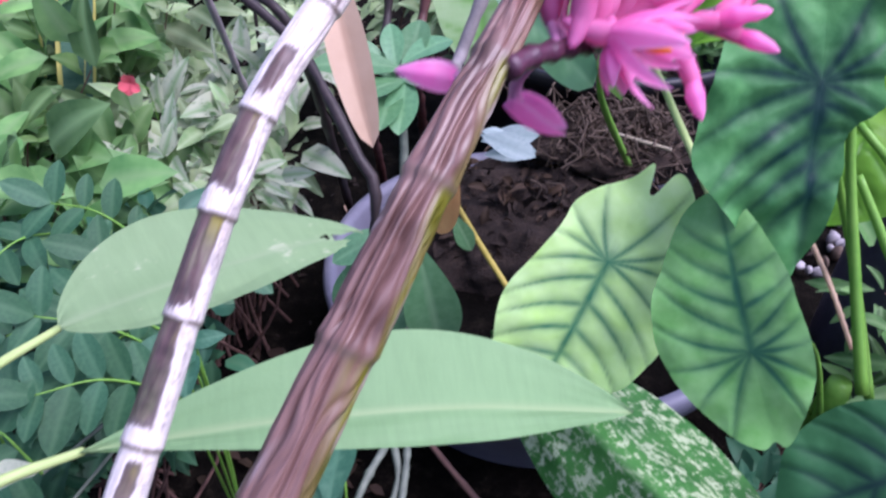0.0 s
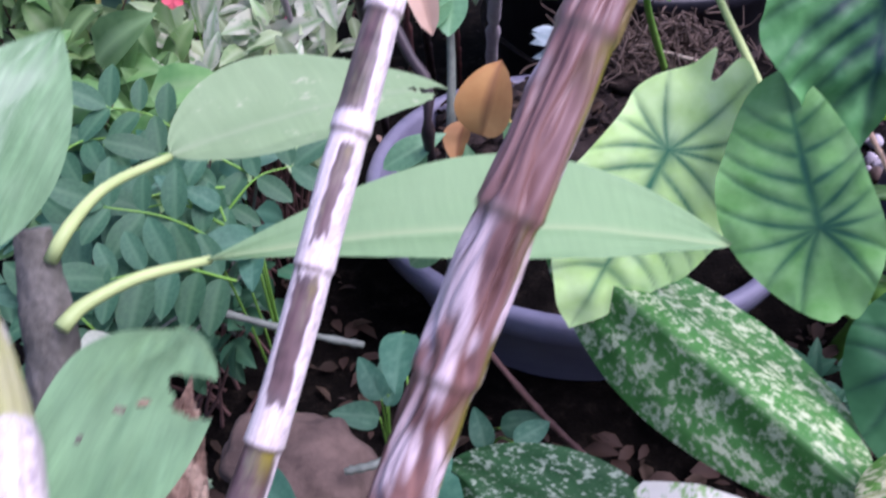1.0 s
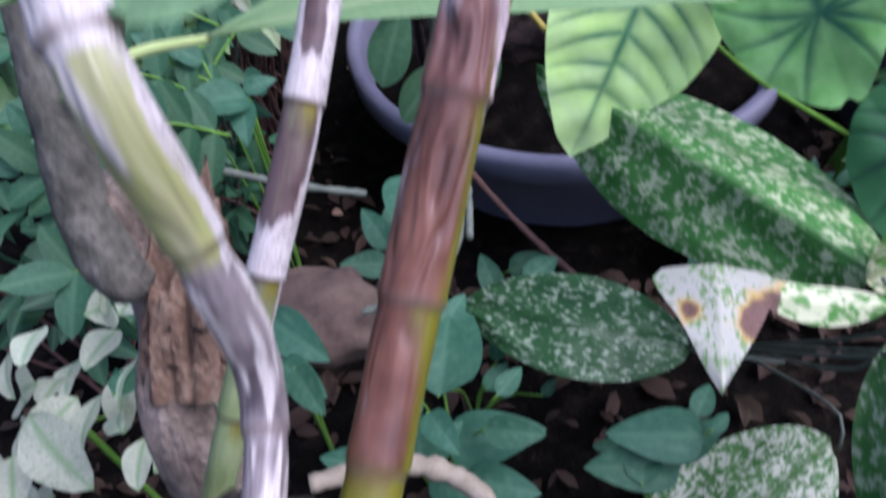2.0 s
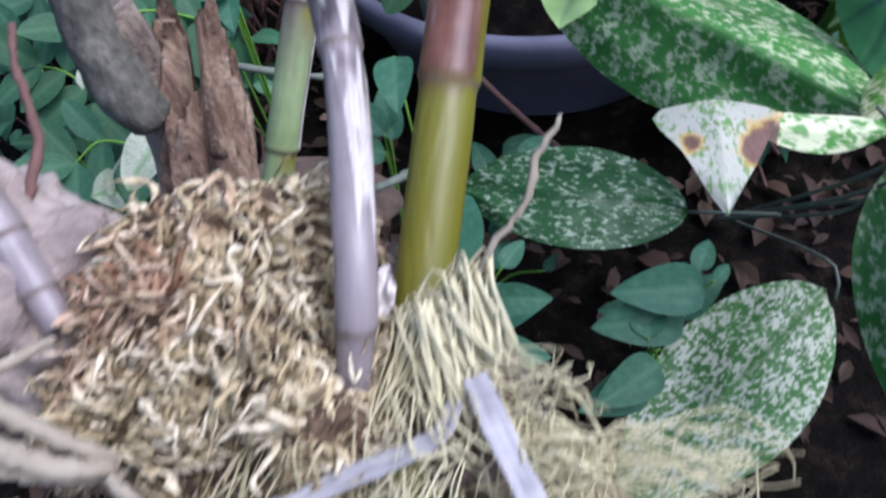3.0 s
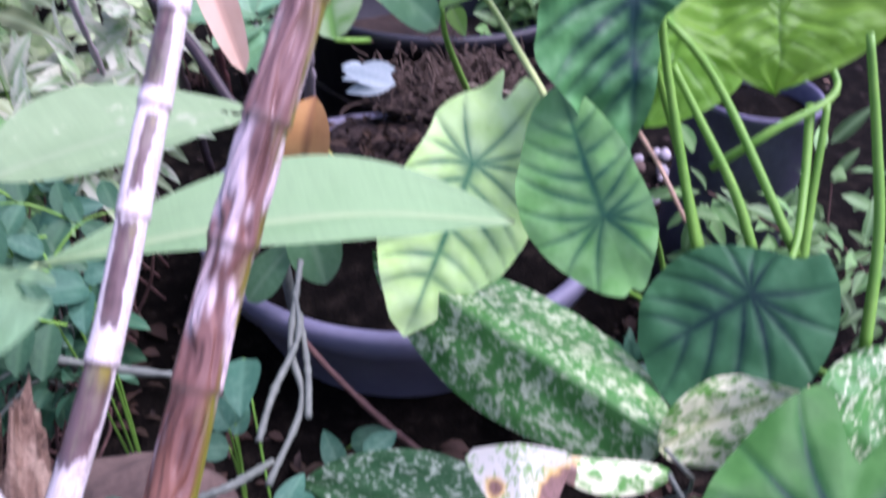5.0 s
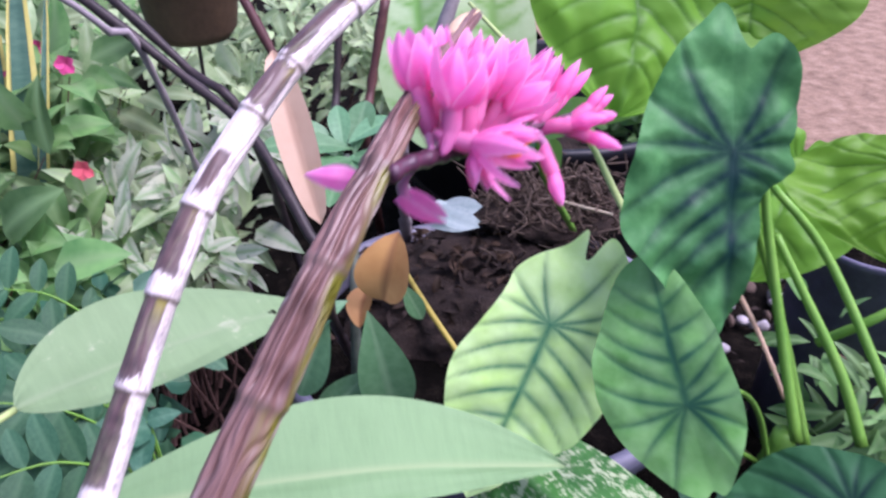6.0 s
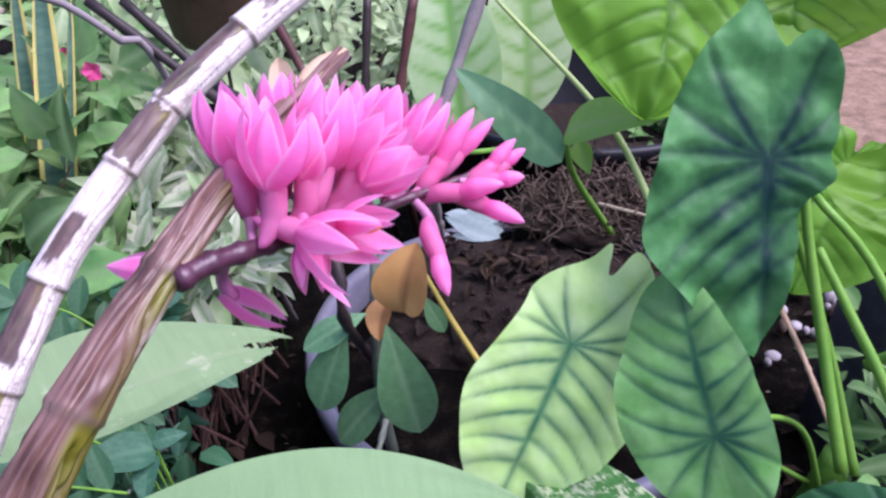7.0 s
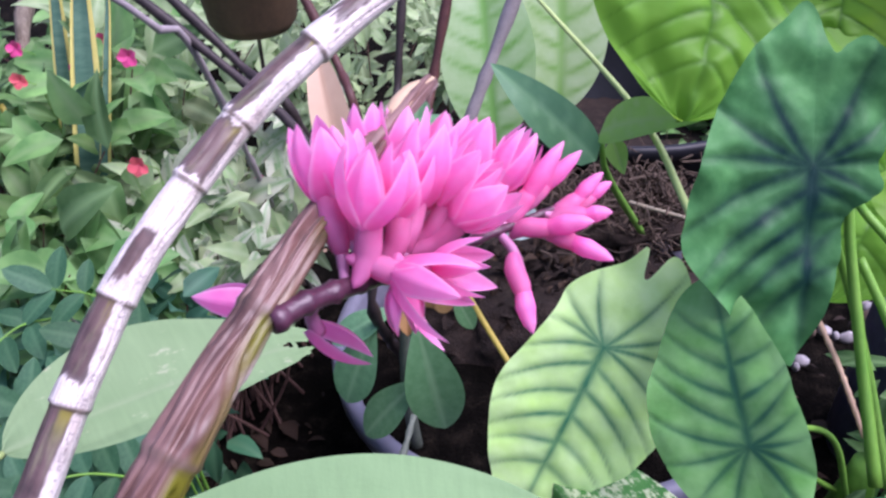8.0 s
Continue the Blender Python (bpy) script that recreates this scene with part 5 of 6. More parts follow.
shield_leaf(M_AL_PALE, (0.2689, 0.8000, 0.6382), (-0.417, -0.395, -0.819), (-0.079, -0.881, 0.466),
            [(0, 26.4), (7, 24.3), (13, 21.8), (22, 19.0), (39, 15.0), (52, 12.4), (68, 9.3), (105, 7.5), (126, 8.6), (146, 9.3), (168, 10.5), (178, 13.1), (185, 9.4), (192, 13.6), (208, 12.5), (238, 10.5), (273, 10.4), (304, 13.0), (324, 16.0), (336, 17.6), (350, 21.8)],
            [(0.33, 0.90, 0.52), (0.52, 1.0, 0.30), (0.75, 1.02, 0.12)], "pale yellow-green leaf with dark radiating veins", 5, 4, arch=0.12, fold=0.05, seed=1, quilt=0.006, vein_width=0.0034)
shield_leaf(M_AL_MID, (0.3935, 0.6420, 0.6435), (-0.135, 0.796, 0.591), (-0.629, -0.529, 0.569),
            [(0, 19.0), (6, 17.3), (17, 13.4), (36, 9.3), (67, 6.5), (104, 6.4), (132, 7.1), (150, 8.1), (172, 10.1), (179, 9.4), (187, 10.1), (210, 9.0), (243, 8.5), (280, 10.1), (310, 12.4), (335, 15.4), (350, 18.2)],
            [(0.4960, 0.7264, 0.5829), (0.66, 0.92, 0.34), (0.76, 1.0, 0.12)], "mid-green leaf with dark radiating veins", 4, 4, arch=0.10, fold=0.05, seed=2, r=0.005, hub_dark=0.0, vein_width=0.0036, quilt=0.009, wave=0.014)
shield_leaf(M_AL_DARK, (0.4637, 0.8101, 0.8729), (0.024, -0.423, -0.906), (-0.049, -0.906, 0.421),
            [(2, 22.0), (14, 20.0), (32, 16.8), (55, 15.9), (70, 13.8), (96, 11.7), (125, 11.7), (149, 13.6), (168, 15.3), (176, 16.8), (181, 15.2), (187, 11.6), (193, 12.7), (200, 13.7), (215, 11.9), (236, 8.8), (268, 6.1), (290, 6.6), (325, 6.4), (345, 11.0), (356, 17.5)],
            [(0.5328, 0.8544, 0.7512), (0.5968, 0.8327, 0.5991), (0.6323, 0.7537, 0.4500)], "large dark green leaf with darker sunken veins", 4, 4, arch=0.12, fold=0.12, seed=3, r=0.006, vein_width=0.0066, quilt=0.020, rumple=0.014, wave=0.015)
shield_leaf(M_AL_DEEP, (0.5580, 0.5460, 0.5745), (-0.841, 0.011, -0.541), (-0.471, -0.505, 0.723),
            [(7, 14.9), (29, 13.0), (53, 10.4), (82, 7.9), (118, 6.0), (136, 5.9), (170, 6.8), (176, 8.2), (180, 9.9), (187, 9.8), (207, 9.8), (237, 10.3), (265, 11.6), (287, 13.8), (310, 15.6), (328, 17.0), (346, 16.1)],
            [(0.6701, 0.6283, 0.5530), (0.7213, 0.7081, 0.6074), (0.7522, 0.7861, 0.6954)], "deep blue-green rounded leaf with dark veins", 3, 4, arch=0.10, fold=0.03, seed=7, r=0.006, vein_width=0.0036, quilt=0.014, wave=0.012)
# the next four blades carry their backlight in the colour
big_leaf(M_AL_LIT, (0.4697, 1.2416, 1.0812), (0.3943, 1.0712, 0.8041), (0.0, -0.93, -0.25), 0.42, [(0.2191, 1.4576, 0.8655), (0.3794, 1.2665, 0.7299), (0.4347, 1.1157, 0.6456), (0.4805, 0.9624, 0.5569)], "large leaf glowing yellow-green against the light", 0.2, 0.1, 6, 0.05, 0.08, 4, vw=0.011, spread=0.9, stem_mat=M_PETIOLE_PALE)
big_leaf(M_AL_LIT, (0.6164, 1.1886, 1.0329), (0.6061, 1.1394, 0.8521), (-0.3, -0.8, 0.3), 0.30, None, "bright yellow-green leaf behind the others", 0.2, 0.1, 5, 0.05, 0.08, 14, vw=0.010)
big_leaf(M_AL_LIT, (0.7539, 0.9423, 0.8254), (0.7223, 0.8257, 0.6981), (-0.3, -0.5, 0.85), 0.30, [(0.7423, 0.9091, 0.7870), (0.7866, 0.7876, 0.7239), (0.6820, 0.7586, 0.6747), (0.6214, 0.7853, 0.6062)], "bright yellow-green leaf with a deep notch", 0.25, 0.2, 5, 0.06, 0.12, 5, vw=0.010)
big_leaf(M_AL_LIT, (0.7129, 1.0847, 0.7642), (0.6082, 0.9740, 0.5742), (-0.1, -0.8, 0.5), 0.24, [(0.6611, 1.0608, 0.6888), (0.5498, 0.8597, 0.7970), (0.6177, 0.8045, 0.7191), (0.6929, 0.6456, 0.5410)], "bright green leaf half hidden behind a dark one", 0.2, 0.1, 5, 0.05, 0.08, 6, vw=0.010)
shield_leaf(M_AL_RICH, (0.4793, 0.2279, 0.5480), (-0.545, -0.793, -0.271), (-0.195, -0.195, 0.961),
            [(0, 29.0), (16, 24.2), (26, 20.8), (38, 17.7), (59, 14.7), (83, 13.1), (111, 12.4), (145, 14.0), (170, 17.2), (182, 9.2), (196, 15.5), (215, 14.0), (249, 12.4), (277, 13.1), (301, 14.7), (322, 17.7), (334, 20.8), (344, 24.2)],
            [(0.5632, 0.2912, 0.5118), (0.6827, 0.4235, 0.4846), (0.80, 1.0, 0.12)], "bright green broad leaf with dark radiating veins", 5, 4, arch=0.10, fold=0.05, seed=8, r=0.006, vein_width=0.0046, quilt=0.012, wave=0.010)
for k, (a, b, c, d) in enumerate((((0.5110, 0.8404, 0.8756), (0.5257, 0.8177, 0.7839), (0.5528, 0.7631, 0.6488), (0.5739, 0.6944, 0.5232)), ((0.5445, 0.8174, 0.7545), (0.5770, 0.7761, 0.6932), (0.6197, 0.7172, 0.6093), (0.6422, 0.6696, 0.5365)), ((0.7633, 0.7678, 0.7048), (0.7565, 0.7473, 0.6632), (0.7467, 0.7176, 0.5890), (0.7316, 0.6737, 0.5032)), ((0.7101, 0.6765, 0.8442), (0.7295, 0.6257, 0.7269), (0.7364, 0.5726, 0.6193), (0.7176, 0.5049, 0.4923)))):
    tube("petiole", [a, b, c, d], [0.005, 0.006, 0.007, 0.008], M_PETIOLE, aloc, n=20)
tube("rhizome", [tuple(CROWN + (0, 0, 0.10)), tuple(CROWN), (0.78, 1.04, 0.0)], [0.02, 0.035, 0.04], M_PETIOLE, aloc, n=10, sides=14)

# ---- white-speckled plant ----
speck = thing("speckled_leaf_plant", (0.43, 0.66, 0.0), "low plant with white-speckled green leaves, one withered", "foliage plant")
SP = dict(nu=40, nv=24, rumple=0.08)
leaf("leaf", M_SPOT, speck, (0.4188, 0.4318, 0.4591), (0.1416, 0.8759, 0.4473), (0.05, -0.62, 0.78), 0.200, shape="oval", fold=-0.46, arch=0.06, wave=0.03, seed=21, side=-0.03, lop=0.22, **SP)
leaf("leaf", M_SPOT_PALE, speck, (0.4062, 0.4301, 0.4642), (0.5461, 0.3921, 0.5678), (0.0, -0.8, 0.6), 0.100, shape="lance", fold=0.22, arch=-0.10, wave=0.08, seed=22, twist=0.8, label="twisted speckled leaf", **SP)
# low leaf, its shade set by the darker material
leaf("leaf", M_SPOT_SHADED, speck, (0.2789, 0.5009, 0.2631), (-0.0015, 0.6190, 0.2541), (0.0, -0.55, 0.85), 0.135, shape="oval", fold=0.06, arch=0.05, wave=0.02, seed=23, **SP)
leaf("leaf", M_SPOT_WHITE, speck, (0.4621, 0.4250, 0.1369), (0.1300, 0.2280, 0.0441), (-0.2, -0.4, 0.9), 0.195, shape="oval", fold=-0.10, arch=0.06, wave=0.02, seed=24, **SP)
leaf("leaf", M_SPOT, speck, (0.4129, 0.3553, 0.4689), (0.3413, 0.0698, 0.3997), (-0.5, -0.5, 0.7), 0.115, shape="oval", fold=0.10, arch=0.06, seed=25, **SP)
leaf("leaf", M_SPOT, speck, (0.5650, 0.3359, 0.5043), (0.6623, 0.4113, 0.5896), (-0.2, -0.6, 0.75), 0.13, shape="oval", fold=0.10, arch=0.05, seed=26, **SP)


def burnt_material():
    m = leaf_material("withered_white_leaf", (0.42, 0.44, 0.34), (0.54, 0.54, 0.45), (0.60, 0.62, 0.40), 0.3, 0.5, spots=(0.50, 0.1, (0.16, 0.30, 0.09), 18.0))
    N, L = m.node_tree.nodes, m.node_tree.links
    P = N["Principled BSDF"]
    src = P.inputs["Base Color"].links[0].from_socket
    c = mixc(N, L, attr(N, "halo"), src, (0.62, 0.42, 0.10))
    c = mixc(N, L, attr(N, "burn"), c, (0.17, 0.09, 0.07))
    L.new(c, P.inputs["Base Color"])
    return m


def burnt_leaf():
    """The withered leaf: folded over a ridge, its point hanging, with brown scorched patches ringed yellow."""
    pieces = (leaf_data((0.2056, 0.3609, 0.5983), (0.1715, 0.2360, 0.6003), (-0.2, -0.62, 0.75), 0.104, "withered", 40, 30, fold=-0.12, arch=0.05, wave=0.03, seed=31),
              leaf_data((0.3519, 0.3246, 0.5609), (0.2049, 0.3578, 0.5955), (0.0, -0.6, 0.8), 0.034, "lance", 40, 16, fold=-0.1, arch=0.02, wave=0.05, side=-0.4, seed=32))
    V, F, U, E, n = [], [], [], [], 0
    for v, f, uv, ve in pieces:
        V.append(v); U.append(uv); E.append(ve)
        F += [tuple(i + n for i in q) for q in f]
        n += len(v)
    v = np.vstack(V)
    burn = np.zeros(len(v))
    face = np.array((-0.22, -0.62, 0.75))
    for p, rad in (((0.1713, 0.3199, 0.5941), 0.010), ((0.2224, 0.3069, 0.5963), 0.016), ((0.2458, 0.3182, 0.5948), 0.014), ((0.2141, 0.2973, 0.5928), 0.010)):
        off = v - np.array(p)
        off = off - (off @ face)[:, None] * face
        burn += np.exp(-((np.linalg.norm(off, axis=1) / rad) ** 2) * 1.2)
    jit = np.array([noise.noise(Vector(p) * 90) for p in v]) * 0.35
    wing = [0] * len(pieces[0][1]) + [1 if k < 0.62 * len(pieces[1][1]) else 0 for k in range(len(pieces[1][1]))]
    part("withered_leaf", mesh_of("withered_leaf", v, F, [burnt_material(), M_SPOT_PALE], {"vein": np.concatenate(E) * 0.2, "burn": np.clip((burn + jit - 0.45) * 4, 0, 1), "halo": np.clip((burn + jit - 0.22) * 3, 0, 1)}, np.vstack(U), wing), speck, "withered white leaf with brown scorched patches")


burnt_leaf()
for a, b, c in (((0.3668, 0.3667, 0.5455), (0.4119, 0.3711, 0.4528), (0.43, 0.66, 0.02)), ((0.3411, 0.3157, 0.5753), (0.3833, 0.3423, 0.4576), (0.42, 0.66, 0.02)), ((0.2789, 0.5009, 0.2631), (0.3727, 0.4508, 0.2906), (0.41, 0.66, 0.02)), ((0.4690, 0.4113, 0.1326), (0.4703, 0.4555, 0.1604), (0.43, 0.66, 0.02)), ((0.4043, 0.3603, 0.4665), (0.3965, 0.3864, 0.3664), (0.44, 0.66, 0.02)), ((0.5650, 0.3359, 0.5043), (0.5520, 0.3222, 0.4577), (0.45, 0.66, 0.02))):
    tube("petiole", [a, b, c], [0.0022, 0.0024, 0.003], M_PALESTEM, speck, n=14, sides=8)

# ---- plants in and round the basin ----
heap = thing("mulch_heap", (BASIN[0], BASIN[1] + 0.12, 0.2), "heap of dark mulch and dead leaves piled in the basin", "mulch", kind="stuff")
v, f = lump((BASIN[0] + 0.03, BASIN[1] + 0.15, 0.205), (0.34, 0.23, 0.115), 12, 0.22, 12, 80, 50)
part("soil", mesh_of("soil", v, f, M_MULCH), heap)
for name, mat, count in (("dead_leaves", M_DEAD, 260), ("bark_chips", M_MULCH, 320)):
    h = Heap()
    g = np.random.RandomState(len(name))
    for i in range(count):
        p = np.array(v[g.randint(len(v))])
        if p[2] < 0.2:
            continue
        d = g.normal(size=3) * (1, 1, 0.35)
        d /= np.linalg.norm(d)
        ln = g.uniform(0.015, 0.055)
        h.add(*leaf_data(p + (0, 0, 0.004), p + d * ln + (0, 0, 0.006), (g.normal() * 0.5, g.normal() * 0.5, 1), ln * g.uniform(0.3, 0.6), "oval", 6, 4, fold=0.3, arch=0.15, wave=0.15, seed=i % 11))
    part(name, h.mesh(name, mat), heap)

rosette = thing("rosette_plant", (0.10, 1.12, 0.19), "waxy blue-green rosette plant on a grey-green stem", "foliage plant")
RT = np.array((-0.0005, 1.1643, 0.7084))
tube("stem", [(0.015, 1.06, 0.17), (0.0052, 1.04, 0.326), (0.0069, 1.05, 0.494), (0.0076, 1.1367, 0.6113), tuple(RT)], [0.011, 0.010, 0.008, 0.006], M_PALESTEM, rosette)
U_ROS = unit_leaf(M_ROSETTE, "obovate", 0.42, 1, fold=0.08, arch=0.06, nu=20, nv=10)
for k, tip in enumerate(((-0.1284, 1.1306, 0.7379), (-0.0634, 1.0708, 0.7107), (-0.0227, 1.0465, 0.6790), (0.0034, 1.0536, 0.6680), (0.0723, 1.1154, 0.7189), (0.0814, 1.2339, 0.7390), (-0.0159, 1.2407, 0.7608), (0.0321, 1.2634, 0.7589), (-0.0924, 1.2066, 0.7482), (-0.0516, 1.1067, 0.7125))):
    placed_leaf(U_ROS, rosette, tuple(RT + np.random.RandomState(k).normal(size=3) * 0.008), tip, (-0.1, -0.3, 0.95))
for a, b, n_ in (((0.0288, 0.99, 0.5287), (0.0705, 0.97, 0.3226), (0.1, -0.95, 0.25)), ((0.0355, 0.99, 0.4133), (-0.0615, 0.98, 0.2955), (-0.2, -0.6, 0.75)), ((-0.0304, 1.00, 0.5179), (-0.0858, 0.98, 0.3678), (-0.3, -0.9, 0.2)), ((0.0833, 1.03, 0.5499), (0.1144, 1.02, 0.4856), (0.2, -0.9, 0.3)), ((-0.0001, 1.01, 0.5340), (-0.0963, 0.98, 0.4904), (-0.1, -0.6, 0.8))):
    placed_leaf(U_ROS, rosette, a, b, n_)
for a, b in (((0.1246, 1.0932, 0.6376), (0.2103, 1.0735, 0.6594)), ((0.1292, 1.0824, 0.6195), (0.2068, 1.0624, 0.6390)), ((0.1202, 1.0399, 0.6788), (0.1964, 0.9925, 0.6702)), ((0.1204, 1.0417, 0.6826), (0.1547, 1.0383, 0.6828))):
    placed_leaf(unit_leaf(M_SILVER, "obovate", 0.42, 3, fold=0.05, arch=0.05), rosette, a, b, (-0.1, -0.5, 0.8))
tube("stem", [(0.0794, 1.1504, 0.5130), (0.1253, 1.0695, 0.4708), (0.1726, 0.9945, 0.4310)], [0.004, 0.005, 0.005], M_PETIOLE_YEL, rosette, label="yellow stem")

dry = thing("dry_leaf", (0.0526, 1.0382, 0.5042), "curled dry orange-brown leaf caught on a stem", "leaf", "dry leaves")
leaf("blade", M_DRYLEAF, dry, (0.0800, 1.0400, 0.6380), (0.0544, 1.0300, 0.5167), (-0.3, -0.9, 0.2), 0.085, shape="oval", fold=0.4, arch=0.15, seed=41)
dry = thing("dry_leaf", (0.0213, 1.0251, 0.4738), "curled dry orange-brown leaf caught on a stem", "leaf", "dry leaves")
leaf("blade", M_DRYLEAF, dry, (0.0305, 1.0662, 0.5203), (0.0148, 1.0062, 0.4814), (-0.4, -0.9, 0.2), 0.045, shape="oval", fold=0.35, arch=0.1, seed=42)
bract = thing("dry_bract", (-0.0225, 0.8549, 0.7679), "long dry tan leaf sheath", "leaf", "dry leaves")
leaf("blade", M_BRACT, bract, (-0.0160, 0.8531, 0.7637), (-0.0732, 0.9933, 0.9367), (0.1, -0.95, 0.2), 0.048, shape="strap", fold=0.2, arch=0.06, seed=43)

sprout = thing("heart_leaved_sprout", (0.47, 1.50, 0.36), "young plant with bright heart-shaped leaves in a black pot", "foliage plant")
leaf("leaf", M_SPROUT, sprout, (0.3175, 1.2451, 0.7058), (0.4465, 1.1483, 0.7699), (-0.1, -0.5, 0.85), 0.085, shape="ovate", fold=0.1, arch=0.10, veins=5, seed=51)
leaf("leaf", M_ROSETTE, sprout, (0.3151, 1.2433, 0.6561), (0.1428, 1.3217, 0.7946), (-0.2, -0.7, 0.65), 0.078, shape="ovate", fold=0.1, arch=0.06, veins=5, seed=52)
leaf("leaf", M_SPROUT, sprout, (0.3396, 1.2451, 0.6907), (0.3526, 1.1912, 0.6581), (-0.1, -0.95, 0.2), 0.035, shape="lance", fold=0.2, seed=53)
tube("stem", [(0.47, 1.50, 0.35), (0.3432, 1.2819, 0.6089), (0.3218, 1.2517, 0.6977)], [0.007, 0.007, 0.005], M_PETIOLE, sprout)

fibres = thing("fibrous_medium", (0.45, 1.60, 0.35), "tangle of brown coir fibres and roots in the black pot", "coir", kind="stuff")
h = Heap()
g = np.random.RandomState(5)
FC = np.array((0.45, 1.60, 0.375))
for i in range(1000):
    p = FC + g.normal(size=3) * (0.085, 0.07, 0.028)
    q = p + g.normal(size=3) * 0.026
    m_ = (p + q) / 2 + g.normal(size=3) * 0.014
    vv, ff, uu = tube_data(spline([p, m_, q], 7), np.full(7, g.uniform(0.0008, 0.0028)), 5, cap=False)
    h.add(vv, ff, uu)
part("fibre", h.mesh("fibre", M_FIBRE), fibres)
v, f = lump(FC + (0, 0.02, -0.03), (0.18, 0.15, 0.03), 6, 0.25, 14)
part("core", mesh_of("core", v, f, M_MULCH), fibres)
twig("root", [(0.42, 1.56, 0.40), (0.47, 1.52, 0.405), (0.55, 1.49, 0.395)], [0.005, 0.005, 0.004], M_ROOT, "thick pale root on the fibrous medium", category="root")
twig("straw", [(0.5591, 0.8981, 0.6083), (0.5682, 0.8288, 0.5831), (0.5789, 0.7506, 0.5418)], [0.0035, 0.004, 0.003], M_BRACT, "dry bent straw stalk", category="straw")

# bare grey-green stems and a brown twig in front of the basin
for k, pts in enumerate(([(0.0172, 0.8235, 0.4322), (0.0155, 0.7577, 0.4046), (-0.0246, 0.6701, 0.3906), (-0.0487, 0.6093, 0.3663)], [(0.0208, 0.7940, 0.4140), (0.0234, 0.7166, 0.3779), (0.0173, 0.6463, 0.3551)], [(-0.2747, 0.6667, 0.4994), (-0.1891, 0.6845, 0.4451), (-0.1097, 0.6942, 0.4105)], [(0.0309, 0.8674, 0.4554), (0.0038, 0.7536, 0.3939), (0.0110, 0.6755, 0.3565), (-0.0407, 0.5557, 0.3450)], [(-0.0330, 0.5773, 0.3625), (-0.0788, 0.5284, 0.3900), (-0.1201, 0.5183, 0.3868)])):
    twig("bare_stem", pts, [0.0045, 0.0055, 0.005], M_PALESTEM, "bare grey-green stem lying before the basin", seed=50 + k, category="stem")
twig("brown_twig", [(0.0082, 0.8223, 0.3659), (0.0624, 0.7903, 0.2897), (0.1423, 0.7522, 0.1939), (0.2243, 0.7244, 0.1075)], [0.0045, 0.005, 0.0055, 0.005], M_TWIG, "slender red-brown twig leaning on the basin", seed=60)
v, f = lump((-0.1850, 0.5698, 0.3345), (0.095, 0.07, 0.042), 3, 0.35, 11, 60, 40)
tagged(new("stone", mesh_of("stone", v, f, M_STONE)), "rounded tan stone half sunk in the soil", "stone")
twig("surface_root", [(-0.1700, 0.2979, 0.4105), (-0.1186, 0.3079, 0.4072), (-0.0639, 0.3092, 0.4027), (-0.0171, 0.2882, 0.3906), (0.0115, 0.2387, 0.3901), (0.0087, 0.2024, 0.3751)], [0.010, 0.011, 0.011, 0.010, 0.009], M_ROOT, "thick pale root arching over the ground", n=40, sides=12, category="root")


# ---- low plants on the ground ----
U_TEAL = [unit_leaf(M_TEAL, "ovate", 0.55, k, fold=0.1, arch=0.08, wave=0.02, nu=12, nv=8, veins=5, vein_width=0.014) for k in range(3)]
U_PINN = [unit_leaf(M_PINN, "oval", 0.5, k, fold=0.08, arch=0.06, nu=8, nv=6) for k in range(3)]
U_CREAM = [unit_leaf(M_CREAM, "oval", 0.60, k, fold=0.12, arch=0.08, wave=0.05, nu=10, nv=8) for k in range(4)]


def herb(leaves, root, label="low blue-green herb with pointed oval leaves", mats=U_TEAL, group="low herbs", name="herb"):
    t = thing(name, root, label, "herb", group)
    for k, (a, b) in enumerate(leaves):
        placed_leaf(mats[k % len(mats)], t, a, b, (-0.1, -0.5 + 0.2 * math.sin(k * 2.1), 0.85))
        tube("stem", [a, tuple((np.array(a) + np.array(root)) / 2 + (0, 0.01, 0.02)), root], [0.0015, 0.002, 0.0025], M_PETIOLE, t, n=8, sides=6)
    return t


def foot(p, back=0.04):
    return (p[0], p[1] + back, 0.005)


herb([((-0.0774, 0.4113, 0.2153), (-0.0166, 0.4410, 0.2531)), ((-0.0408, 0.4264, 0.2220), (0.0827, 0.4204, 0.2476)), ((-0.0702, 0.3956, 0.2293), (-0.0748, 0.4758, 0.2407)), ((-0.1039, 0.3978, 0.2329), (-0.1926, 0.4123, 0.2536)), ((-0.0244, 0.3802, 0.2201), (0.0653, 0.3469, 0.2305)), ((-0.0639, 0.3746, 0.2407), (-0.0135, 0.3402, 0.2563))], foot((-0.0668, 0.4321, 0.1578)))
herb([((-0.0266, 0.5009, 0.2313), (-0.0052, 0.6413, 0.2469)), ((0.0394, 0.5642, 0.1912), (0.0450, 0.6073, 0.1976)), ((0.0951, 0.5179, 0.1665), (0.1169, 0.5340, 0.1796)), ((0.0187, 0.5234, 0.1872), (0.0535, 0.5510, 0.2076))], foot((0.0039, 0.5453, 0.1414)))
herb([((-0.0920, 0.6536, 0.3129), (-0.1566, 0.6413, 0.3373)), ((-0.0896, 0.6704, 0.3281), (-0.1231, 0.7235, 0.3560)), ((-0.0812, 0.6756, 0.3324), (-0.0836, 0.7307, 0.3593)), ((-0.0828, 0.6645, 0.3221), (-0.0636, 0.7109, 0.3376))], foot((-0.0957, 0.7062, 0.2663)))
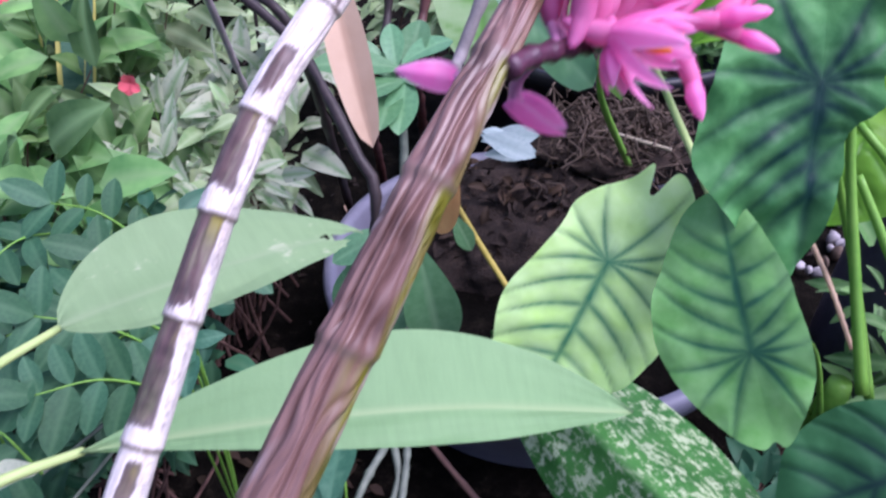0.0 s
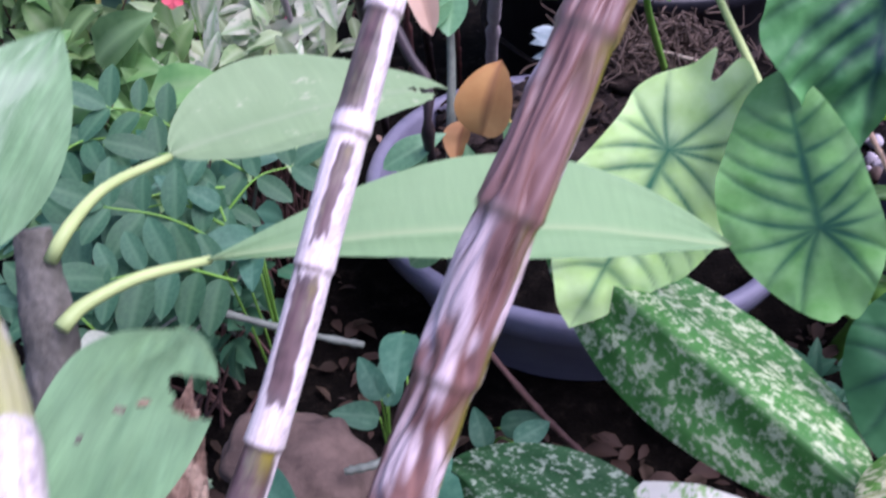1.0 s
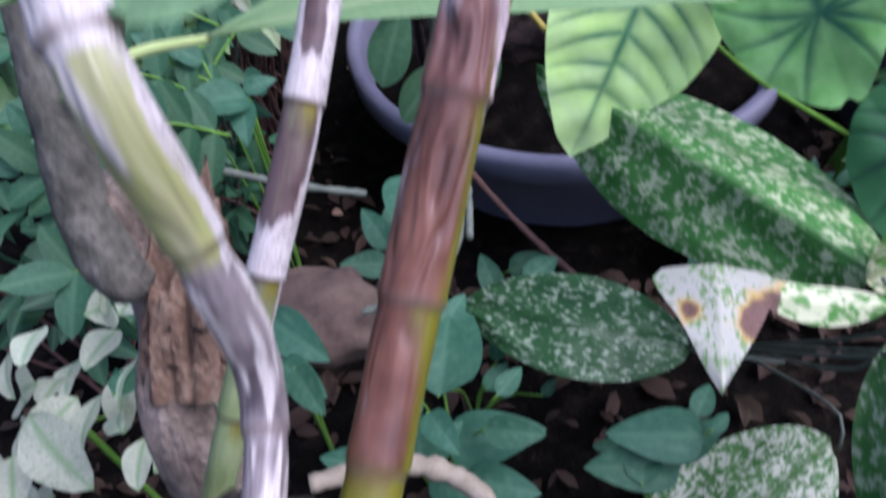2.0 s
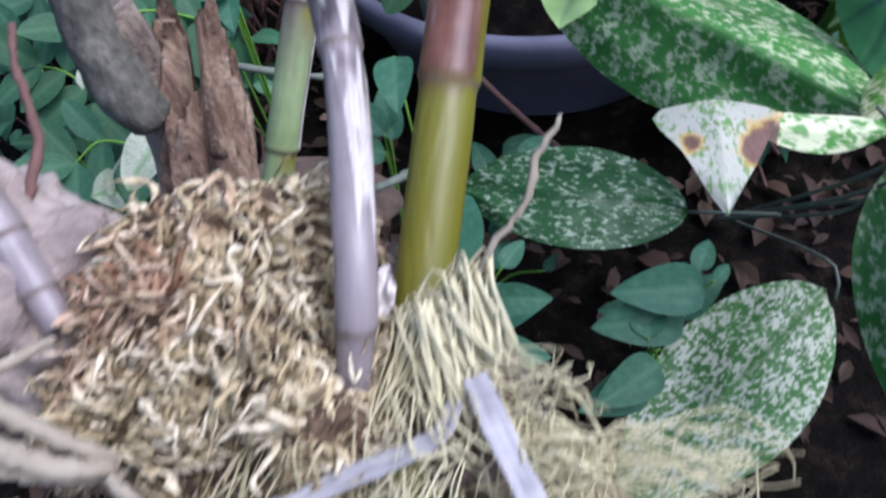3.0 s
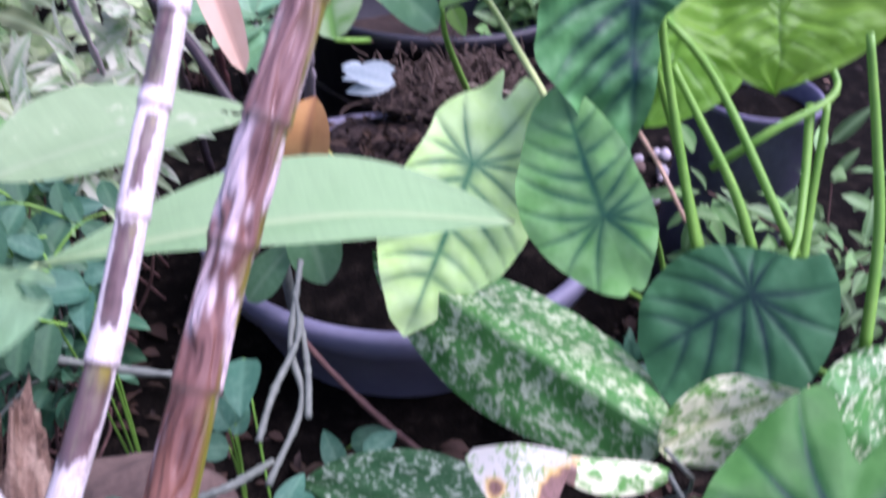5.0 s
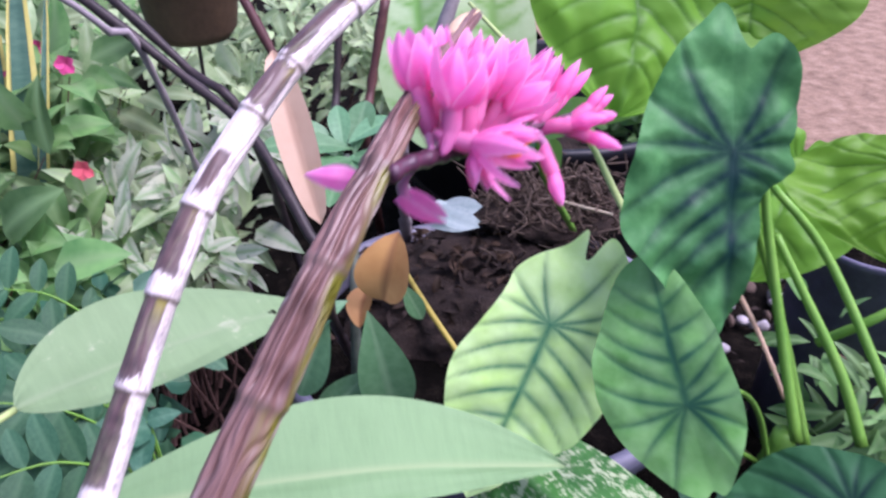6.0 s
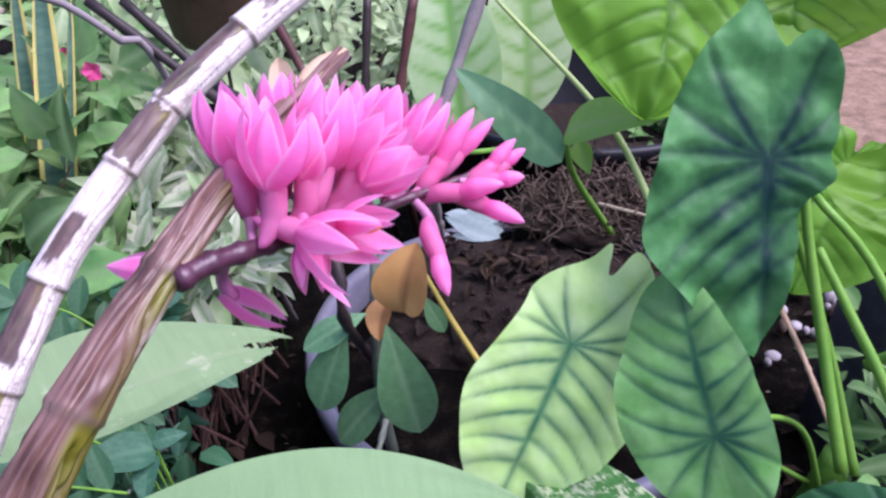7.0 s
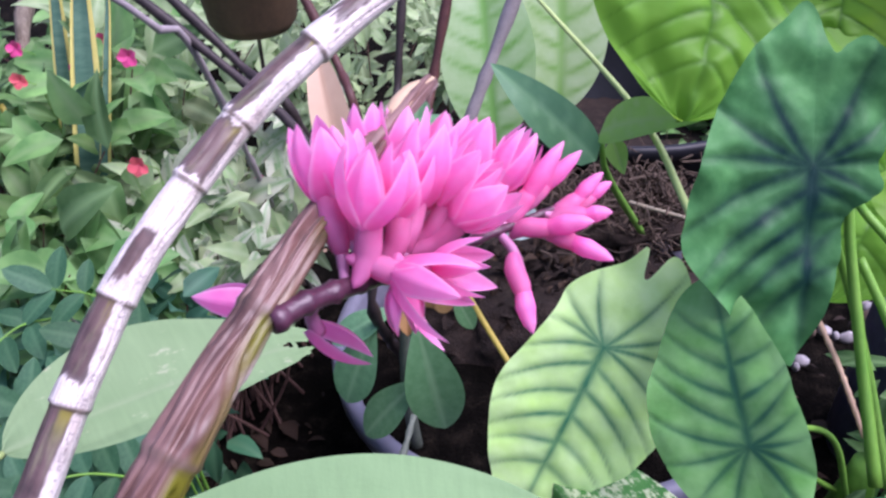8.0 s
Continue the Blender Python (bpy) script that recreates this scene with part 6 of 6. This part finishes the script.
herb([((0.2500, 0.3655, 0.2935), (0.1400, 0.3788, 0.2986)), ((0.2446, 0.3849, 0.3026), (0.2735, 0.4262, 0.2997)), ((0.2527, 0.3599, 0.3148), (0.2784, 0.3805, 0.3106)), ((0.1623, 0.2980, 0.2255), (0.0749, 0.2634, 0.2498)), ((0.1924, 0.3903, 0.2233), (0.1367, 0.4066, 0.2202)), ((0.2198, 0.3817, 0.2259), (0.2913, 0.4012, 0.2615))], foot((0.2630, 0.4041, 0.2243)))
herb([((0.2241, 0.3521, 0.2616), (0.1126, 0.3551, 0.2689)), ((0.2265, 0.3752, 0.2521), (0.2624, 0.4199, 0.2695)), ((0.1733, 0.3281, 0.2677), (0.1893, 0.4059, 0.2599)), ((0.1746, 0.2933, 0.2724), (0.0904, 0.2567, 0.2685))], foot((0.2316, 0.3902, 0.1900)))
herb([((0.0796, 0.7445, 0.1690), (0.1550, 0.7494, 0.1844)), ((0.0583, 0.7201, 0.1466), (0.0398, 0.7829, 0.1726)), ((0.0928, 0.6745, 0.2269), (0.1484, 0.7117, 0.2263)), ((-0.0332, 0.5557, 0.2816), (0.0045, 0.6055, 0.2946)), ((-0.0432, 0.4630, 0.2789), (-0.0188, 0.5720, 0.2936))], foot((0.0628, 0.7642, 0.0924)))
herb([((-0.0675, 0.4396, 0.3247), (-0.1094, 0.3854, 0.3310)), ((-0.0572, 0.4215, 0.3127), (-0.0242, 0.3628, 0.3121)), ((0.0063, 0.4005, 0.2987), (0.0759, 0.3874, 0.2950)), ((0.0275, 0.4579, 0.2755), (0.0628, 0.4929, 0.2763)), ((-0.0574, 0.6895, 0.4392), (-0.0643, 0.5991, 0.4246))], foot((-0.0316, 0.4547, 0.2615)))
herb([((-0.2199, 0.4892, 0.4351), (-0.1512, 0.4342, 0.4151)), ((-0.2081, 0.4390, 0.4189), (-0.1558, 0.3969, 0.4028)), ((-0.1830, 0.4103, 0.4446), (-0.1522, 0.3598, 0.4285)), ((-0.1896, 0.4011, 0.4398), (-0.2068, 0.3630, 0.4436))], foot((-0.2146, 0.5003, 0.3772)))
herb([((-0.2299, 0.7335, 0.5518), (-0.3045, 0.6866, 0.5726)), ((-0.2373, 0.7288, 0.5480), (-0.2319, 0.6733, 0.5236)), ((-0.2353, 0.7366, 0.5584), (-0.1948, 0.7482, 0.5612)), ((-0.3085, 0.7467, 0.6082), (-0.3442, 0.7520, 0.6391)), ((-0.2737, 0.7495, 0.5943), (-0.3180, 0.7515, 0.6214))], foot((-0.2566, 0.7837, 0.4914)))
herb([((-0.4476, 0.5980, 0.5859), (-0.4870, 0.5885, 0.6077)), ((-0.4328, 0.6242, 0.6081), (-0.4500, 0.6386, 0.6435)), ((-0.3915, 0.3048, 0.5102), (-0.3715, 0.3202, 0.5080)), ((-0.3132, 0.3286, 0.5477), (-0.2952, 0.3687, 0.5280)), ((-0.3511, 0.3907, 0.4405), (-0.3666, 0.4291, 0.4511))], foot((-0.4718, 0.6246, 0.5491)))


def frond(a, b, count, size, droop, t, seed):
    """A feather leaf: a thin rib with pairs of oval leaflets."""
    path = spline([a, tuple((np.array(a) + np.array(b)) / 2 + (0, 0, droop)), b], 30)
    v, f, uv = tube_data(path, np.linspace(0.002, 0.0008, 30), 6)
    part("rib", mesh_of("rib", v, f, M_PETIOLE, {"vein": np.zeros(len(v))}, uv), t)
    g = np.random.RandomState(seed)
    d = path[-1] - path[0]
    d /= np.linalg.norm(d)
    side = np.cross(d, (-0.1, -0.6, 0.8))
    side /= np.linalg.norm(side)
    for k in range(count):
        p = path[int(4 + 24 * k / max(1, count - 1))]
        for sg in (-1, 1):
            ln = size * (0.8 + 0.4 * g.rand()) * (1 - 0.3 * abs(k / count - 0.5))
            q = p + (side * sg * 0.9 + d * 0.35) * ln + (0, 0, -0.15 * ln)
            placed_leaf(U_PINN[(k + seed) % 3], t, tuple(p), tuple(q), (-0.15 + 0.3 * g.rand(), -0.5, 0.8), "leaflet")
    placed_leaf(U_PINN[0], t, tuple(path[-1]), tuple(path[-1] + d * size), (-0.1, -0.5, 0.8), "leaflet")


fern = thing("feather_leaved_shrub", (-0.42, 1.1, 0.0), "shrub with dark feather-shaped leaves of oval leaflets", "shrub")
for k, (a, b, n_) in enumerate((((-0.2546, 0.7372, 0.5255), (-0.3860, 0.6962, 0.6362), 6), ((-0.2918, 0.8056, 0.5381), (-0.2048, 0.8686, 0.5730), 3), ((-0.2784, 0.8450, 0.5566), (-0.4453, 0.7214, 0.5806), 6), ((-0.2650, 0.8253, 0.5244), (-0.3638, 0.6762, 0.5572), 5), ((-0.2499, 0.6777, 0.5393), (-0.3587, 0.6066, 0.6067), 6), ((-0.3470, 0.9353, 0.5587), (-0.4589, 0.9285, 0.6290), 5), ((-0.2523, 0.8564, 0.5622), (-0.3725, 0.8448, 0.6082), 4), ((-0.3573, 0.5673, 0.5282), (-0.4131, 0.5861, 0.5888), 5), ((-0.3253, 0.5094, 0.5243), (-0.3803, 0.4766, 0.5486), 4), ((-0.2730, 0.7509, 0.5646), (-0.3644, 0.7404, 0.5999), 4), ((-0.4568, 0.9378, 0.5747), (-0.5232, 0.8259, 0.5897), 5))):
    frond(a, b, max(3, n_ - 1), 0.068, 0.02, fern, k)
    tube("branch", [a, tuple((np.array(a) + (-0.42, 1.1, 0.0)) / 2 + (0, 0.05, 0.03)), (-0.42, 1.1, 0.0)], [0.002, 0.003, 0.005], M_PALESTEM, fern, n=12, sides=6)

cream = thing("cream_variegated_herb", (-0.3668, 0.3415, 0.5194), "low herb with cream and green mottled leaves", "herb", "variegated herbs")
g = np.random.RandomState(77)
CB = np.array((-0.3622, 0.3306, 0.5361))
for k in range(26):
    e = g.normal(size=3) * (0.07, 0.05, 0.06)
    q = CB + e
    p = q + np.array((g.normal() * 0.02, 0.03, -0.01))
    placed_leaf(U_CREAM[k % 4], cream, tuple(p), tuple(q + np.array((g.normal() * 0.02, -0.02, g.normal() * 0.02))), (-0.1 + 0.4 * g.normal(), -0.6, 0.7))
tube("stem", [tuple(CB), (CB[0], CB[1] + 0.06, 0.0)], [0.003, 0.004], M_PETIOLE, cream)

# ---- garden behind: stems, blossoms, shrubs ----
for k, (pts, r, mat, lab) in enumerate((
    ([(-0.3850, 1.2259, 0.9488), (-0.2489, 1.1867, 0.8430), (-0.1466, 1.1302, 0.7733), (-0.0864, 1.0475, 0.7153), (-0.0447, 0.9872, 0.6603), (-0.0253, 0.9721, 0.6332), (-0.0259, 0.9869, 0.5250)], 0.0085, M_DARKSTEM, "dark leaning woody sapling stem"),
    ([(-0.3698, 1.3143, 0.9236), (-0.2473, 1.2649, 0.8129), (-0.1515, 1.2162, 0.7183)], 0.0085, M_DARKSTEM, "dark leaning woody sapling stem"),
    ([(-0.1898, 1.4835, 0.8733), (-0.1249, 1.4330, 0.7470), (-0.0854, 1.3768, 0.6516)], 0.009, M_REDSTEM, "dark red upright bare sapling"),
    ([(-0.0317, 1.7476, 0.7966), (-0.0460, 1.6830, 0.6122), (-0.0530, 1.6335, 0.5032)], 0.010, M_DARKSTEM, "dark upright bare woody sapling"),
    ([(0.0668, 1.7043, 0.8075), (0.0299, 1.6413, 0.6284), (0.0169, 1.5931, 0.5225)], 0.011, M_REDSTEM, "dark red upright bare sapling"),
    ([(0.2023, 1.5145, 0.8790), (0.1584, 1.4819, 0.7679), (0.1016, 1.4247, 0.6275), (0.0910, 1.4016, 0.5810)], 0.013, M_GREYSTEM, "smooth grey-violet upright bare sapling"),
    ([(-0.9627, 2.0286, 0.7298), (-0.9983, 1.9793, 0.6337), (-0.9920, 1.8506, 0.3241)], 0.020, M_BARK, "thin grey bare young tree"),
    ([(-0.8546, 1.5705, 0.6230), (-0.8159, 1.5543, 0.5346), (-0.7859, 1.5445, 0.4795), (-0.7554, 1.5010, 0.3724)], 0.006, M_PETIOLE_YEL, "thin yellow-green leaning bare sapling"),
    ([(-0.8107, 1.4437, 0.5652), (-0.7878, 1.4294, 0.5099), (-0.7634, 1.4131, 0.4543)], 0.005, M_PETIOLE_YEL, "thin yellow-green leaning bare sapling"),
    ([(-0.4625, 1.0532, 0.9995), (-0.4051, 1.0829, 0.9977), (-0.3725, 1.1155, 0.9771), (-0.3258, 1.1508, 0.9161), (-0.2960, 1.2372, 0.8120)], 0.006, M_GREYSTEM, "pale grey arching bare sapling"))):
    end = np.array(pts[-1])
    tagged(twig("sapling", list(pts) + [(end[0] + 0.02, end[1] + 0.45, 0.0)], [r] * 4, mat, lab, n=44, sides=10, category="sapling"), group="bare saplings")
v, f = lathe([(0.001, 0.0), (0.07, 0.0), (0.085, 0.02), (0.10, 0.12), (0.108, 0.13), (0.108, 0.15), (0.095, 0.15), (0.09, 0.12), (0.001, 0.11)], np.array((-0.3122, 1.5484, 0.7652)) + (0, 0.05, 0.0), 40)
hang = thing("hanging_pot", (-0.3122, 1.5484, 0.7652), "rusty brown pot on a dark stand", "plant pot")
part("wall", mesh_of("wall", v, f, M_BROWNDISC), hang)
HP = np.array((-0.3122, 1.5484, 0.7652))
tube("leg", [tuple(HP + (0, 0.07, 0.005)), (HP[0], HP[1] + 0.07, 0.0)], [0.004, 0.004], M_DARKSTEM, hang)

snake = thing("striped_sword_plant", (-0.82, 2.0, 0.0), "upright sword-leaved plant with yellow leaf margins", "foliage plant")
M_SNAKE = plain("sword_leaf", [(0.3, (0.03, 0.09, 0.06)), (0.7, (0.12, 0.22, 0.14))], 12, 0.45, 0.2, stretch=(1, 1, 5))
M_SNAKE_Y = plain("sword_leaf_margin", [(0.3, (0.55, 0.50, 0.12)), (0.7, (0.70, 0.62, 0.2))], 20, 0.45, 0.2)
for k, (a, b, w) in enumerate((((-0.6279, 1.4981, 0.6643), (-0.6152, 1.5876, 0.9220), 0.066), ((-0.5915, 1.4870, 0.6512), (-0.5660, 1.5759, 0.8732), 0.022), ((-0.6965, 1.5557, 0.6585), (-0.6936, 1.6351, 0.9015), 0.045))):
    a, b = np.array(a), np.array(b)
    a = a + (a - b) * max(0.0, a[2] / (b[2] - a[2]))
    leaf("leaf", M_SNAKE_Y, snake, tuple(a + (0, 0.004, 0)), tuple(b), (0.1, -1, 0.2), w, shape="strap", nu=14, nv=6, fold=0.1, arch=0.01, seed=k)
    leaf("leaf", M_SNAKE, snake, tuple(a + (0, -0.004, 0)), tuple(b + (0, -0.004, 0)), (0.1, -1, 0.2), w * 0.66, shape="strap", nu=14, nv=6, fold=0.1, arch=0.01, seed=k)


def blossom_far(p, mat, size, seed):
    g = np.random.RandomState(seed)
    h = Heap()
    p = np.array(p)
    for k in range(5):
        a = 2 * math.pi * k / 5 + g.rand()
        q = p + np.array((math.cos(a), -0.4, math.sin(a))) * size
        h.add(*leaf_data(tuple(p), tuple(q), (0, -1, 0.3), size * 0.9, "obovate", 5, 4, fold=0.1, seed=k))
    t = thing("garden_blossom", p, "small bright pink five-petalled garden flower", "flower", "garden flowers")
    part("petals", h.mesh("petals", mat), t)
    tube("stalk", [tuple(p + (0, 0.004, 0)), tuple(p + (0.01, 0.05, -0.05)), (p[0] + 0.02, p[1] + 0.12, 0.0)], [0.001, 0.0015, 0.002], M_PETIOLE, t, n=10, sides=5)


for k, (p, mat, s_) in enumerate((((-0.5680, 1.5832, 0.7173), M_PINK_FAR, 0.022), ((-0.6263, 1.6218, 0.7391), M_PINK_FAR, 0.018), ((-0.7698, 1.5485, 0.7493), M_PINK_FAR, 0.018), ((-0.7202, 1.4464, 0.7241), M_RED_FAR, 0.018), ((-0.4480, 1.2529, 0.6485), M_RED_FAR, 0.020), ((-0.2918, 1.4247, 0.5225), M_PINK_FAR, 0.020), ((-0.6630, 1.5941, 0.7120), M_PINK_FAR, 0.014), ((-0.6084, 1.3896, 0.7114), M_RED_FAR, 0.014), ((-0.6747, 1.5672, 0.6973), M_PINK_FAR, 0.016), ((-0.5815, 1.3400, 0.5668), M_RED_FAR, 0.016))):
    blossom_far(p, mat, s_, k)


def bush(name, centre, size, count, leaf_len, mat, label, seed, shape="ovate", ratio=0.5, clumps=14, stems=7, group="garden shrubs"):
    """A shrub: forked stems from the ground and leaves in uneven clumps along them."""
    g = np.random.RandomState(seed)
    centre, size = np.array(centre, float), np.array(size, float)
    t = thing(name, (centre[0], centre[1], 0.0), label, "shrub", group)
    tops = [centre + (g.rand(3) - 0.5) * 2 * size * 0.85 for _ in range(clumps)]
    hs = Heap()
    for q in tops[: max(stems, clumps)]:
        r0 = np.array((centre[0] + g.normal() * 0.04, centre[1] + g.normal() * 0.04, 0.0))
        mid = (r0 + q) / 2 + g.normal(size=3) * 0.04
        vv, ff, uu = tube_data(spline([r0, mid, q], 9), np.linspace(0.004, 0.0015, 9), 5, cap=False)
        hs.add(vv, ff, uu)
    part("stem", hs.mesh("stem", M_TWIG), t)
    hl = Heap()
    for i in range(count):
        c = tops[g.randint(len(tops))]
        e = g.normal(size=3)
        e /= np.linalg.norm(e)
        p = c + e * size.mean() * 0.42 * g.rand() ** 0.6
        if p[2] < 0.02:
            continue
        d = e + g.normal(size=3) * 0.55 + np.array((0, -0.35, -0.1))
        d /= np.linalg.norm(d)
        ln = leaf_len * g.uniform(0.6, 1.3)
        nrm = np.array((g.normal() * 0.4, -0.5 + g.normal() * 0.3, 0.8))
        hl.add(*leaf_data(p, p + d * ln, nrm, ln * ratio, shape, 5, 2 if leaf_len < 0.045 else 4, fold=0.12, arch=0.08, seed=i % 17))
    part("foliage", hl.mesh("foliage", mat), t)
    return t


bush("garden_shrub", (-0.7137, 1.3641, 0.4321), (0.26, 0.2, 0.2), 230, 0.105, M_BUSH, "leafy mid-green garden shrub in clumps", 1)
bush("garden_shrub", (-0.9646, 1.8380, 0.5293), (0.3, 0.25, 0.2), 420, 0.075, M_BUSH, "leafy mid-green garden shrub with small leaves", 2)
bush("garden_shrub", (-0.6258, 1.8810, 0.5079), (0.3, 0.2, 0.22), 260, 0.105, M_BUSH2, "light green shrub with pale leaves", 3, ratio=0.42)
bush("garden_shrub", (-0.3686, 1.4914, 0.4729), (0.16, 0.12, 0.14), 90, 0.115, M_CREAM, "shrub with cream-variegated leaves", 4, ratio=0.4)
bush("garden_shrub", (-0.3949, 1.2692, 0.4305), (0.16, 0.10, 0.12), 110, 0.075, M_CREAM, "shrub with cream-variegated leaves", 5, ratio=0.35)
bush("garden_shrub", (-0.6459, 1.1021, 0.4908), (0.2, 0.14, 0.12), 120, 0.12, M_BUSH, "mid-green shrub with broad pointed leaves", 6, ratio=0.55)
bush("garden_shrub", (-0.2332, 2.4990, 0.4122), (0.5, 0.3, 0.3), 800, 0.07, M_BUSH2, "light green shrub with pale leaves", 7)
bush("garden_shrub", (-0.5001, 1.0595, 0.4061), (0.2, 0.12, 0.10), 150, 0.07, M_TEAL, "blue-green shrub with broad pointed leaves", 8, ratio=0.5)
bush("garden_shrub", (-0.7324, 1.5011, 0.5588), (0.22, 0.16, 0.16), 150, 0.11, M_BUSH, "leafy mid-green garden shrub in clumps", 9)
bush("garden_shrub", (-0.3649, 1.3454, 0.4261), (0.18, 0.12, 0.14), 110, 0.10, M_BUSH2, "light green shrub with pale leaves", 10, ratio=0.35)
bush("garden_shrub", (-0.5819, 0.7461, 0.3476), (0.22, 0.12, 0.10), 170, 0.06, M_PINN, "dark low shrub with oval leaves", 11)
bush("garden_shrub", (-0.4155, 0.9092, 0.2688), (0.16, 0.12, 0.08), 120, 0.06, M_PINN, "dark low shrub with oval leaves", 12)
bush("garden_shrub", (-1.3717, 2.7581, 0.3739), (0.7, 0.4, 0.4), 1100, 0.07, M_BUSH, "leafy mid-green garden shrub in clumps", 13)
bush("garden_shrub", (-0.6894, 3.4231, 0.2377), (0.8, 0.4, 0.4), 1100, 0.08, M_BUSH2, "light green shrub with pale leaves", 14)
bush("garden_shrub", (0.8947, 2.3808, 0.3719), (0.3, 0.3, 0.16), 260, 0.08, M_BUSH, "leafy mid-green garden shrub in clumps", 15)
bush("garden_shrub", (1.0652, 0.9684, 0.2864), (0.3, 0.2, 0.16), 180, 0.09, M_BUSH, "leafy mid-green garden shrub in clumps", 16, ratio=0.3, shape="lance")
bush("garden_shrub", (0.5581, 0.8383, 0.1296), (0.16, 0.12, 0.06), 90, 0.07, M_TEAL, "low dark green leafy plant", 17)

# pale striped leaves behind the flowers
far = thing("striped_leaf_plant", (0.42, 2.15, 0.0), "plant with broad pale green striped leaves", "foliage plant")
leaf("leaf", M_AL_FAR, far, (0.1667, 1.6340, 0.4879), (0.1303, 1.8181, 0.8451), (-0.1, -0.9, 0.3), 0.20, shape="oval", nu=40, nv=24, veins=7, fold=0.1, arch=0.05, seed=71, vein_width=0.02)
leaf("leaf", M_AL_FAR, far, (0.3091, 1.7470, 0.5153), (0.3038, 1.9159, 0.8665), (0.2, -0.9, 0.3), 0.20, shape="oval", nu=40, nv=24, veins=7, fold=0.1, arch=0.05, seed=72, vein_width=0.02)
tube("stem", [(0.1667, 1.6340, 0.4879), (0.40, 2.0, 0.3), (0.42, 2.15, 0.0)], [0.006, 0.008, 0.01], M_PETIOLE, far)

# mulch and litter on the ground
litter = thing("leaf_litter", (0.3, 0.9, 0.0), "scattered dry leaves, chips and twigs on the soil", "litter", kind="stuff")
for name, mat, count, size in (("chips", M_MULCH, 1500, 0.022), ("pale_chips", M_BRACT, 160, 0.016), ("dry_leaves", M_LITTER, 260, 0.030), ("dark_leaves", M_DEAD, 500, 0.035)):
    h = Heap()
    g = np.random.RandomState(len(name))
    for i in range(count):
        x, y = (g.uniform(-1.2, 2.4), g.uniform(0.25, 4.5)) if size < 0.025 else (g.uniform(-0.7, 1.0), g.uniform(0.25, 1.3))
        if math.hypot(x - BASIN[0], y - BASIN[1]) < 0.45:
            continue
        p = np.array((x, y, 0.012 + 0.03 * noise.noise((x * 2.1, y * 2.1, 0))))
        a = g.uniform(0, 6.3)
        d = np.array((math.cos(a), math.sin(a), g.uniform(-0.1, 0.3)))
        ln = size * g.uniform(0.5, 2.0)
        h.add(*leaf_data(p, p + d * ln, (g.normal() * 0.3, g.normal() * 0.3, 1), ln * g.uniform(0.25, 0.6), "oval", 3, 2, fold=0.2, arch=0.1, seed=i % 9))
    part(name, h.mesh(name, mat), litter)

# lighter mulch strewn over the open ground farther back
v, f = [], []
for i in range(31):
    for j in range(31):
        x, y = 0.55 + 7.0 * i / 30, 2.35 + 6.0 * j / 30
        x, y = x + 0.5 * noise.noise((y * 1.3, 4, i * 0.05)), y + 0.5 * noise.noise((x * 1.1, 9, j * 0.05)) + 0.2 * noise.noise((x * 4, 2, 0))
        v.append((x, y, 0.045 + 0.02 * noise.noise((x * 3, y * 3, 1)) + 0.02 * noise.noise((x * 11, y * 11, 1))))
f = [(i * 31 + j, (i + 1) * 31 + j, (i + 1) * 31 + j + 1, i * 31 + j + 1) for i in range(30) for j in range(30)]
M_PATH = plain("reddish_mulch", [(0.3, (0.11, 0.068, 0.042)), (0.55, (0.27, 0.18, 0.12)), (0.8, (0.42, 0.31, 0.225))], 16, 0.95, 1.0, 0.008, fine=70)
tagged(new("path", mesh_of("path", v, f, M_PATH)), "reddish-brown mulch path behind the plants", "path", kind="structure")
for k in range(44):
    g = np.random.RandomState(900 + k)
    c_ = np.array((1.024, 1.595, 0.02)) + g.normal(size=3) * (0.13, 0.15, 0.004)
    v, f = lump(c_, tuple(0.008 + 0.014 * g.rand(3)), k, 0.25, 40, 10, 8)
    tagged(new("pebble", mesh_of("pebble", v, f, M_CHIP if k % 3 else M_STONE)), "small pale pebble on the dark soil", "pebble", "pebbles on the soil")
